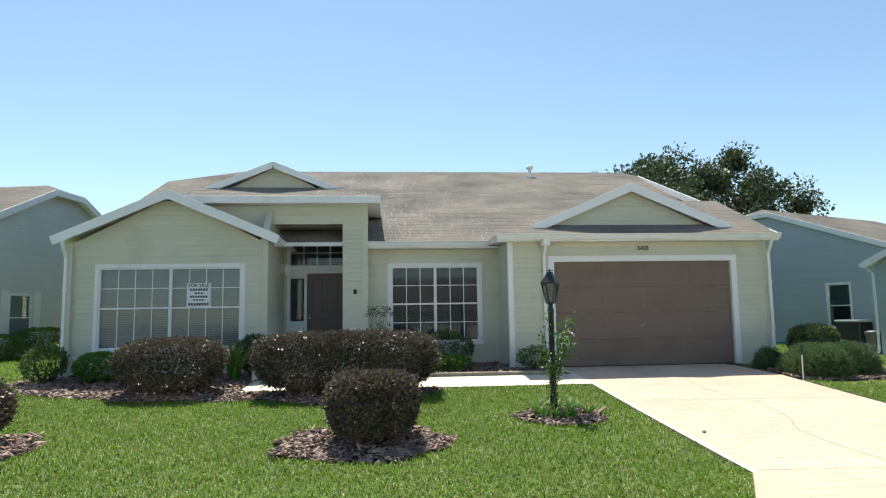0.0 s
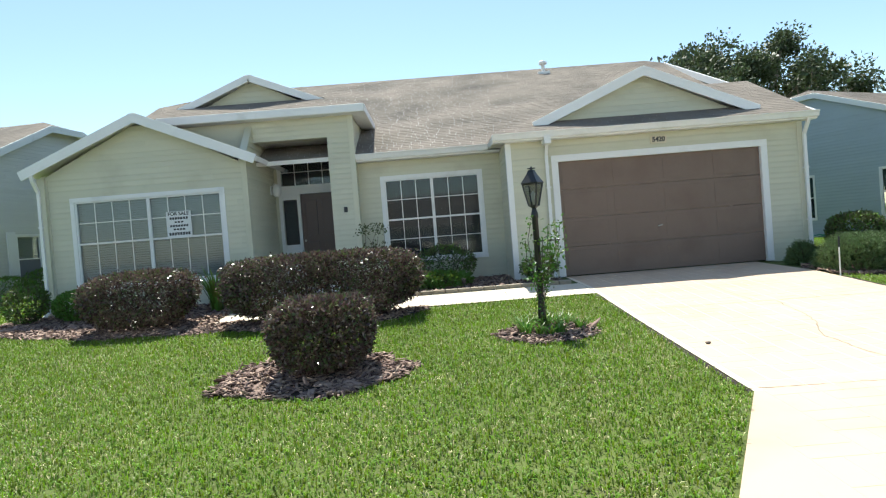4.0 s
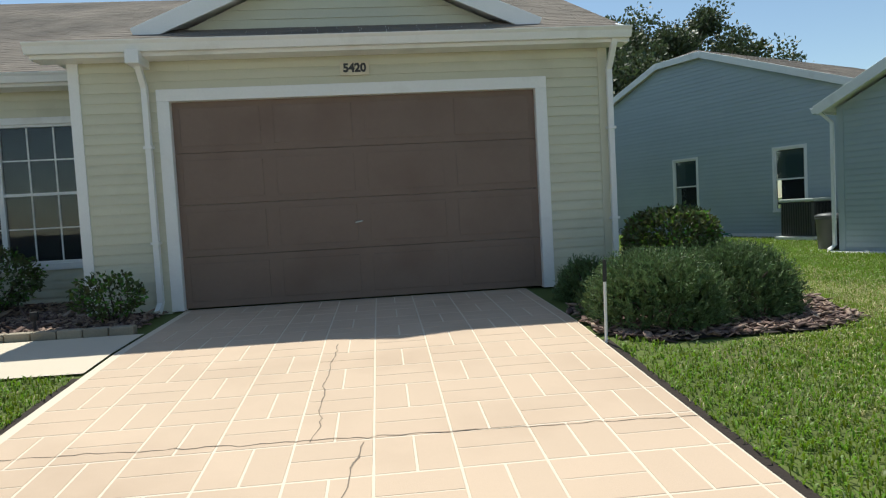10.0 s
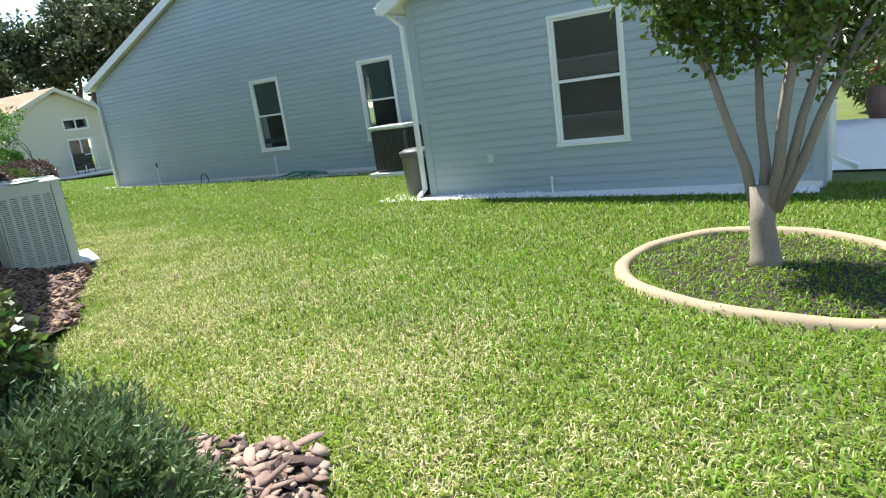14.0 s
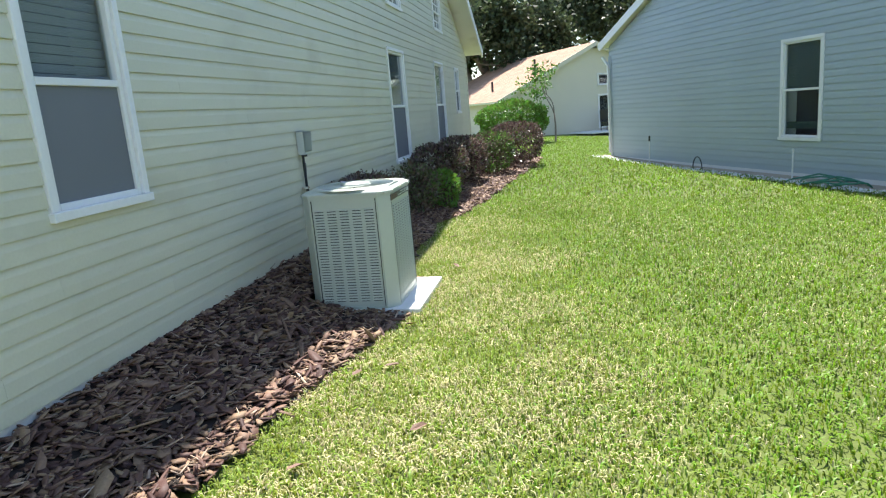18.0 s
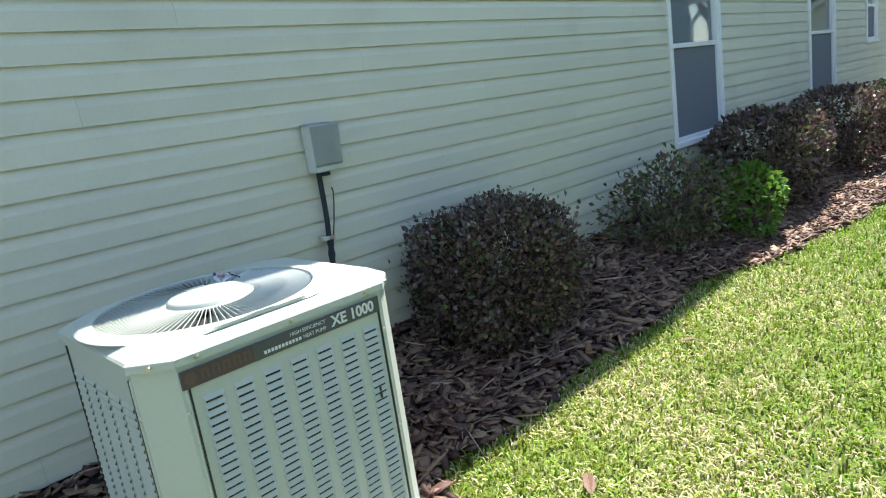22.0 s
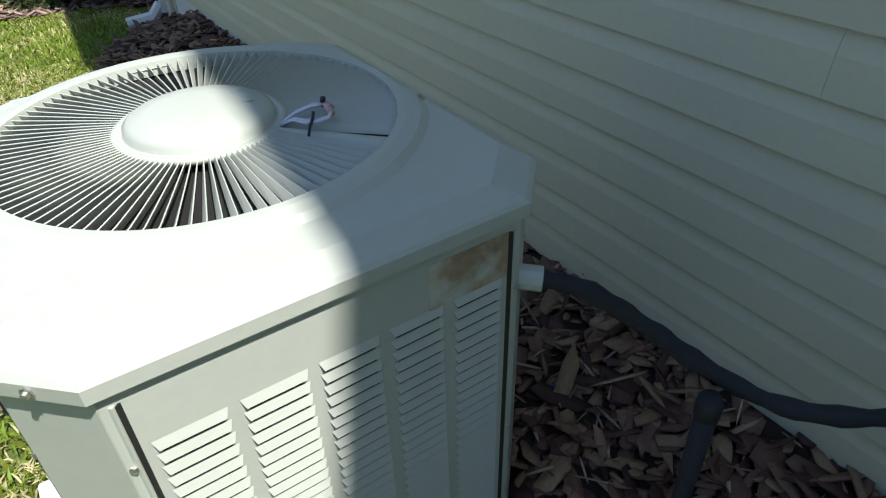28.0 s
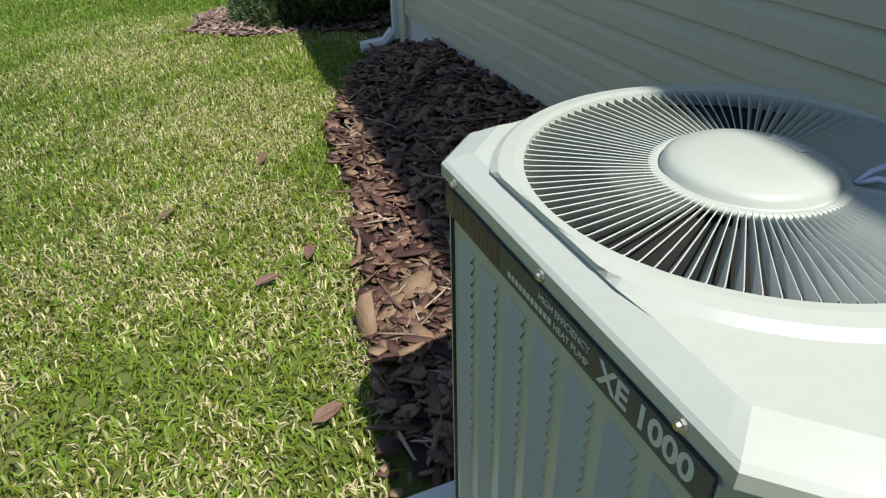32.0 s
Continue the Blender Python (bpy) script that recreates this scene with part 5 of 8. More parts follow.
def branching(bm, rng, start, direction, length, rad, depth, tips, spread=0.55, seg=6):
    """A limb that bends and forks; collects the ends of its twigs."""
    pts, d, p = [Vector(start)], Vector(direction).normalized(), Vector(start)
    for k in range(4):
        d = (d + Vector(rng.normal(size=3)) * 0.13 + Vector((0, 0, 0.05))).normalized()
        p = p + d * length / 4
        pts.append(p.copy())
    add_tube(bm, pts, [rad * (1 - 0.11 * k) for k in range(5)], seg)
    if depth == 0:
        tips.append(tuple(p))
        tips.append(tuple(pts[2]))
        return
    for k in range(3 if depth > 1 else 2):
        nd = (d + Vector(rng.normal(size=3)) * spread).normalized()
        branching(bm, rng, pts[4] if k < 2 else pts[3], nd, length * rng.uniform(0.62, 0.85), rad * 0.6, depth - 1, tips, spread, max(4, seg - 1))


def tree(label, at, trunk, length, rad, depth, clump, leaves, leaf, material, seed, name="tree", starts=((0, 0, 1),), spread=0.55, shrink=1.0, z=None):
    """A tree: tapered trunk and limbs, and leaves in uneven clumps round the twig ends."""
    rng = np.random.RandomState(seed)
    t = thing(name, label, "tree", (at[0], at[1], (gz(at[0], at[1]) if z is None else z) - 0.03))
    bm = bmesh.new()
    tips = []
    if trunk:
        add_tube(bm, [(0, 0, -0.05), (0.02, 0, trunk * 0.15), (0.03 * trunk, 0.02, trunk * 0.6), (0, 0.03, trunk)], [rad * 1.5, rad * 1.15, rad, rad * 0.85], 9)
    for s in starts:
        branching(bm, rng, (s[0] * rad * 0.5, s[1] * rad * 0.5, trunk * 0.97), s, length, rad * 0.7, depth, tips, spread)
    part("trunk", bm, BARK, t, smooth=True)
    T = np.array(tips)
    n = leaves // len(T)
    P = np.repeat(T, n, axis=0)
    r = np.array([clump, clump, clump * 0.75]) * (rng.uniform(0.5, 1.25, (len(T), 1))).repeat(n, axis=0)
    off = unit(rng, len(P)) * (rng.uniform(0, 1, (len(P), 1)) ** 0.45)
    P = P + off * r
    D = off + unit(rng, len(P)) * 0.8 + np.array([0, 0, -0.1])
    quads("crown", leaf_quads(P, D, leaf[0], leaf[1], rng), material, t)
    return t


def grass_clump(name, label, at, n, length, width, material, seed, spread=0.12, lean=0.5, category="plant"):
    """A tuft of long arching leaves."""
    rng = np.random.RandomState(seed)
    t = thing(name, label, category, (at[0], at[1], gz(at[0], at[1])))
    V = []
    for k in range(n):
        a, r = rng.uniform(0, 6.283), rng.uniform(0, spread)
        o = np.array([math.cos(a) * r, math.sin(a) * r, 0])
        out = np.array([math.cos(a), math.sin(a), 0])
        L = length * rng.uniform(0.6, 1.2)
        side = np.array([-math.sin(a), math.cos(a), 0]) * width / 2
        ps = [o + out * L * lean * u * u + np.array([0, 0, L * (u - 0.35 * lean * u * u)]) for u in (0, 0.33, 0.66, 1)]
        ws = [0.8, 1.0, 0.7, 0.05]
        for i in range(3):
            V.append([ps[i] - side * ws[i], ps[i] + side * ws[i], ps[i + 1] + side * ws[i + 1], ps[i + 1] - side * ws[i + 1]])
    quads("leaves", V, material, t)
    return t


def chips(name, label, inside, bounds, density, seed, size=(0.065, 0.026, 0.008), parent=None, material=CHIP):
    """Loose bark chips over a bed, each a bent flake of its own."""
    rng = np.random.RandomState(seed)
    x0, x1, y0, y1 = bounds
    n = int((x1 - x0) * (y1 - y0) * density)
    X, Y = rng.uniform(x0, x1, n), rng.uniform(y0, y1, n)
    k = inside(X, Y)
    X, Y = X[k], Y[k]
    n = len(X)
    Z = bed_z(X, Y) + rng.uniform(0.0, 0.03, n)
    a = rng.uniform(0, 6.283, n)
    tilt, roll = rng.normal(0, 0.30, n), rng.normal(0, 0.30, n)
    L, W, T = size[0] * rng.lognormal(0, 0.55, n), size[1] * rng.lognormal(0, 0.45, n), size[2] * rng.uniform(0.6, 1.5, n)
    ux = np.stack([np.cos(a) * np.cos(tilt), np.sin(a) * np.cos(tilt), np.sin(tilt)], 1)
    uy = np.stack([-np.sin(a) * np.cos(roll), np.cos(a) * np.cos(roll), np.sin(roll)], 1)
    uz = np.cross(ux, uy)
    C = np.stack([X, Y, Z], 1)
    base = [(-.5, -.32, 0), (-.15, -.5, .25), (.32, -.42, 0), (.5, .1, -.1), (.2, .5, .2), (-.35, .42, 0)]
    V = np.zeros((n, 12, 3))
    for i, (p, q, r) in enumerate(base):
        jx, jy = p + rng.uniform(-.1, .1, n), q + rng.uniform(-.1, .1, n)
        c = C + ux * (jx * L)[:, None] + uy * (jy * W)[:, None] + uz * (r * W * 0.3)[:, None]
        V[:, i] = c - uz * (T / 2)[:, None]
        V[:, 6 + i] = c + uz * (T / 2)[:, None]
    F = [(5, 4, 3, 2), (5, 2, 1, 0), (6, 7, 8, 11), (8, 9, 10, 11)] + [(i, (i + 1) % 6, 6 + (i + 1) % 6, 6 + i) for i in range(6)]
    F = np.array(F, dtype=np.int32)
    faces = (F[None] + (np.arange(n, dtype=np.int32) * 12)[:, None, None]).reshape(-1, 4)
    me = bpy.data.meshes.new(name)
    me.vertices.add(n * 12), me.loops.add(len(faces) * 4), me.polygons.add(len(faces))
    me.vertices.foreach_set("co", V.reshape(-1).astype(np.float32))
    me.loops.foreach_set("vertex_index", faces.reshape(-1))
    me.polygons.foreach_set("loop_start", np.arange(0, len(faces) * 4, 4, dtype=np.int32))
    me.polygons.foreach_set("loop_total", np.full(len(faces), 4, dtype=np.int32))
    me.update(calc_edges=True)
    return tagged(link(name, me, material, parent), label, "mulch", "", "stuff")


# ---- street, driveway, walk ----
tagged(raw("road", [(-300, -200, -0.738), (300, -200, -0.738), (300, -11.45, -0.738), (-300, -11.45, -0.738)], [(0, 1, 2, 3)], ROAD), "pale worn asphalt street", "road", "", "structure")
gut = bmesh.new()
for k in range(26):
    a, b = -40 + 3.05 * k, -40 + 3.05 * (k + 1) - 0.012
    prof = [(-10.50, -0.655), (-10.53, -0.648), (-10.80, -0.690), (-10.95, -0.712), (-11.45, -0.734), (-11.45, -0.95), (-10.50, -0.95)]
    ra = [gut.verts.new((a, y, z)) for y, z in prof]
    rb = [gut.verts.new((b, y, z)) for y, z in prof]
    for i in range(len(prof)):
        gut.faces.new((ra[i], rb[i], rb[(i + 1) % len(prof)], ra[(i + 1) % len(prof)]))
    gut.faces.new(ra), gut.faces.new(rb[::-1])
bmesh.ops.recalc_face_normals(gut, faces=gut.faces)
tagged(part("kerb", gut, GUTTER, None), "stained concrete rolled kerb and gutter", "kerb", "", "structure")

DW = 4.10
drive = drape("driveway", [(0, 0.10), (0.0, -8.05), (DW, -8.05), (DW, 0.10)], 0.012, JOINT, 0.5, label="peach-painted concrete driveway in basket-weave pattern", category="driveway")
apron = drape("driveway_apron", [(0.0, -8.05), (-1.35, -10.52), (DW + 1.4, -10.52), (DW, -8.05)], 0.0125, DRIVE, 0.5, label="flared peach concrete driveway apron at the street", category="driveway")


def paver_mesh(x0, x1, y0, y1, verts, faces, lift=0.0145):
    i = len(verts)
    c = 0.004
    for (x, y), dz in (((x0, y0), -0.0035), ((x1, y0), -0.0035), ((x1, y1), -0.0035), ((x0, y1), -0.0035), ((x0 + c, y0 + c), 0), ((x1 - c, y0 + c), 0), ((x1 - c, y1 - c), 0), ((x0 + c, y1 - c), 0)):
        verts.append((x, y, gz(x, y) + lift + dz))
    faces += [(i, i + 1, i + 5, i + 4), (i + 1, i + 2, i + 6, i + 5), (i + 2, i + 3, i + 7, i + 6), (i + 3, i, i + 4, i + 7), (i + 4, i + 5, i + 6, i + 7)]


CW, JW, CX0 = 0.435, 0.011, 0.07
rest_v, rest_f = [], []
made = 0
for r in range(25):
    for c in range(-4, 14):
        ya, yb = 0.05 - CW * (r + 1) - (0 if r < 10 else 0), 0.05 - CW * r
        xa, xb = CX0 + CW * c, CX0 + CW * (c + 1)
        if yb < -8.05:
            f = min(1, (-8.05 - yb) / 2.47)
            if xa < -1.35 * f + 0.02 or xb > DW + 1.4 * f - 0.02 or ya < -10.5:
                continue
        elif c < 0 or c > 9:
            continue
        xb = min(xb, DW - 0.01) if yb >= -8.05 else xb
        h = JW / 2
        if c == 9 and yb >= -8.05:
            cells = [(xa + h, xb, ya + h, yb - h)]
        elif (r + c) % 2:
            cells = [(xa + h, xa + CW / 2 - h, ya + h, yb - h), (xa + CW / 2 + h, xb - h, ya + h, yb - h)]
        else:
            cells = [(xa + h, xb - h, ya + h, ya + CW / 2 - h * 0.5), (xa + h, xb - h, ya + CW / 2 + h * 0.5, yb - h)]
        for q in cells:
            if 3 <= r < 18 and made < 300:
                v, f = [], []
                paver_mesh(*q, v, f)
                raw("paver", v, f, DRIVE, drive)
                made += 1
            else:
                paver_mesh(*q, rest_v, rest_f)
rest = raw("pavers", rest_v, rest_f, DRIVE, drive)
rest["kind"] = "stuff"


def crack(name, pts, width, parent, seed):
    """A thin jagged crack that lies in the slab's surface."""
    rng = random.Random(seed)
    fine = []
    for (xa, ya), (xb, yb) in zip(pts, pts[1:]):
        n = max(2, int(math.hypot(xb - xa, yb - ya) / 0.06))
        for k in range(n):
            u = k / n
            fine.append((xa + (xb - xa) * u + rng.gauss(0, 0.008), ya + (yb - ya) * u + rng.gauss(0, 0.008)))
    fine.append(pts[-1])
    v, f = [], []
    for i, (x, y) in enumerate(fine):
        x2, y2 = fine[min(i + 1, len(fine) - 1)]
        x1, y1 = fine[max(i - 1, 0)]
        d = math.hypot(x2 - x1, y2 - y1) or 1
        w = width * rng.uniform(0.4, 1.2) / 2
        nx, ny = -(y2 - y1) / d * w, (x2 - x1) / d * w
        v += [(x + nx, y + ny, gz(x, y) + 0.0165), (x - nx, y - ny, gz(x, y) + 0.0165)]
        if i:
            f.append((2 * i - 2, 2 * i - 1, 2 * i + 1, 2 * i))
    return raw(name, v, f, CRACK, parent)


crack("crack", [(1.93, -2.3), (1.90, -3.3), (1.92, -4.05), (1.89, -4.28)], 0.008, drive, 3)
crack("crack", [(2.19, -4.34), (2.14, -4.58), (2.08, -5.18), (1.93, -5.76), (1.78, -6.04), (1.62, -6.40), (1.64, -7.08), (1.70, -7.58), (1.73, -8.06)], 0.011, drive, 4)
crack("crack", [(2.62, -8.05), (2.75, -8.6), (2.6, -9.2)], 0.010, drive, 6)
crack("expansion_joint", [(0.0, -4.16), (0.6, -4.19), (1.5, -4.24), (2.4, -4.28), (DW, -4.37)], 0.008, drive, 8)
crack("expansion_joint", [(0.0, -7.98), (2.0, -8.09), (DW, -8.26)], 0.011, drive, 9)

# thin dark strips along both edges of the driveway
for nm, a, b in (("drive_trench", -0.07, -0.003), ("drive_trench", DW + 0.003, DW + 0.075)):
    drape(nm, [(a, -8.03), (b, -8.03), (b, -2.7), (a, -2.7)], 0.006, SOIL, 0.4, label="narrow dark strip beside the driveway", category="soil edge")
walkway = drape("front_walk", [(-6.6, -2.55), (-0.02, -2.62), (-0.02, -1.28), (-6.6, -1.28)], 0.02, WALKWAY, 0.5, label="pale concrete walk to the front door", category="path")
for x in (-1.5, -3.0, -4.5):
    crack("walk_joint", [(x, -1.29), (x, -2.56)], 0.012, walkway, int(-x * 10)).location = (0, 0, 0.003)
porch = tagged(part("porch_floor", box((LX1, -1.28, -0.1), (PX1 - 0.02, 2.66, 0.16), 0.01), WHITECON, None), "white concrete porch floor", "porch", "", "structure")


# ---- planting beds ----
def wave(y, a, b, c):
    return a * np.sin(y * b + c)


def side_edge(y):
    """Outer edge of the bed along the side wall."""
    return np.interp(y, [-0.6, 0.23, 0.56, 1.1, 1.8, 2.84, 3.4, 3.5, 4.58, 4.8, 5.8, 7.3, 8.2, 9.9, 14.3, 16.5, 18], [5.40, 5.50, 5.78, 6.06, 6.17, 6.35, 6.52, 6.55, 6.55, 6.15, 6.15, 6.10, 6.40, 6.60, 7.05, 7.15, 6.6]) + wave(y, 0.03, 5.0, 0.3)


def in_side(x, y):
    x, y = np.asarray(x), np.asarray(y)
    return (x > SX - 0.05) & (x < side_edge(y)) & (y > -0.4) & (y < 18.2)


def in_front(x, y):
    x, y = np.asarray(x), np.asarray(y)
    low = np.interp(x, [-11.6, -11.1, -10.6, -8.7, -7.2, -6.2, -4.8, -3.4, -2.9], [-1.2, -1.5, -2.3, -3.15, -3.4, -3.4, -4.0, -3.4, -2.9]) + wave(x, 0.05, 4.0, 0)
    a = (x > -11.5) & (x < -2.9) & (y > low) & (y < np.where(x < -6.6, 0.2, -2.62))
    b = (x > -4.35) & (x < GL + 0.02) & (y > -1.05) & (y < YM)
    c = (x > GL) & (x < -0.2) & (y > -0.95) & (y < -0.02)
    return a | b | c


def ellipse(cx, cy, rx, ry):
    def f(x, y):
        x, y = np.asarray(x), np.asarray(y)
        a = np.arctan2((y - cy) / ry, (x - cx) / rx)
        return ((x - cx) / rx) ** 2 + ((y - cy) / ry) ** 2 < (1 + 0.05 * np.sin(5 * a + cx) + 0.04 * np.sin(9 * a)) ** 2
    return f


in_ring = ellipse(-4.22, -6.33, 1.15, 0.90)
in_far = ellipse(-9.35, -6.1, 1.05, 0.85)
in_lamp = ellipse(-1.32, -5.15, 0.70, 0.62)
jun_oval = ellipse(5.25, -2.05, 1.40, 1.00)


def in_jun(x, y):
    return jun_oval(x, y) & (np.asarray(x) > DW + 0.03)


TREE = (10.5, -1.62)
in_tree = ellipse(TREE[0] - 0.10, TREE[1] - 0.12, 1.0, 1.13)


def bed_z(x, y):
    """Height of a bed's mulch: banked a little against the side wall."""
    x, y = np.asarray(x, dtype=float), np.asarray(y, dtype=float)
    z = ground_z(x, y)
    bank = np.clip(1 - (x - SX) / 0.95, 0, 1) * ((x > SX - 0.1) & (y > -0.3) & (y < 18.3))
    return z + 0.24 * bank * np.clip((y + 0.3) / 1.0, 0, 1) + 0.018


def bed_sheet(name, inside, bounds, label):
    x0, x1, y0, y1 = bounds
    st = 0.09
    nx, ny = int((x1 - x0) / st) + 1, int((y1 - y0) / st) + 1
    X, Y = np.meshgrid(x0 + np.arange(nx) * st, y0 + np.arange(ny) * st)
    ok = inside(X, Y)
    Z = bed_z(X, Y)
    verts = np.stack([X, Y, Z], -1).reshape(-1, 3)
    faces = [(j * nx + i, j * nx + i + 1, (j + 1) * nx + i + 1, (j + 1) * nx + i) for j in range(ny - 1) for i in range(nx - 1) if ok[j, i] and ok[j, i + 1] and ok[j + 1, i] and ok[j + 1, i + 1]]
    used = sorted({k for f in faces for k in f})
    idx = {k: n for n, k in enumerate(used)}
    return tagged(raw(name, [verts[k] for k in used], [tuple(idx[k] for k in f) for f in faces], SOIL, smooth=True), label, "mulch bed", "", "structure")


def no_pad(x, y):
    return in_side(x, y) & ~((x > np.where(y > 4.50, 6.32, 5.71)) & (x < 6.63) & (y > 3.67) & (y < 4.67))


for nm, fn, bd, lb, dens, sz in (
        ("mulch_side", no_pad, (SX, 7.4, -0.5, 18.2), "dark bark mulch bed along the side wall", 1150, (0.066, 0.032, 0.006)),
        ("mulch_front", in_front, (-11.6, 0.0, -4.2, 1.5), "bark mulch bed along the front of the house", 420, (0.080, 0.038, 0.007)),
        ("mulch_ring", in_ring, (-5.6, -2.9, -7.4, -5.2), "round bark mulch bed under a clipped shrub", 520, (0.080, 0.038, 0.007)),
        ("mulch_ring_far", in_far, (-10.6, -8.1, -7.2, -5.0), "round bark mulch bed under a clipped shrub", 480, (0.080, 0.038, 0.007)),
        ("mulch_lamp", in_lamp, (-2.2, -0.5, -5.9, -4.4), "round mulch bed about the lamp post", 420, (0.060, 0.030, 0.010)),
        ("mulch_juniper", in_jun, (3.9, 7.0, -2.9, -0.8), "bark mulch bed under the junipers", 560, (0.078, 0.038, 0.007))):
    bed_sheet(nm, fn, bd, lb)
    chips("bark_chips", "loose brown and grey bark chips", fn, bd, dens, len(nm) * 7, sz, None, CHIP if nm == "mulch_side" else GREYCHIP)
chips("bark_splinters", "thin pale bark splinters and twigs in the mulch", no_pad, (SX, 7.0, -0.3, 9.5), 170, 77, (0.085, 0.006, 0.004), None, SPLINTER)
bed_sheet("tree_bed", in_tree, (9.1, 11.8, -3.0, -0.3), "sandy bed about the neighbour's tree")

# ---- lamp post ----
LPX, LPY = -1.315, -4.78
lz = gz(LPX, LPY)
lamp = thing("lamp_post", "black cast lamp post with four-sided lantern", "lamp post", (LPX, LPY, lz), 12)
part("pole", add_lathe(bmesh.new(), [(0.055, -0.05), (0.055, 0.25), (0.045, 0.30), (0.042, 1.52), (0.050, 1.53), (0.050, 1.58), (0.038, 1.62), (0.030, 1.66)], 16), BLACKMETAL, lamp, smooth=True)
lant = new("lantern")
lant.parent = lamp
bm = bmesh.new()
add_lathe(bm, [(0.03, 1.66), (0.075, 1.69), (0.075, 1.70), (0.02, 1.70)], 4)
part("lantern_base", bm, BLACKMETAL, lant)
for k in range(4):
    a, b = radians(90 * k), radians(90 * k + 90)
    part("corner_bar", tube([(0.075 * math.cos(a), 0.075 * math.sin(a), 1.69), (0.150 * math.cos(a), 0.150 * math.sin(a), 2.00)], 0.010, 6), BLACKMETAL, lant)
    g = raw("lantern_pane", [(0.072 * math.cos(a), 0.072 * math.sin(a), 1.70), (0.072 * math.cos(b), 0.072 * math.sin(b), 1.70), (0.146 * math.cos(b), 0.146 * math.sin(b), 2.0), (0.146 * math.cos(a), 0.146 * math.sin(a), 2.0)], [(0, 1, 2, 3)], LAMPGLASS, lant)
    g.visible_shadow = False
part("lantern_roof", add_lathe(bmesh.new(), [(0.165, 1.995), (0.170, 2.01), (0.130, 2.06), (0.085, 2.12), (0.060, 2.16), (0.055, 2.18), (0.02, 2.19)], 4), BLACKMETAL, lant)
part("finial", add_lathe(bmesh.new(), [(0.015, 2.18), (0.012, 2.20), (0.06, 2.205), (0.06, 2.212), (0.012, 2.215), (0.008, 2.235)], 10), BLACKMETAL, lant)
part("bulb", add_lathe(bmesh.new(), [(0.015, 1.71), (0.03, 1.78), (0.035, 1.85), (0.01, 1.90)], 12), SIGNWHITE, lant, smooth=True)
arm = part("sign_arm", tube([(0.0, 0.0, 1.20), (0.34, 0.03, 1.20), (0.36, 0.03, 1.205)], 0.010, 8), BLACKMETAL, lamp)
part("arm_end", add_lathe(bmesh.new(), [(0.018, -0.018), (0.022, 0), (0.018, 0.018)], 10, (0.37, 0.03, 1.205)), SIGNWHITE, lamp)
part("name_sign", box((0.12, 0.022, 0.98), (0.32, 0.034, 1.17), 0.004), SIGNWHITE, lamp, "small white hanging name sign")
for k in range(3):
    part("sign_mark", box((0.15 + 0.05 * k, 0.017, 1.05), (0.18 + 0.05 * k, 0.022, 1.10)), DARKPRINT, lamp)
# the climbing plant on the post
rngv = np.random.RandomState(5)
vine = thing("climbing_vine", "sparse green climbing vine with pale flowers on the post", "vine", (LPX, LPY, lz))
bm = bmesh.new()
VP = []
for k in range(9):
    a0 = rngv.uniform(0, 6.28)
    pts = []
    for i in range(9):
        f = i / 8
        z = 0.02 + f * rngv.uniform(1.1, 1.45)
        r = 0.06 + 0.16 * f * f * (0.5 + 0.5 * math.sin(k * 2.1)) + (0.08 if i > 5 else 0) * rngv.uniform(0, 1)
        a = a0 + f * 2.2
        pts.append((0.08 * (k % 3) * f + r * math.cos(a), r * math.sin(a), z))
        VP += [pts[-1]] * (4 + 9 * (f > 0.45))
    add_tube(bm, pts, 0.005, 5)
part("branch_frame", bm, TWIG, vine)
VP = np.array(VP) + rngv.normal(0, 0.055, (len(VP), 3))
quads("foliage", leaf_quads(VP, unit(rngv, len(VP)), 0.055, 0.032, rngv), GREENLEAF, vine)
FP = VP[rngv.choice(len(VP), 40)] + rngv.normal(0, 0.03, (40, 3))
quads("blossom", leaf_quads(np.repeat(FP, 4, 0), unit(rngv, 160), 0.028, 0.024, rngv), SIGNWHITE, vine)
for k in range(16):
    a = 6.283 * k / 16
    rr_ = random.Random(k)
    grass_clump("lily_tuft", "yellow-green strappy tuft at the lamp post", (LPX + math.cos(a) * rr_.uniform(0.2, 0.5), LPY - 0.25 + math.sin(a) * rr_.uniform(0.15, 0.42)), 16, 0.26, 0.022, GREENLEAF, 40 + k, 0.06, 0.7)

# ---- shrubs in front ----
PUR = ((PURPLELEAF, 0.72), (OLIVELEAF, 0.28))
bush("clipped purple-brown hedge with glossy small leaves", (-4.62, -2.95), (3.1, 1.1, 1.10), 34000, (0.055, 0.034), PUR, 11, power=5, name="hedge", category="hedge")
bush("clipped rounded purple-brown shrub in the front bed", (-7.80, -2.6), (1.75, 1.25, 1.00), 15000, (0.055, 0.034), PUR, 12, power=3.4)
bush("single clipped purple-brown shrub in a mulch ring", (-4.08, -6.25), (1.12, 1.10, 0.90), 15000, (0.052, 0.032), PUR, 13, power=3.6, low=0.10)
bush("clipped purple-brown shrub in a mulch ring", (-9.50, -6.05), (1.35, 1.2, 0.88), 13000, (0.055, 0.034), PUR, 14, power=3.6, low=0.10)
bush("bright green low rounded shrub by the corner", (-9.75, -0.95), (0.85, 0.75, 0.62), 3500, (0.06, 0.035), ((GREENLEAF, 1.0),), 15, power=2.6)
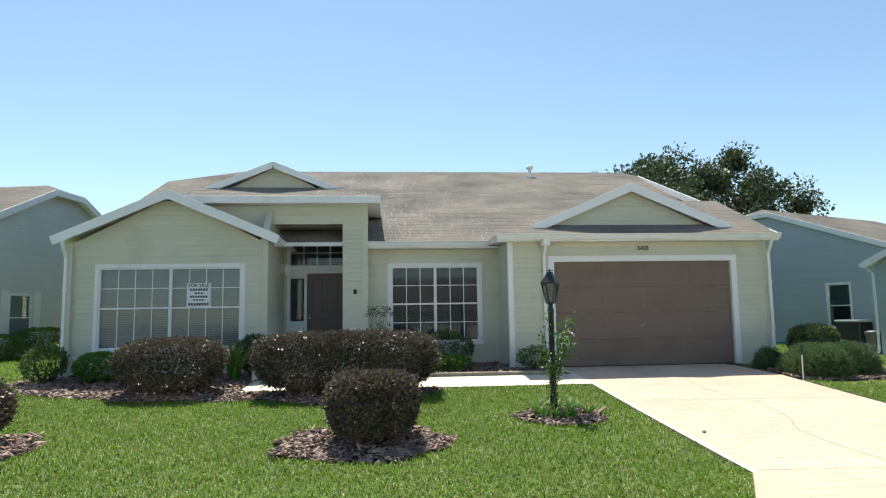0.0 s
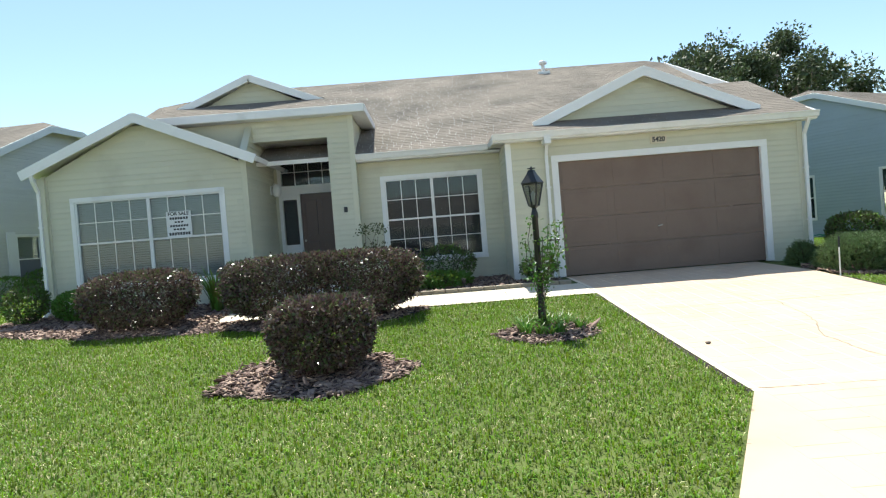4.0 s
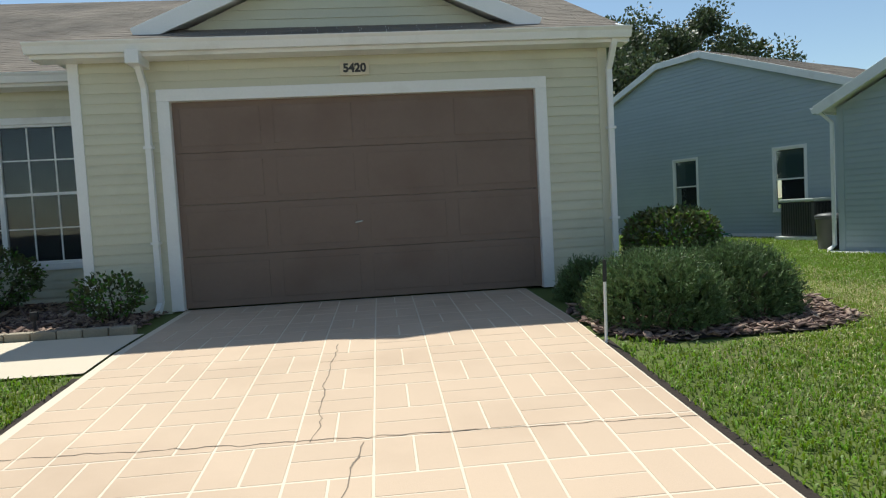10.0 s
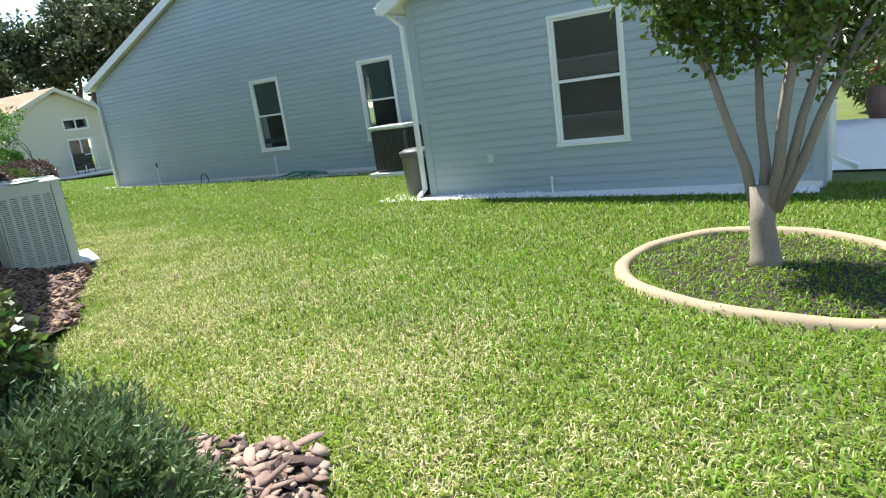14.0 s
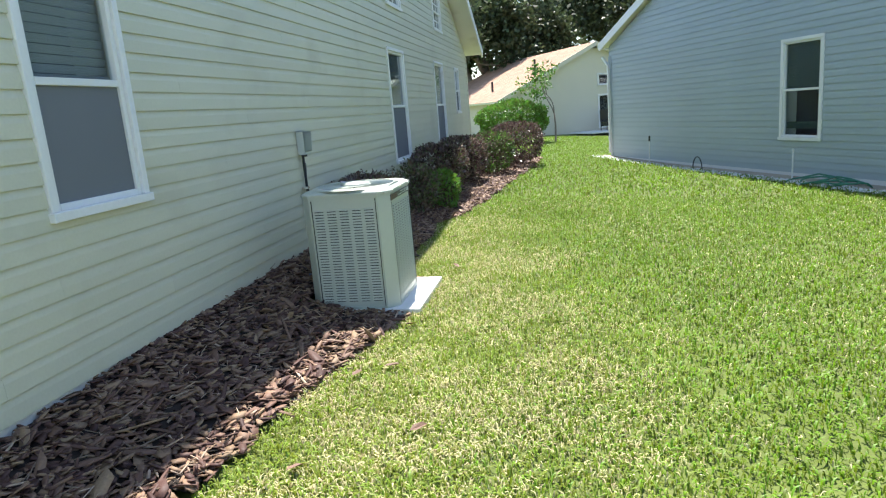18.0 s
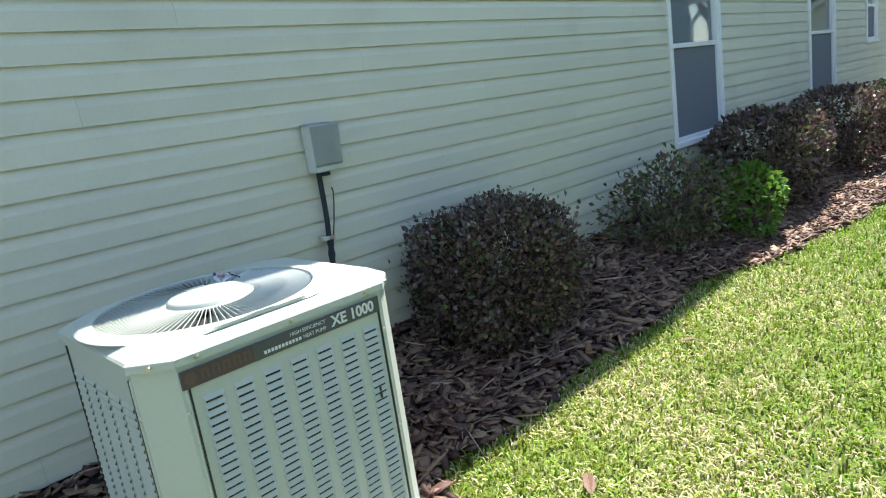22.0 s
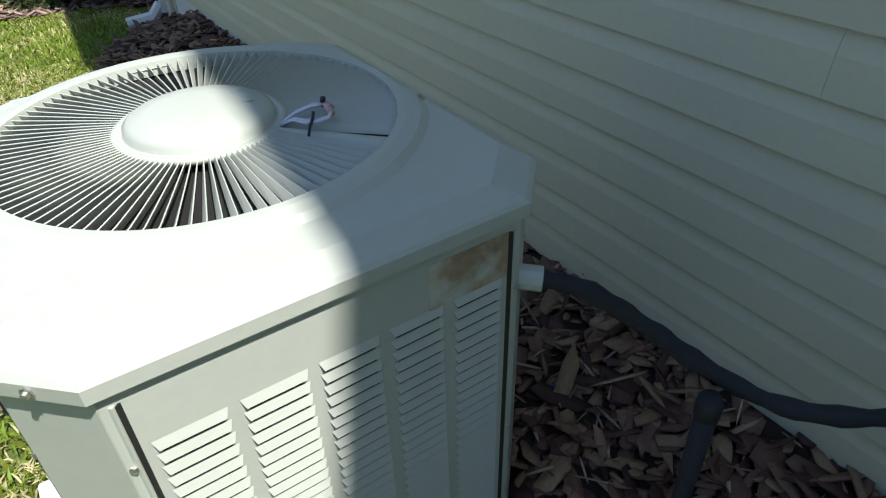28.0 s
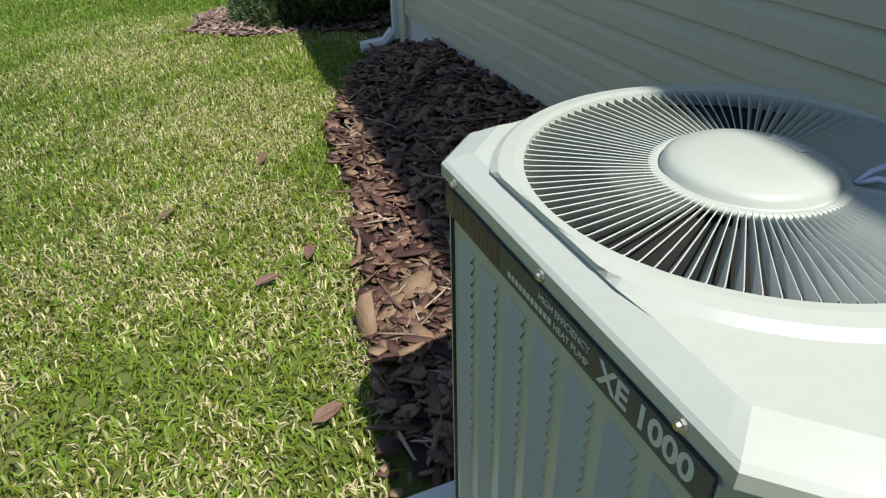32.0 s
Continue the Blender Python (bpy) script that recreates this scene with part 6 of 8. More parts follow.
bush("loose grey-green shrub at the house corner", (-10.9, -0.75), (0.8, 0.7, 0.75), 2200, (0.07, 0.03), ((OLIVELEAF, 0.6), (GREENLEAF, 0.4)), 16, power=2.2, rough=0.2)
bush("loose olive shrub under the twin window", (-2.55, 0.55), (1.35, 0.8, 0.85), 3600, (0.055, 0.03), ((OLIVELEAF, 0.7), (GREENLEAF, 0.3)), 17, power=2.4, rough=0.16)
bush("low bright green plants under the window", (-2.75, -0.25), (1.5, 0.7, 0.35), 1800, (0.08, 0.04), ((GREENLEAF, 1.0),), 18, power=2.2, rough=0.2, name="ground_cover")
bush("sparse weedy shrub beside the garage casing", (-0.62, -0.5), (0.85, 0.55, 0.55), 900, (0.06, 0.035), ((OLIVELEAF, 0.6), (GREENLEAF, 0.4)), 19, power=2.0, rough=0.25, shell=0.4)
grass_clump("dracaena", "bright green strappy plant beside the hedge", (-7.0, -1.15), 46, 0.95, 0.05, GREENLEAF, 20, 0.12, 0.45)
bush("dark leafy plant behind the dracaena", (-6.7, -0.4), (0.8, 0.7, 0.9), 1400, (0.10, 0.05), ((OLIVELEAF, 1.0),), 21, power=2.2, rough=0.2)
rose = thing("rose_bush", "tall sparse rose bush with few leaves by the window", "plant", (-4.05, 0.75, gz(-4.05, 0.75)))
rngr = np.random.RandomState(9)
bm = bmesh.new()
rp = []
for k in range(5):
    pts = [(0, 0, 0), (rngr.normal(0, 0.06), rngr.normal(0, 0.06), 0.5), (rngr.normal(-0.05, 0.14), rngr.normal(0, 0.1), 0.95), (rngr.normal(-0.1, 0.22), rngr.normal(0, 0.15), 1.35)]
    add_tube(bm, pts, [0.009, 0.007, 0.005, 0.003], 5)
    rp += [pts[2]] * 14 + [pts[3]] * 26
part("branch_frame", bm, TWIG, rose)
rp = np.array(rp) + rngr.normal(0, 0.07, (len(rp), 3))
quads("foliage", leaf_quads(rp, unit(rngr, len(rp)), 0.07, 0.045, rngr), OLIVELEAF, rose)
quads("blossom", leaf_quads(np.repeat(np.array([[0.28, -0.1, 0.72], [0.24, -0.05, 0.62]]), 14, 0), unit(rngr, 28), 0.05, 0.04, rngr), SIGNWHITE, rose)
# edging of the bed by the walk
edge = thing("bed_edging", "low pale stone edging along the front bed", "edging", (0, 0, 0))
for k in range(17):
    x = -4.3 + 0.245 * k
    z = gz(x, -1.16)
    part("edging_stone", box((x, -1.22, z - 0.05), (x + 0.235, -1.10, z + 0.09), 0.015), STONE, edge)
for k in range(3):
    sp = thing("garden_spotlight", "small black garden spotlight in the bed", "lamp", (-3.1 + 0.9 * k, -0.75, gz(-3, -0.8)), 20 * k, "spotlights in the front bed")
    part("spike", tube([(0, 0, -0.05), (0, 0, 0.16)], 0.012, 6), BLACKPLASTIC, sp)
    part("head", add_lathe(bmesh.new(), [(0.035, 0), (0.045, 0.05), (0.04, 0.09)], 10, (0, 0, 0.14)), BLACKPLASTIC, sp)

# ---- shrubs by the drive ----
juniper("dense green spreading juniper beside the driveway", (4.80, -2.15), (1.30, 1.25, 0.62), 2600, 31)
juniper("dense green spreading juniper in the corner bed", (5.62, -1.95), (1.30, 1.25, 0.66), 2600, 32)
bush("dark green clipped round boxwood behind the junipers", (5.34, -1.37), (0.88, 0.88, 0.96), 9000, (0.050, 0.032), ((OLIVELEAF, 0.8), (GREENLEAF, 0.2)), 33, power=3.0)
juniper("small dark juniper against the garage wall", (4.55, -0.95), (0.6, 0.55, 0.52), 900, 34)
stake = thing("marker_stake", "white plastic marker stake with black top", "stake", (4.12, -2.78, gz(4.12, -2.78)), 10)
part("shaft", tube([(0, 0, -0.05), (0.01, 0, 0.52)], 0.013, 6), SIGNWHITE, stake)
part("top", tube([(0.01, 0, 0.50), (0.015, 0, 0.68)], 0.016, 6), BLACKPLASTIC, stake)

# ---- shrubs along the side wall ----
bush("dark purple clipped shrub close to the siding", (5.60, 5.87), (0.70, 0.90, 0.85), 17000, (0.033, 0.022), ((PURPLELEAF, 0.82), (OLIVELEAF, 0.18)), 51, power=3.6, shell=0.60, rough=0.12, spray=1.8)
bush("loose dark green shrub with bare twigs", (5.66, 7.80), (0.75, 1.05, 0.74), 2300, (0.050, 0.028), ((OLIVELEAF, 0.6), (PURPLELEAF, 0.4)), 52, power=2.2, rough=0.26, spray=4, stems=16, shell=0.4)
bush("yellow-green leafy shoots beside the dark shrubs", (6.0, 8.35), (0.42, 0.5, 0.62), 1000, (0.055, 0.035), ((GREENLEAF, 1.0),), 53, power=2.2, rough=0.2)
bush("dark purple clipped shrub under the side window", (5.75, 9.45), (0.85, 1.2, 0.90), 6000, (0.055, 0.034), ((PURPLELEAF, 0.85), (OLIVELEAF, 0.15)), 54, power=3.6)
bush("dark purple clipped shrub near the back window", (5.80, 11.4), (0.90, 1.25, 0.90), 5000, (0.055, 0.034), ((PURPLELEAF, 0.85), (OLIVELEAF, 0.15)), 55, power=3.6)
bush("mixed green and purple rounded shrub", (6.20, 12.9), (0.95, 1.2, 0.88), 4500, (0.06, 0.036), ((OLIVELEAF, 0.5), (GREENLEAF, 0.3), (PURPLELEAF, 0.2)), 56, power=3.0)
bush("purple-brown rounded shrub at the end of the bed", (6.6, 14.6), (1.25, 1.3, 1.02), 5500, (0.06, 0.036), ((PURPLELEAF, 0.9), (OLIVELEAF, 0.1)), 57, power=2.8)
bush("large bright green shrub behind the house corner", (5.8, 25.0), (2.7, 2.4, 1.65), 7000, (0.12, 0.07), ((GREENLEAF, 1.0),), 58, power=2.4, rough=0.14)
small = tree("thin young tree with few leaves on the lawn", (7.4, 25.0), 1.2, 0.8, 0.035, 2, 0.30, 500, (0.13, 0.09), GREENLEAF, 59, name="sapling", starts=((0.2, 0, 1), (-0.3, 0.1, 1)))


# ---- the blue-grey house next door, turned against this one ----
NC, NT = (11.31, 4.11), 24.0
next_house = thing("house", "blue-grey vinyl-sided house with clipped gables", "house", (NC[0], NC[1], 0), NT)
nrot = Matrix.Rotation(radians(NT), 2)


def nloc(x, y):
    """The neighbour's own axes: x away from the cream house, y to the rear."""
    x, y = np.asarray(x) - NC[0], np.asarray(y) - NC[1]
    c, s = math.cos(radians(NT)), math.sin(radians(NT))
    return x * c + y * s, -x * s + y * c


ND, NL, NBACK = 3.4, 5.25, 13.27


def neighbour_mask(x, y):
    a, b = nloc(x, y)
    front = (a > -0.40) & (b < 0.05) & (b > -NL)
    rear = (a > ND - 0.50) & (b > 0) & (b < NBACK)
    lot = (a > 0.2) & (b <= -NL) & (b > -NL - 9.0) & (a < 14) & (y > -10.6)
    la, lb = np.asarray(x) + 16.61, np.asarray(y) - 2.81
    left = (la * 0.986 - lb * 0.169 < 0.05) & (la * 0.169 + lb * 0.986 > -0.05)
    return front | rear | lot | left


ng = -0.20
# front block: gable end towards this side
wall(next_house, "wall", (0, 0), (0, -1), (-1, 0), [(0, ng), (NL, ng), (NL, 2.62), (NL - 1.9, 3.5), (1.9, 3.5), (0, 2.62)], [(2.16, 3.08, 0.46, 2.07)], BLUE, BLUE)
window(next_house, "window", (0, -3.11 + 0.0), (0, 1), (-1, 0), 0.98, 0.42, 2.11, (1,), None, trim=0.045, back=BROWNSHADE)
for z0, z1 in ((0.47, 0.80), (1.30, 1.53)):
    part("shade_hem", box((0.022, -3.05, z0), (0.029, -2.19, z1)), SHADEHEM, next_house)
    part("hem_bar", box((0.020, -3.05, z1), (0.029, -2.19, z1 + 0.022)), BLINDSHEET, next_house)
# rear wall of the front block, and the long gable behind
wall(next_house, "wall", (0, 0), (1, 0), (0, 1), [(0, ng), (ND + 0.1, ng), (ND + 0.1, 2.62), (0, 2.62)], [], BLUE, BLUE)
g0 = -0.03
YA = 6.58
wall(next_house, "wall", (ND, NBACK), (0, -1), (-1, 0), [(0, g0), (NBACK, g0), (NBACK, 2.92), (NBACK - YA + 0.83, 5.16), (NBACK - YA - 0.83, 5.16), (0, 2.84)], [(NBACK - 6.95, NBACK - 6.05, 0.57, 2.25), (NBACK - 3.60, NBACK - 2.70, 0.57, 2.25)], BLUE, BLUE)
for y0 in (6.02, 2.67):
    w_ = window(next_house, "window", (ND, y0), (0, 1), (-1, 0), 0.96, 0.54, 2.28, (1,), None, trim=0.06, back=None)
    for k in range(15):
        z = 2.16 - 0.050 * k
        part("blind_slat", box((ND + 0.045, y0 + 0.10, z - 0.0225), (ND + 0.052, y0 + 0.86, z + 0.0225)), DIMBLIND, w_)
    part("blind_rail", box((ND + 0.045, y0 + 0.10, 0.74), (ND + 0.055, y0 + 0.86, 0.86)), DIMBLIND, w_)
wall(next_house, "wall", (ND, NBACK), (1, 0), (0, 1), [(0, g0), (9, g0), (9, 2.62), (0, 2.62)], [], BLUE, BLUE, laps=False)
wall(next_house, "wall", (0, -NL), (1, 0), (0, -1), [(0, ng - 0.1), (6.6, ng - 0.1), (6.6, 2.62), (0, 2.62)], [(1.0, 4.9, -0.5, 2.1)], BLUE, BLUE)
wall(next_house, "wall", (6.6, -NL), (0, 1), (1, 0), [(0, ng - 0.1), (3, ng - 0.1), (3, 2.62), (0, 2.62)], [], BLUE, BLUE, laps=False)
wall(next_house, "wall", (6.6, -NL + 3.0), (1, 0), (0, -1), [(0, ng - 0.1), (6, ng - 0.1), (6, 2.62), (0, 2.62)], [], BLUE, BLUE, laps=False)
part("foundation", box((-0.02, -NL + 0.02, -0.5), (0.10, -0.02, ng + 0.005)), WHITECON, next_house)
part("foundation", box((ND - 0.02, 0.02, -0.5), (ND + 0.10, NBACK - 0.02, g0 + 0.005)), WHITECON, next_house)
for y in (-0.06, -NL + 0.06):
    part("corner_post", box((-0.028, y - 0.06, ng), (0.06, y + 0.06, 2.6), 0.004), BLUE, next_house)
part("corner_post", box((ND - 0.028, NBACK - 0.12, g0), (ND + 0.06, NBACK + 0.02, 2.6), 0.004), BLUE, next_house)


def clipped_roof(parent, xa, xb, y0, y1, ze, zc, c, front_hip=0.9):
    """A gable roof along x whose peak at xa is clipped by a small hip."""
    ym = (y0 + y1) / 2
    sl = (zc - ze) / (ym - c - y0)
    zr = ze + sl * (ym - y0)
    for s, ye in ((1, y0), (-1, y1)):
        yc = ym - s * c
        shingles(parent, [(xa, ye, ze), (xb, ye, ze), (xb, ym, zr), (xa + front_hip, ym, zr), (xa, yc, zc)], tab=0.4, rise=0.2)
        beam(parent, "rake_board", (xa - 0.01, ye, ze - 0.07), (xa - 0.01, yc, zc - 0.07), 0.04, 0.19, TRIM)
        gutter_run(parent, (xa, ye, ze), (xb, ye, ze), (0, -s))
    shingles(parent, [(xa, ym - c, zc), (xa, ym + c, zc), (xa + front_hip, ym, zr)])
    beam(parent, "rake_board", (xa - 0.01, ym - c, zc - 0.07), (xa - 0.01, ym + c, zc - 0.07), 0.04, 0.19, TRIM)


clipped_roof(next_house, -0.30, 7.0, -NL - 0.25, 0.25, 2.66, 3.68, 0.80)
clipped_roof(next_house, ND - 0.14, 13.0, 2 * YA - NBACK - 0.28, NBACK + 0.28, 2.93, 5.32, 0.83)
for yy in (0.10, ):
    bm = add_tube(bmesh.new(), [(-0.12, yy + 0.2, 2.6), (-0.06, yy - 0.03, 2.35), (-0.06, yy - 0.03, ng + 0.15), (-0.18, yy + 0.02, ng + 0.05)], 0.042, 4)
    part("downspout", bm, TRIM, next_house)
bm = add_tube(bmesh.new(), [(ND - 0.10, NBACK + 0.2, 2.6), (ND - 0.06, NBACK - 0.03, 2.35), (ND - 0.06, NBACK - 0.03, g0 + 0.1)], 0.042, 4)
part("downspout", bm, TRIM, next_house)
part("outlet_box", box((-0.06, -1.16, 0.28), (-0.018, -1.06, 0.42), 0.008), BOXGREY, next_house)
nd_ = new("garage_door")
nd_.parent = next_house
for k in range(4):
    part("door_panel", box((1.0, -NL + 0.02, -0.3 + 0.6 * k), (4.9, -NL + 0.08, 0.295 + 0.6 * k), 0.004), TRIM, nd_)
for x in (0.3, 0.75, 1.0, 5.0):
    part("door_casing", box((x, -NL - 0.06, -0.35), (x + 0.12, -NL - 0.019, 2.3), 0.004), TRIM, next_house)


def npos(a, b):
    v = nrot @ Vector((a, b))
    return NC[0] + v.x, NC[1] + v.y


# front of the neighbour's garage: door, casings, downspout
ng_door = new("garage_door")
ng_door.parent = next_house
for k in range(4):
    part("door_panel", box((1.0, -NL + 0.10, -0.32 + 0.605 * k), (4.9, -NL + 0.14, 0.28 + 0.605 * k), 0.005), TRIM, ng_door)
for a, b, c, d in ((0.88, 1.0, -0.34, 2.1), (4.9, 5.02, -0.34, 2.1), (0.88, 5.02, 2.1, 2.22)):
    part("casing", box((a, -NL - 0.045, c), (b, -NL + 0.12, d), 0.005), TRIM, ng_door)
part("downspout", add_tube(bmesh.new(), [(0.45, -NL - 0.22, 2.55), (0.45, -NL - 0.07, 2.3), (0.45, -NL - 0.07, 0.0), (0.45, -NL - 0.32, -0.14)], 0.05, 4), TRIM, next_house)
part("corner_post", box((5.55, -NL - 0.03, -0.3), (5.67, -NL + 0.05, 2.6), 0.004), TRIM, next_house)


# pads, unit and bin at the inside corner
def nthing(name, label, cat, a, b, z, rz=0.0, group=""):
    x, y = npos(a, b)
    return thing(name, label, cat, (x, y, z), NT + rz, group)


npad = nthing("concrete_pad", "pale concrete pad at the corner of the blue house", "pad", 0, 0, 0)
part("slab", box((-0.42, -0.6, -0.32), (0.60, 0.85, -0.165), 0.01), WHITECON, npad)
nu = nthing("air_conditioner", "dark grey ribbed air conditioner beside the blue house", "air conditioner", 2.68, 2.29, -0.06)
part("base", box((-0.55, -0.5, -0.06), (0.5, 0.5, 0.02), 0.01), WHITECON, nu)
part("body", box((-0.42, -0.42, 0.02), (0.42, 0.42, 0.86), 0.06), DARKUNIT, nu)
part("top_cap", box((-0.45, -0.45, 0.86), (0.45, 0.45, 0.94), 0.03), BOXGREY, nu)
for k in range(13):
    o = -0.36 + 0.06 * k
    for rz in (0, 90, 180, 270):
        r = part("rib", box((-0.008, -0.438, 0.06), (0.008, -0.418, 0.84)), BLACKPLASTIC, nu)
        r.matrix_basis = pose(0, 0, 0, 0, 0, rz) @ pose(o, 0, 0)
nb_ = nthing("bin", "dark grey plastic bin on the concrete pad", "bin", 0.20, 0.30, -0.165)
part("body", add_lathe(bmesh.new(), [(0.20, 0.0), (0.22, 0.02), (0.255, 0.60), (0.27, 0.61), (0.27, 0.66), (0.24, 0.66)], 18), DARKUNIT, nb_, smooth=True)
part("lid", add_lathe(bmesh.new(), [(0.275, 0.655), (0.28, 0.69), (0.20, 0.73), (0.05, 0.745)], 18), DARKUNIT, nb_, smooth=True)
# pale stone strip along the base, marker stakes, hose
st = np.random.RandomState(2)
vs, fs = [], []
for k in range(1300):
    b = st.uniform(-NL + 0.1, -0.5) if k < 420 else st.uniform(0.3, NBACK)
    a = st.uniform(-0.36, -0.05) if k < 420 else ND + st.uniform(-0.66, -0.42)
    x, y = npos(a, b)
    z, r = gz(x, y) + 0.012, st.uniform(0.025, 0.055)
    i = len(vs)
    for q in ((1, 0, 0), (0, 1, 0), (-1, 0, 0), (0, -1, 0), (0, 0, 0.7), (0, 0, -0.7)):
        vs.append((x + q[0] * r * st.uniform(0.7, 1.2), y + q[1] * r * st.uniform(0.7, 1.2), z + q[2] * r))
    fs += [(i, i + 1, i + 4), (i + 1, i + 2, i + 4), (i + 2, i + 3, i + 4), (i + 3, i, i + 4)]
drape("stone_strip", [npos(-0.38, -NL + 0.05), npos(-0.02, -NL + 0.05), npos(-0.02, -0.55), npos(-0.38, -0.55)], 0.012, WHITECON, 0.3, label="pale shell strip along the foot of the blue house", category="strip")
drape("stone_strip_rear", [npos(ND - 0.62, 3.4), npos(ND - 0.02, 3.4), npos(ND - 0.02, NBACK + 0.3), npos(ND - 0.62, NBACK + 0.3)], 0.012, STONE, 0.3, label="pale stony strip along the rear wing of the blue house", category="strip")
tagged(raw("pale_stones", vs, fs, WHITECON), "strip of pale stones along the blue house", "stones", "", "stuff")
for a, b, h, dark in ((-0.30, -2.1, 0.24, 0), (ND - 0.35, 6.27, 0.50, 0), (ND - 0.35, 10.8, 0.52, 1)):
    x, y = npos(a, b)
    s = thing("marker_stake", "thin garden stake beside the blue house", "stake", (x, y, gz(x, y)), 0, "stakes by the blue house")
    part("shaft", tube([(0, 0, -0.05), (0.01, 0, h)], 0.014, 6), SIGNWHITE, s)
    part("top", tube([(0.01, 0, h), (0.01, 0, h + (0.12 if dark else 0.04))], 0.02, 6), BLACKPLASTIC if dark else SIGNWHITE, s)
hz = npos(ND - 0.40, 5.2)
hose = thing("garden_hose", "coiled green garden hose on the lawn edge", "hose", (hz[0], hz[1], gz(*hz) + 0.03), NT)
part("coil", tube([(0.20 * math.cos(k * 0.5) * (1 + 0.02 * k) , 0.42 * math.sin(k * 0.5) + 0.02 * k - 0.3, 0.02 + 0.05 * (k % 5) / 5 + 0.03 * math.sin(k)) for k in range(44)], 0.014, 6), GREENHOSE, hose, smooth=True)
hp = npos(ND - 0.3, 9.0)
hoop = thing("wire_hoop", "small dark wire hoop in the lawn edge", "hoop", (hp[0], hp[1], gz(*hp)), NT + 90)
part("hoop", tube([(0.16 * math.cos(a), 0, 0.26 * math.sin(a)) for a in [math.pi * k / 10 for k in range(11)]], 0.012, 6), BLACKPLASTIC, hoop)
# their drive
dr = [npos(0.9, -NL - 0.02), npos(0.9, -NL - 8.6), npos(6.4, -NL - 8.6), npos(6.4, -NL - 0.02)]
drape("neighbour_driveway", dr, 0.03, WHITECON, 0.6, label="white concrete driveway of the blue house", category="driveway")
# flag on the corner of the garage
fx, fy = npos(4.20, -NL - 0.06)
flag = thing("flag", "red, white and blue striped flag on a wall pole", "flag", (fx, fy, 1.88), NT)
P0, P1 = Vector((0.05, -0.02, 0.0)), Vector((1.45, -1.95, 0.98))
part("pole", tube([P0, P1], 0.013, 8), TRIM, flag)
dpole = (P1 - P0).normalized()
hoist = 1.0
fa = P1 - dpole * 0.04
NS, NU = 13, 10


def flagpt(s, f):
    """s along the hoist from the pole's end, f along the fly, hanging down."""
    p = fa - dpole * (s * hoist)
    fall = f * 1.6
    return p + Vector((0.05 * math.sin(f * 7 + s * 4) - 0.03 * fall, 0.05 * math.cos(f * 6 + s * 5) + 0.05 * fall * s, -fall * (0.93 - 0.10 * s))) + dpole * (0.30 * s * hoist * f)


for k in range(NS):
    a, b = k / NS, (k + 1) / NS
    f0 = 0.40 if k < 7 else 0.0
    v, fc = [], []
    for j in range(NU + 1):
        f = f0 + (1 - f0) * j / NU
        v += [flagpt(a, f), flagpt(b, f)]
        if j:
            fc.append((2 * j - 2, 2 * j - 1, 2 * j + 1, 2 * j))
    raw("stripe", v, fc, FLAGRED if k % 2 == 0 else FLAGWHITE, flag)
v, fc = [], []
for i in range(6):
    for j in range(6):
        v.append(flagpt(i / 5 * 7 / 13, 0.4 * j / 5))
for i in range(5):
    for j in range(5):
        q = i * 6 + j
        fc.append((q, q + 1, q + 7, q + 6))
raw("canton", v, fc, FLAGBLUE, flag)
sv, sf = [], []
for i in range(8):
    for j in range(5):
        s_, f_ = (i + 0.5) / 8 * 7 / 13, 0.4 * (j + (0.5 if i % 2 else 0.3)) / 5
        c = flagpt(s_, f_)
        e1, e2 = (flagpt(s_ + 0.012, f_) - c), (flagpt(s_, f_ + 0.008) - c)
        nn_ = e1.cross(e2).normalized() * 0.004
        for sg in (1, -1):
            q = len(sv)
            sv += [c + e1 + nn_ * sg, c + e2 + nn_ * sg, c - e1 + nn_ * sg, c - e2 + nn_ * sg]
            sf.append((q, q + 1, q + 2, q + 3))
raw("stars", sv, sf, FLAGWHITE, flag)
bx = (19.75, 1.12)
barrel = thing("barrel_planter", "weathered half-barrel planter with flowers", "planter", (bx[0], bx[1], gz(*bx)), 0)
part("tub", add_lathe(bmesh.new(), [(0.30, 0.0), (0.38, 0.28), (0.36, 0.62), (0.32, 0.62), (0.32, 0.55)], 16), BARREL, barrel)
rb = np.random.RandomState(4)
pp = rb.normal(0, 1, (500, 3)) * [0.2, 0.2, 0.16] + [0, 0, 0.80]
quads("foliage", leaf_quads(pp, unit(rb, 500), 0.09, 0.05, rb), GREENLEAF, barrel)
quads("blossom", leaf_quads(pp[:160] * 1.1, unit(rb, 160), 0.05, 0.05, rb), FLAGRED, barrel)

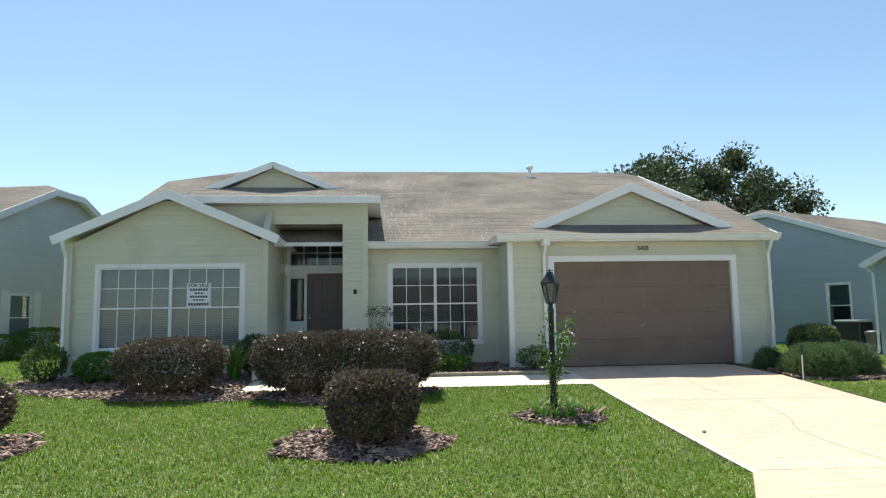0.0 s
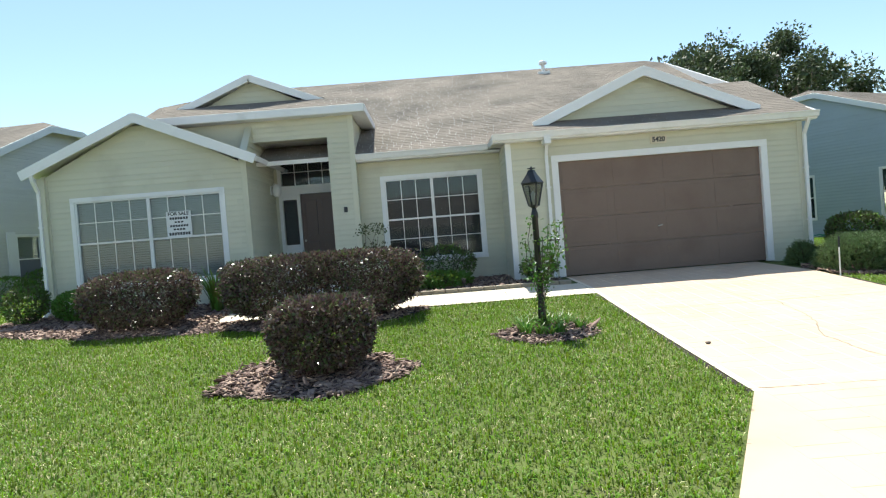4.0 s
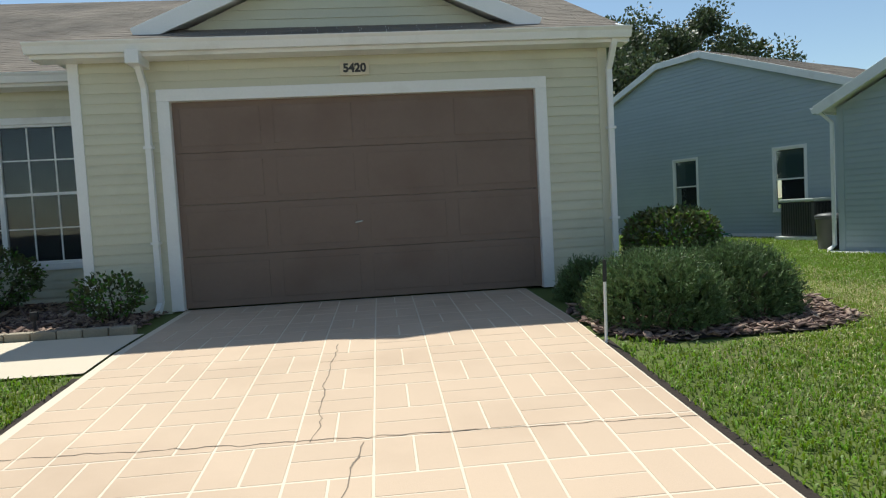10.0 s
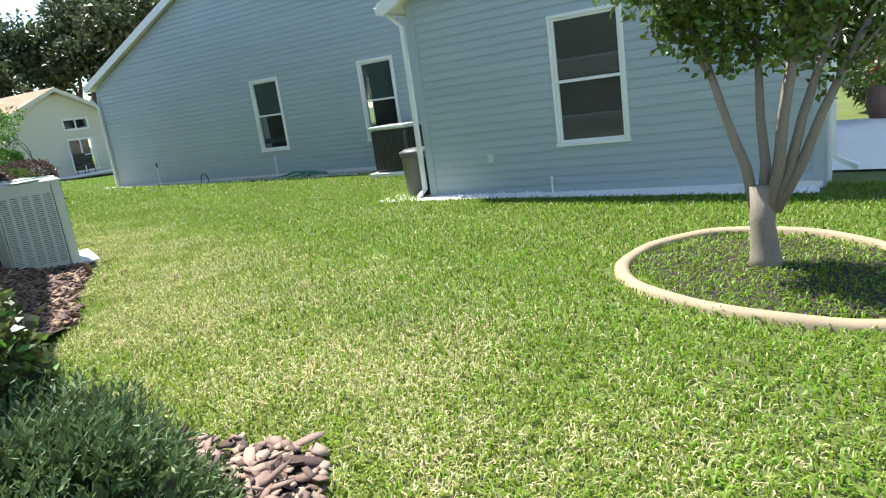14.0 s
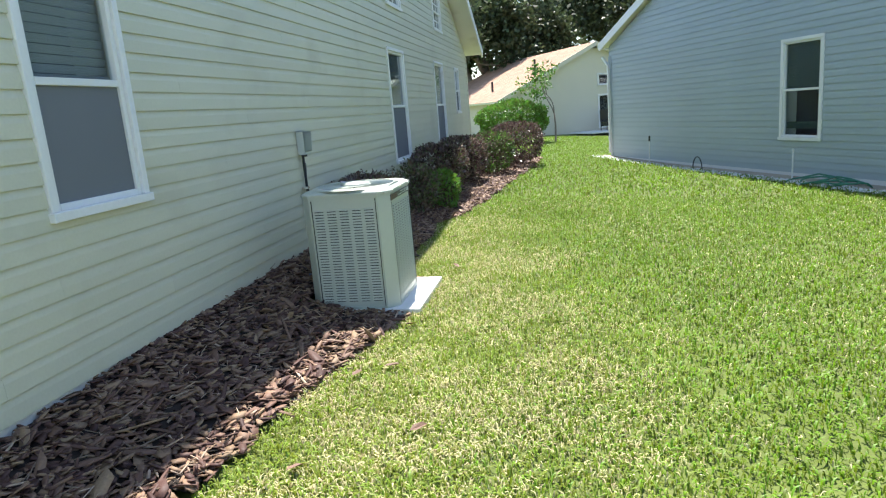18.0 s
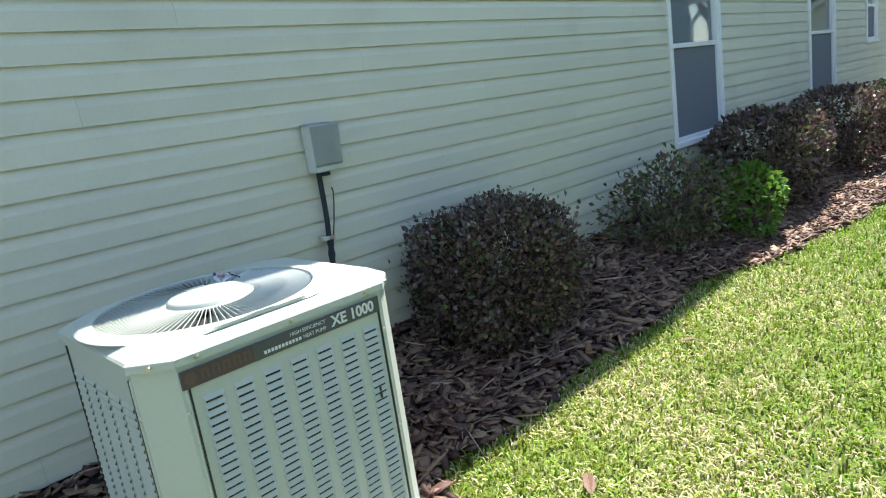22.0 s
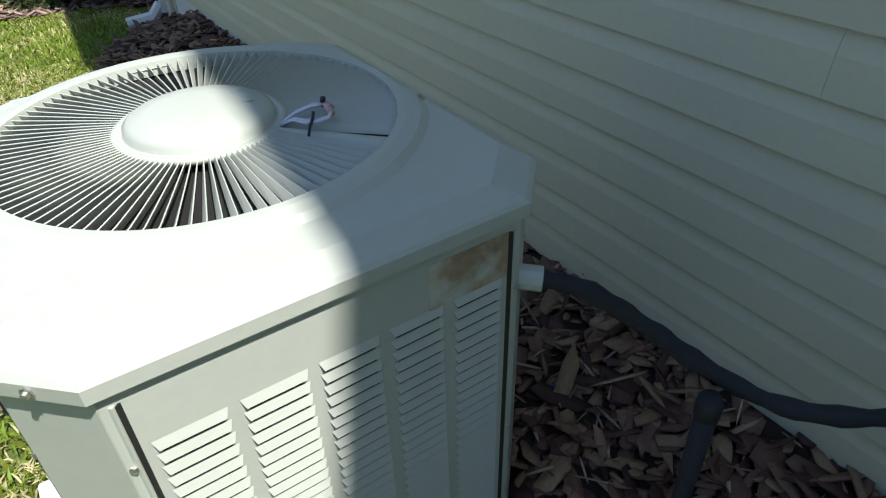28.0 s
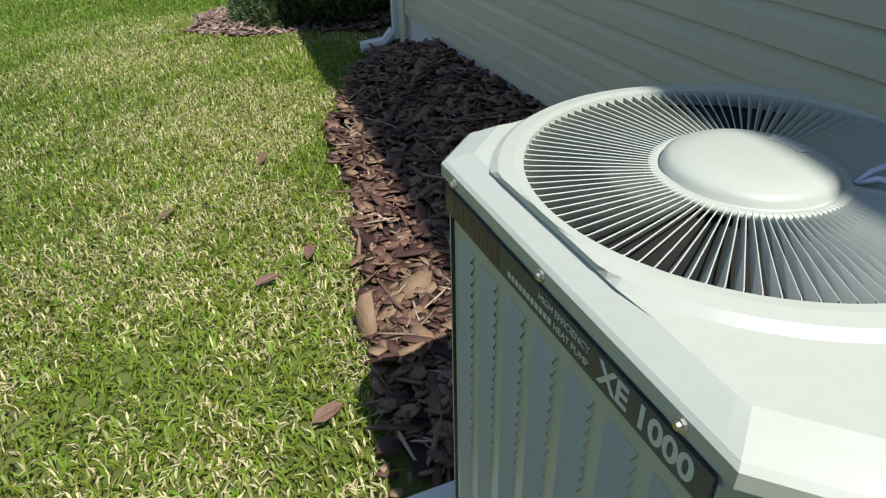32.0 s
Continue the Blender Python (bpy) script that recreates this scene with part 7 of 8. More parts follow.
# the neighbour's tree in its stone ring
rt = np.random.RandomState(77)
myrtle = thing("crape_myrtle", "multi-stemmed crape myrtle with glossy green crown", "tree", (TREE[0], TREE[1], gz(*TREE) - 0.03))
bm = bmesh.new()
add_tube(bm, [(0, 0, -0.05), (0.0, 0.0, 0.12), (0.01, 0.02, 0.38), (0.02, 0.02, 0.66)], [0.155, 0.108, 0.088, 0.105], 10)
tips = []
for k, (dx, dy) in enumerate(((-0.22, 0.36), (-0.10, -0.34), (0.10, 0.08), (0.22, -0.42), (0.46, -0.02), (0.34, -0.60))):
    st0 = Vector((0.02 + dx * 0.12, 0.02 + dy * 0.12, 0.46))
    mid = Vector((dx * 0.55, dy * 0.55, 1.15))
    end = Vector((dx * 0.95, dy * 0.95, 1.75))
    add_tube(bm, [st0, (st0 + mid) / 2 + Vector((0.02, -0.02, 0)), mid, end], [0.046, 0.040, 0.033, 0.024], 7)
    branching(bm, rt, end, Vector((dx, dy, 1.1)), 0.42, 0.022, 2, tips, 0.6, 5)
    branching(bm, rt, mid + (end - mid) * 0.6, Vector((dx * 1.5, dy * 1.5, 0.8)), 0.30, 0.018, 1, tips, 0.6, 5)
part("trunk", bm, BARK, myrtle, smooth=True)
T_ = np.array(tips)
T_ = np.concatenate([T_, T_ * np.array([0.7, 0.7, 0.88]), T_ * np.array([0.85, 0.85, 1.05])])
PP = np.repeat(T_, 12500 // len(T_), axis=0)
PP = PP + unit(rt, len(PP)) * (rt.uniform(0, 1, (len(PP), 1)) ** 0.6) * np.array([0.20, 0.20, 0.19])
quads("crown", leaf_quads(PP, unit(rt, len(PP)) + np.array([0, 0, 0.3]), 0.074, 0.044, rt), leafy("myrtle_leaf", (0.115, 0.165, 0.034), isl=0.45, hue=0.03, trans=0.3, rough=0.3), myrtle)
ring_v, ring_f = [], []
for k in range(64):
    a = 6.2832 * k / 64
    wob = 1 + 0.05 * math.sin(2 * a + 0.6) + 0.03 * math.sin(3 * a)
    for r, z in ((0.99, -0.05), (0.99, 0.045), (1.02, 0.062), (1.07, 0.060), (1.10, 0.035), (1.11, -0.05)):
        x, y = TREE[0] - 0.10 + r * wob * 1.0 * math.cos(a), TREE[1] - 0.12 + r * wob * 1.14 * math.sin(a)
        ring_v.append((x, y, gz(x, y) + z + 0.004 * math.sin(9 * a)))
    for q in range(5):
        m, nx = 6 * k, 6 * ((k + 1) % 64)
        ring_f.append((m + q, m + q + 1, nx + q + 1, nx + q))
tagged(raw("tree_ring", ring_v, ring_f, CURB, smooth=True), "tan poured concrete curb round the tree bed", "edging")

# ---- the pale grey house on the other side ----
lh = thing("house", "pale grey-blue house with shuttered window next to the front bed", "house", (-16.61, 2.81, 0), -9.73)
LE = 2.93   # eave height
LC0, LC1, LD = 5.82, 7.34, 13.16
wall(lh, "wall", (0, 0), (0, 1), (1, 0), [(0, -0.1), (LD, -0.1), (LD, 2.98), (LC1, 5.72), (LC0, 5.72), (0, 2.98)], [(4.24, 5.23, 0.64, 2.16)], GREYWALL, GREYWALL)
window(lh, "window", (0, 4.2), (0, 1), (1, 0), 1.07, 0.6, 2.2, (1,), None, trim=0.06, lower=SCREEN)
for y in (3.84, 5.29):
    part("shutter", box((0.02, y, 0.52), (0.055, y + 0.34, 2.26), 0.006), SIGNWHITE, lh)
LM, LZC, LZR = (LC0 + LC1) / 2, 5.81, 6.17
for ye, yc in ((-0.33, LC0), (LD + 0.33, LC1)):
    shingles(lh, [(0.3, ye, LE), (-11, ye, LE), (-11, LM, LZR), (-0.6, LM, LZR), (0.3, yc, LZC)], tab=0.4, rise=0.2)
    beam(lh, "rake_board", (0.31, ye, LE - 0.08), (0.31, yc, LZC - 0.08), 0.04, 0.22, TRIM)
shingles(lh, [(0.3, LC0, LZC), (0.3, LC1, LZC), (-0.6, LM, LZR)])
beam(lh, "rake_board", (0.31, LC0, LZC - 0.08), (0.31, LC1, LZC - 0.08), 0.04, 0.22, TRIM)
# front with a low clipped gable over the shuttered window
wall(lh, "wall", (-11, 0), (1, 0), (0, -1), [(0, -0.1), (11, -0.1), (11, 2.75), (9.1, 3.45), (7.4, 3.45), (5.5, 2.75), (0, 2.75)], [(8.05, 9.35, 0.4, 2.35)], GREYWALL, GREYWALL)
window(lh, "window", (-2.98, 0), (1, 0), (0, -1), 1.36, 0.36, 2.40, (1,), None, trim=0.06)
for x in (-3.38, -1.58):
    part("shutter", box((x, -0.055, 0.28), (x + 0.38, -0.02, 2.46), 0.006), SIGNWHITE, lh)
shingles(lh, [(0.25, -0.36, 2.84), (0.25, -0.05, 2.98), (-1.9, 1.15, 3.58), (-1.9, -0.36, 3.58)])
shingles(lh, [(-1.9, -0.36, 3.58), (-1.9, 1.15, 3.60), (-3.6, 1.15, 3.60), (-3.6, -0.36, 3.58)])
shingles(lh, [(-3.6, -0.36, 3.58), (-3.6, 1.15, 3.58), (-5.7, -0.05, 2.98), (-5.7, -0.36, 2.84)])
for a, b in (((0.25, 2.76), (-1.9, 3.50)), ((-1.9, 3.50), (-3.6, 3.50)), ((-3.6, 3.50), (-5.7, 2.76))):
    beam(lh, "rake_board", (a[0], -0.37, a[1]), (b[0], -0.37, b[1]), 0.04, 0.20, TRIM)
part("downspout", add_tube(bmesh.new(), [(0.20, -0.25, 2.80), (0.08, -0.08, 2.45), (0.08, -0.08, 0.1)], 0.05, 4), TRIM, lh)
meter = part("meter_box", box((0.02, 1.12, 1.32), (0.18, 1.60, 2.0), 0.02), GREYWALL, lh, "grey meter box with round meter")
part("meter_base", box((0.02, 0.62, 1.12), (0.15, 1.10, 1.62), 0.015), GREYWALL, meter)
part("meter", add_lathe(bmesh.new(), [(0.10, 0), (0.10, 0.10), (0.06, 0.12)], 14), BOXGREY, meter).matrix_basis = pose(0.15, 0.9, 1.42, 0, 90, 0)
part("conduit", tube([(0.06, 0.80, -0.1), (0.06, 0.80, 1.12)], 0.04, 8), GREYWALL, meter)
part("cable", tube([(0.08, 1.15, 1.32), (0.10, 1.30, 1.12), (0.10, 1.55, 1.0), (0.08, 1.66, 1.15), (0.06, 1.66, 1.4)], 0.025, 6), BLACKPLASTIC, meter)
GL1 = ((GREENLEAF, 0.75), (OLIVELEAF, 0.25))
def lpos(a, b):
    """Plan position from the grey house's own axes."""
    return -16.61 + a * 0.986 + b * 0.169, 2.81 - a * 0.169 + b * 0.986


for a, b, sx, sy, sz, sd in ((0.35, -0.75, 1.15, 1.2, 1.05, 71), (0.75, 2.4, 0.95, 2.6, 0.82, 72), (0.75, 4.9, 0.95, 2.0, 0.95, 73)):
    bush("clipped bright green shrub beside the grey house", lpos(a, b), (sx, sy, sz), 4500, (0.06, 0.036), GL1, sd, power=4.0, rz=-9.7)
bush("low grey-green leafy plant beside the grey house", lpos(1.9, 4.4), (0.9, 0.8, 0.5), 900, (0.12, 0.03), ((OLIVELEAF, 0.5), (GREENLEAF, 0.5)), 74, power=2.2, rough=0.2)
bush("low dark green hedge at the grey house", lpos(-2.6, -0.8), (2.4, 0.9, 0.6), 2500, (0.07, 0.04), ((OLIVELEAF, 1.0),), 75, power=3.4, name="hedge", category="hedge", rz=-9.7)
reel = thing("hose_reel", "brown garden hose heaped by the grey house", "hose", (*lpos(0.75, 0.35), gz(*lpos(0.75, 0.35))), -10)
part("coil", tube([(0.10 * math.sin(k * 0.7), 0.28 * math.cos(k * 0.55), 0.12 + 0.10 * math.sin(k * 0.55) + 0.012 * k) for k in range(40)], 0.022, 6), BARREL, reel, smooth=True)

# ---- distance ----
tan_house = thing("house", "cream house with tan shingle roof beyond the back lawn", "house", (9.3, 33.2, -0.22), 28)
wall(tan_house, "wall", (-5, 0), (1, 0), (0, -1), [(0, -0.1), (10, -0.1), (10, 2.1), (5.5, 4.15), (4.5, 4.15), (0, 2.1)], [(5.2, 6.6, 0.25, 1.95), (5.2, 6.6, 2.35, 2.95)], STUCCO, STUCCO, laps=False)
wall(tan_house, "wall", (-5, 9), (0, -1), (-1, 0), [(0, -0.1), (9, -0.1), (9, 2.1), (0, 2.1)], [], STUCCO, STUCCO, laps=False)
window(tan_house, "window", (0.2, 0), (1, 0), (0, -1), 1.4, 0.25, 1.95, (1, 1), None, trim=0.06, back=None)
window(tan_house, "window", (0.2, 0), (1, 0), (0, -1), 1.4, 2.35, 2.95, (1, 1), None, trim=0.06, back=None, mid=0.98)
shingles(tan_house, [(-5.4, -0.35, 1.98), (-5.4, 12, 1.98), (0, 12, 4.45), (0, -0.35, 4.45)], TANSHINGLE, 0.4, 0.2)
shingles(tan_house, [(5.4, -0.35, 1.98), (5.4, 12, 1.98), (0, 12, 4.45), (0, -0.35, 4.45)], TANSHINGLE, 0.4, 0.2)
beam(tan_house, "rake_board", (-5.4, -0.37, 1.90), (0, -0.37, 4.37), 0.04, 0.18, STUCCO)
beam(tan_house, "rake_board", (5.4, -0.37, 1.90), (0, -0.37, 4.37), 0.04, 0.18, STUCCO)
for x, y in ((-4.2, 3.0), (-2.2, 2.0)):
    part("roof_pipe", tube([(x, y, 4.3 + x * 0.457), (x, y, 4.95 + x * 0.457)], 0.06, 8), BLACKPLASTIC, tan_house)
patio = thing("patio_chair", "dark metal patio chair by the tan-roofed house", "chair", (9.9, 32.2, -0.02), 28)
part("seat", box((-0.3, -0.3, 0.40), (0.3, 0.3, 0.46), 0.02), BLACKMETAL, patio)
part("backrest", box((-0.3, 0.26, 0.46), (0.3, 0.32, 1.0), 0.02), BLACKMETAL, patio)
for x in (-0.27, 0.27):
    for y in (-0.27, 0.27):
        part("leg", tube([(x, y, 0), (x, y, 0.42)], 0.02, 6), BLACKMETAL, patio)
part("slab", box((-1.6, -1.2, -0.05), (1.6, 1.0, 0.0)), WHITECON, patio)

OAK = "large dark green oak behind the houses"
FIVE = ((0.7, 0.2, 0.8), (-0.7, 0.1, 0.9), (0.1, -0.7, 0.9), (0.0, 0.6, 1.0), (0.2, 0.1, 1.3))
tree(OAK, (29.9, 54.6), 6.6, 5.2, 0.50, 3, 1.9, 34000, (0.40, 0.26), OAKLEAF, 101, starts=((0.7, 0.2, 0.7), (-0.7, 0.1, 0.8), (0.1, -0.6, 0.9), (0.0, 0.5, 1.0), (1.1, -0.3, 0.55), (-1.1, -0.2, 0.6)), spread=0.5, name="oak_tree")
tree(OAK, (19.5, 44), 4.2, 3.9, 0.40, 3, 1.8, 32000, (0.36, 0.24), OAKLEAF, 102, starts=FIVE, spread=0.55, name="oak_tree")
for k, (x, y) in enumerate(((54, 17.5), (57, 11), (58, 4), (50, 21))):
    tree("dark green tree beyond the far lawn", (x, y), 3.2, 3.4, 0.35, 3, 2.0, 8000, (0.55, 0.36), OAKLEAF, 120 + k, starts=FIVE, spread=0.6)
tree(OAK, (2.6, 44), 1.8, 2.7, 0.40, 3, 1.5, 36000, (0.32, 0.2), OAKLEAF, 103, starts=FIVE, spread=0.5, name="oak_tree")
tree(OAK, (13.6, 52), 3.0, 3.6, 0.40, 3, 1.7, 30000, (0.36, 0.24), OAKLEAF, 105, starts=FIVE, spread=0.5, name="oak_tree")
tree(OAK, (44, 52), 2.6, 3.0, 0.35, 3, 1.5, 10000, (0.40, 0.26), OAKLEAF, 106, starts=FIVE, spread=0.6, name="oak_tree")
tree(OAK, (54, 30), 3.0, 3.6, 0.35, 3, 1.7, 10000, (0.42, 0.28), OAKLEAF, 107, starts=FIVE, spread=0.6, name="oak_tree")


def palm(at, height, seed):
    rng = np.random.RandomState(seed)
    t = thing("palm_tree", "tall palm with drooping feathery fronds", "palm", (at[0], at[1], gz(*at)))
    bm = bmesh.new()
    add_tube(bm, [(0, 0, -0.1), (0.05, 0, height * 0.5), (0.0, 0.1, height)], [0.34, 0.27, 0.30], 10)
    part("trunk", bm, BARK, t, smooth=True)
    V = []
    for k in range(46):
        a, el = rng.uniform(0, 6.283), rng.uniform(-0.7, 1.2)
        L = rng.uniform(2.2, 3.2)
        d = np.array([math.cos(a) * math.cos(el), math.sin(a) * math.cos(el), math.sin(el)])
        p = np.array([0, 0.1, height])
        sidev = np.array([-math.sin(a), math.cos(a), 0])
        for i in range(14):
            f = i / 13
            p = p + d * L / 14
            d = d + np.array([0, 0, -0.11])
            d /= np.linalg.norm(d)
            w = 0.55 * math.sin(math.pi * min(1, 0.15 + f * 0.85)) + 0.05
            for s in (-1, 1):
                tip = p + sidev * s * w + d * w * 0.5 + np.array([0, 0, -0.18 * w])
                V.append([p, p + d * 0.06, tip + d * 0.02, tip])
    quads("frond_crown", V, PALMLEAF, t)
    return t


palm((30.4, 4.5), 4.4, 201), palm((38.5, 7.5), 6.0, 202), palm((40.5, 3.6), 4.8, 203), palm((34.5, 11.5), 5.6, 204)
bush("wide dark green rounded shrub across the street", (24.3, 1.30), (2.9, 2.2, 1.15), 6000, (0.16, 0.09), ((OLIVELEAF, 1.0),), 211, power=2.6)
bush("dense green tree-like shrub across the lawn", (34.4, 2.0), (2.4, 2.2, 2.7), 6000, (0.2, 0.12), ((OLIVELEAF, 0.6), (GREENLEAF, 0.4)), 212, power=2.4)
bush("spiky green shrub beside the barrel planter", (20.9, 1.75), (1.2, 1.2, 1.6), 2500, (0.22, 0.03), ((PALMLEAF, 1.0),), 213, power=2.2)
far = thing("house", "white house far across the lawn", "house", (47.5, 4.5, -0.3), -82)
wall(far, "wall", (-9, 0), (1, 0), (0, -1), [(0, -0.2), (18, -0.2), (18, 2.7), (0, 2.7)], [], GREYWALL, GREYWALL, laps=False)
shingles(far, [(-9.5, -0.6, 2.6), (9.5, -0.6, 2.6), (7, 5, 4.9), (-7, 5, 4.9)], TRIM, 0.9, 0.5)
across = thing("house", "pale house across the street behind the camera", "house", (0, -26, -0.75), 180)
wall(across, "wall", (-9, 0), (1, 0), (0, -1), [(0, -0.1), (18, -0.1), (18, 2.7), (0, 2.7)], [], STUCCO, STUCCO, laps=False)
shingles(across, [(-9.5, -0.6, 2.6), (9.5, -0.6, 2.6), (8, 5, 4.9), (-8, 5, 4.9)], None, 0.9, 0.5)
lotw = drape("neighbour_street", [(22, -3.5), (60, -1.0), (60, 1.2), (24, -1.5)], 0.03, WHITECON, 2.0, label="pale street beyond the neighbour's lawn", category="road")


# ---- lawn ----
def lawn_mask(x, y):
    x, y = np.asarray(x), np.asarray(y)
    ok = (y > -10.45) & (x > -19) & (x < 26) & (y < 30)
    ok &= ~((x > -0.055) & (x < DW + 0.06) & (y < 0.3) & (y > -8.1))
    f = np.clip((-8.05 - y) / 2.47, 0, 1)
    ok &= ~((x > -1.37 * f - 0.02) & (x < DW + 1.42 * f + 0.02) & (y <= -8.0))
    ok &= ~((x > -6.7) & (x < 0.05) & (y > -2.66) & (y < -1.2))
    ok &= ~((x > -11.05) & (x < SX) & (y > -1.2) & (y < 18.1))
    ok &= ~((x > -4.4) & (x < 0.0) & (y > -1.3) & (y < 1.5))
    for fn in (in_side, in_front, in_ring, in_far, in_lamp, in_jun):
        ok &= ~fn(x, y)
    ok &= ~neighbour_mask(x, y)
    ok &= ~((x > 5.71) & (x < 6.62) & (y > 3.67) & (y < 4.67))
    return ok


def blades(name, label, bounds, density, seed, mask, length, width, material, dry=False, kind="stuff"):
    """Broad short grass blades, two bent quads each."""
    rng = np.random.RandomState(seed)
    x0, x1, y0, y1 = bounds
    n = int((x1 - x0) * (y1 - y0) * density)
    X, Y = rng.uniform(x0, x1, n), rng.uniform(y0, y1, n)
    k = mask(X, Y)
    P3 = np.stack([X, Y, np.zeros(n)], 1)
    patch = bumps(P3, 3, 1.1) * 0.6 + bumps(P3, 8, 3.5) * 0.5
    if dry:
        k &= (patch + rng.normal(0, 0.25, n)) > 0.0
    X, Y = X[k], Y[k]
    n = len(X)
    Z = ground_z(X, Y)
    a = rng.uniform(0, 6.283, n)
    L = length * rng.uniform(0.55, 1.25, n)
    lean = rng.uniform(0.25, 1.0, n)
    W = width * rng.uniform(0.7, 1.3, n)
    d = np.stack([np.cos(a), np.sin(a), np.zeros(n)], 1)
    s = np.stack([-np.sin(a), np.cos(a), np.zeros(n)], 1)
    B = np.stack([X, Y, Z], 1)
    up = np.array([0, 0, 1.0])
    hm = np.sqrt(1 - (lean * 0.6) ** 2)
    M = B + d * (L * lean * 0.32)[:, None] + up * (L * 0.55 * hm)[:, None]
    T = B + d * (L * lean * 0.95)[:, None] + up * (L * (0.9 - 0.55 * lean))[:, None]
    h = (W / 2)[:, None]
    V = np.stack([B - s * h * 0.6, B + s * h * 0.6, M + s * h, M - s * h, M - s * h, M + s * h, T + s * h * 0.12, T - s * h * 0.12], 1)
    me = bpy.data.meshes.new(name)
    V = np.concatenate([V[:, :4], V[:, 6:8]], 1).astype(np.float32)
    idx = np.array([0, 1, 2, 3, 3, 2, 4, 5], dtype=np.int32)[None] + (np.arange(n, dtype=np.int32) * 6)[:, None]
    me.vertices.add(n * 6), me.loops.add(n * 8), me.polygons.add(n * 2)
    me.vertices.foreach_set("co", V.reshape(-1))
    me.loops.foreach_set("vertex_index", idx.reshape(-1))
    me.polygons.foreach_set("loop_start", np.arange(0, n * 8, 4, dtype=np.int32))
    me.polygons.foreach_set("loop_total", np.full(n * 2, 4, dtype=np.int32))
    me.update(calc_edges=True)
    return tagged(link(name, me, material), label, "grass", "", kind)


def dry_share(x, y):
    """How far the lawn has dried out: most beside the house, fading unevenly to the lush part."""
    P3 = np.stack([x, y, np.zeros(len(x))], 1)
    edge = 7.45 + 0.7 * bumps(P3, 21, 0.9)
    return np.clip((edge - x) / 2.0 + 0.5, 0, 1) * np.clip((y + 3.8) / 1.6, 0, 1) * np.clip((9.5 - y) / 4.0, 0, 1)


def dry_part(x, y):
    return lawn_mask(x, y) & (np.random.RandomState(31).uniform(size=len(x)) < dry_share(x, y))


def lush_part(x, y):
    return lawn_mask(x, y) & (np.random.RandomState(32).uniform(size=len(x)) > dry_share(x, y))


GRASS = "bright green broad-bladed lawn grass"
DRY = "straw-coloured dry grass blades in the lawn"
blades("grass", GRASS, (-14, 0.5, -10.5, 0.5), 1400, 1, lawn_mask, 0.075, 0.011, LUSH)
blades("grass", GRASS, (4.0, 14, -10.5, 9.5), 1700, 2, lush_part, 0.072, 0.0095, LUSH)
blades("grass", GRASS, (5.3, 9.6, -3.9, 9.5), 3600, 3, dry_part, 0.060, 0.0075, BLADE)
blades("dry_grass", DRY, (5.3, 9.6, -3.9, 9.5), 5400, 4, dry_part, 0.052, 0.0065, STRAW, dry=True)
blades("dry_grass", DRY, (4.0, 13, -9, 9.5), 240, 5, lush_part, 0.060, 0.008, STRAW, dry=True)
blades("dry_grass", DRY, (-14, 0.5, -10.5, 0.5), 330, 8, lawn_mask, 0.060, 0.008, STRAW, dry=True)
blades("grass", GRASS, (4.2, 16, 9.5, 30), 480, 6, lawn_mask, 0.09, 0.016, LUSH)
blades("grass", GRASS, (14, 34, -10.4, 9), 150, 7, lawn_mask, 0.10, 0.022, LUSH)
blades("grass", GRASS, (-19, -10.5, -10.4, 8), 260, 9, lawn_mask, 0.10, 0.018, LUSH)
rngl = random.Random(3)
leafm = bpy.data.meshes.new("dry_leaf")
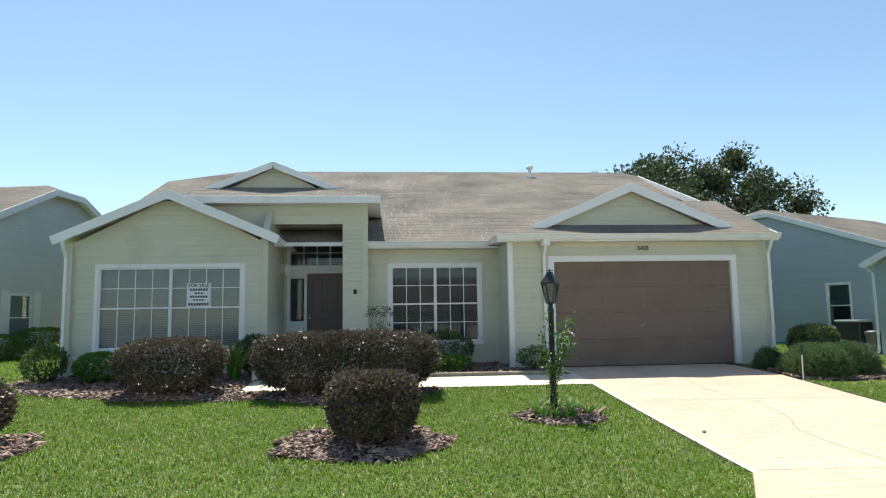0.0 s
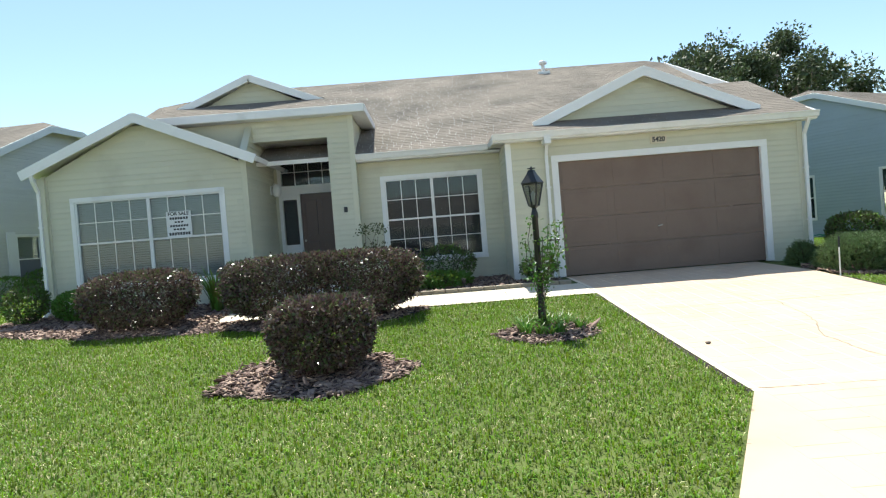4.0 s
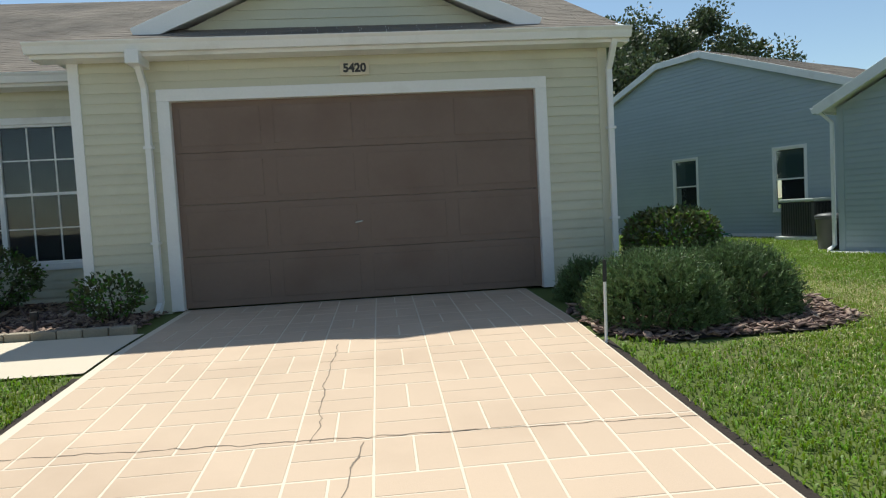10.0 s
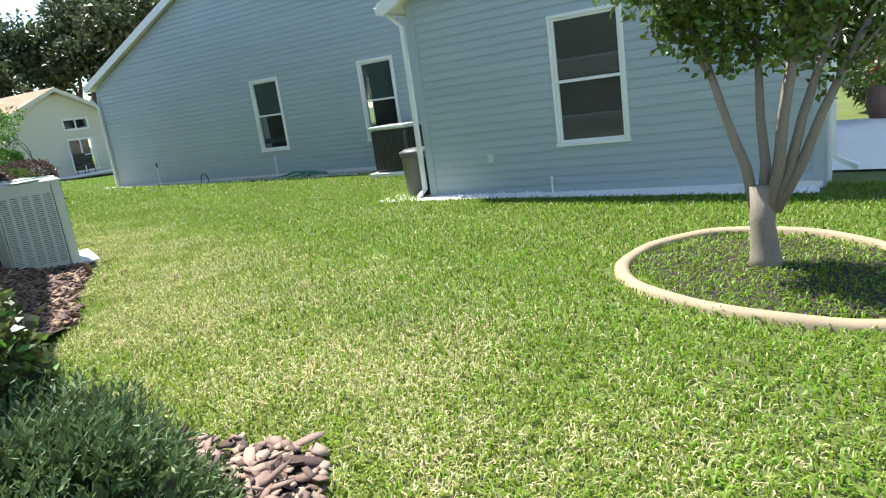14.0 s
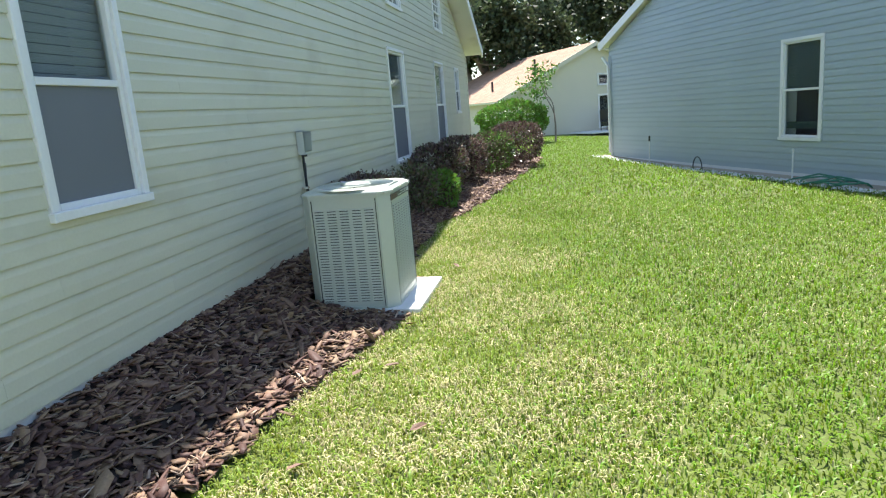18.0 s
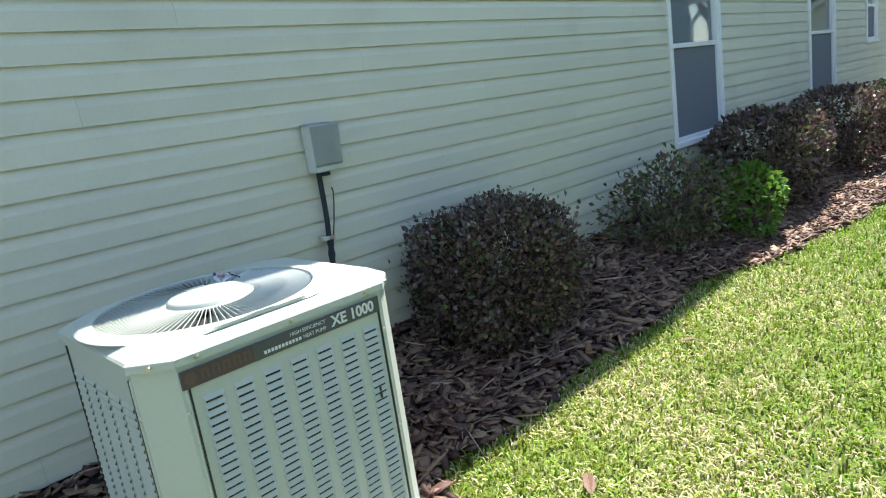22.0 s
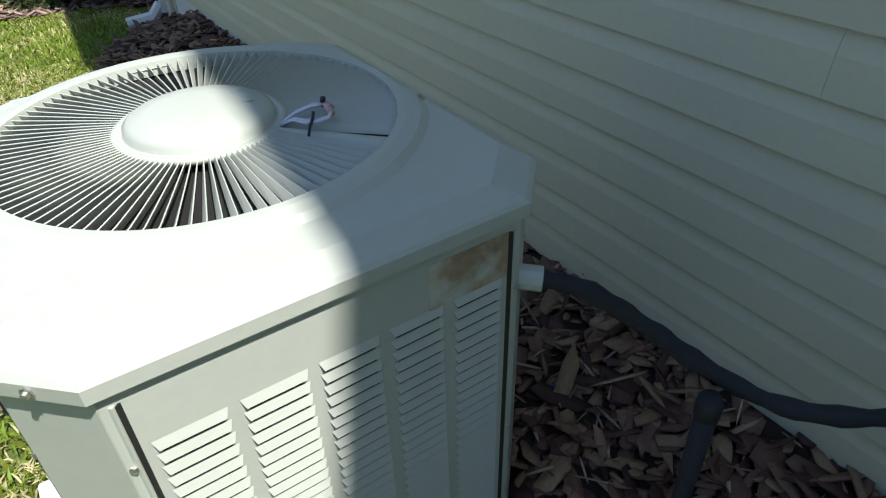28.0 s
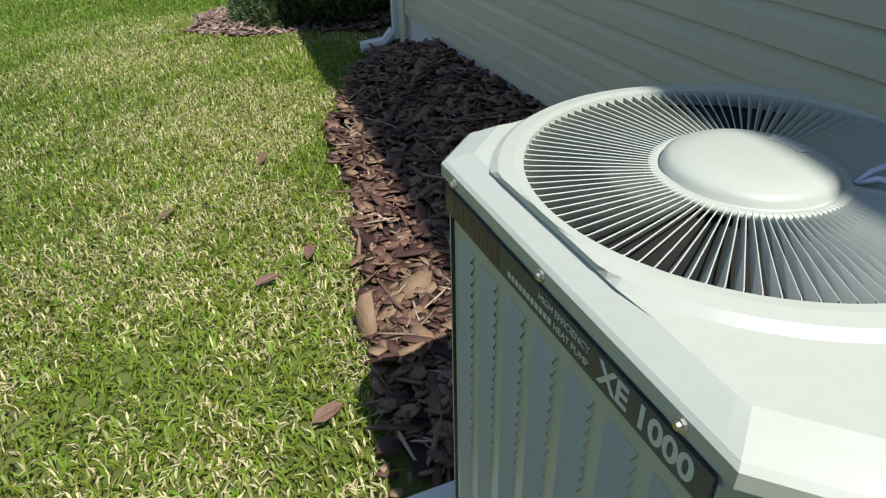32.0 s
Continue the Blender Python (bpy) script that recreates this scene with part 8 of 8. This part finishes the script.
leafm.from_pydata([(-0.05, 0, 0.004), (-0.02, 0.022, 0.012), (0.03, 0.018, 0.014), (0.055, 0, 0.003), (0.03, -0.018, 0.014), (-0.02, -0.022, 0.010)], [], [(0, 1, 2, 3), (0, 3, 4, 5)])
leafm.materials.append(CHIP)
for x, y, a in ((6.66, 2.62, 20), (6.48, 2.50, 70), (6.68, 5.0, 130), (6.5, 1.5, 60), (6.44, 6.30, 10), (6.62, 3.35, 200), (6.98, 1.9, 45)):
    lf = link("dry_leaf", leafm)
    lf.matrix_basis = pose(x, y, gz(x, y) + 0.045, rngl.uniform(-15, 15), rngl.uniform(-15, 15), a)
    tagged(lf, "brown fallen dry leaf on the grass", "leaf", "fallen leaves on the lawn")

# ---- small things by the drive ----
rock = bmesh.new()
bmesh.ops.create_icosphere(rock, subdivisions=2, radius=0.027)
for v in rock.verts:
    v.co = Vector((v.co.x * 1.25, v.co.y * 0.9, v.co.z * 0.6)) * (1 + 0.12 * math.sin(v.co.x * 90 + v.co.y * 60))
rock_ob = tagged(part("stone", rock, BARK, None, smooth=True), "small dark stone lying on the driveway", "stone")
rock_ob.location = (0.31, -6.36, gz(0.31, -6.36) + 0.03)
cover = thing("valve_cover", "round weathered concrete valve cover beside the driveway", "cover", (4.24, -7.06, gz(4.24, -7.06)))
part("rim", add_lathe(bmesh.new(), [(0.062, 0.0), (0.090, 0.0), (0.090, 0.030), (0.062, 0.034)], 20), GUTTER, cover)
part("lid", add_lathe(bmesh.new(), [(0.061, 0.0), (0.061, 0.022), (0.03, 0.025)], 20), GUTTER, cover)
slab = thing("lawn_marker", "curved white concrete marker sunk in the lawn", "marker", (6.05, -6.55, gz(6.05, -6.55)), 20)
part("slab", tube([(-0.24, -0.02, 0.03), (-0.08, 0.03, 0.045), (0.10, 0.03, 0.045), (0.26, -0.03, 0.03)], 0.022, 8), WHITECON, slab, smooth=True)
corner = thing("corner_marker", "small white marker at the corner of the lawn", "marker", (-1.50, -10.40, gz(-1.5, -10.4)))
part("cap", add_lathe(bmesh.new(), [(0.030, -0.03), (0.034, 0.025), (0.028, 0.045), (0.012, 0.052)], 14), SIGNWHITE, corner, smooth=True)
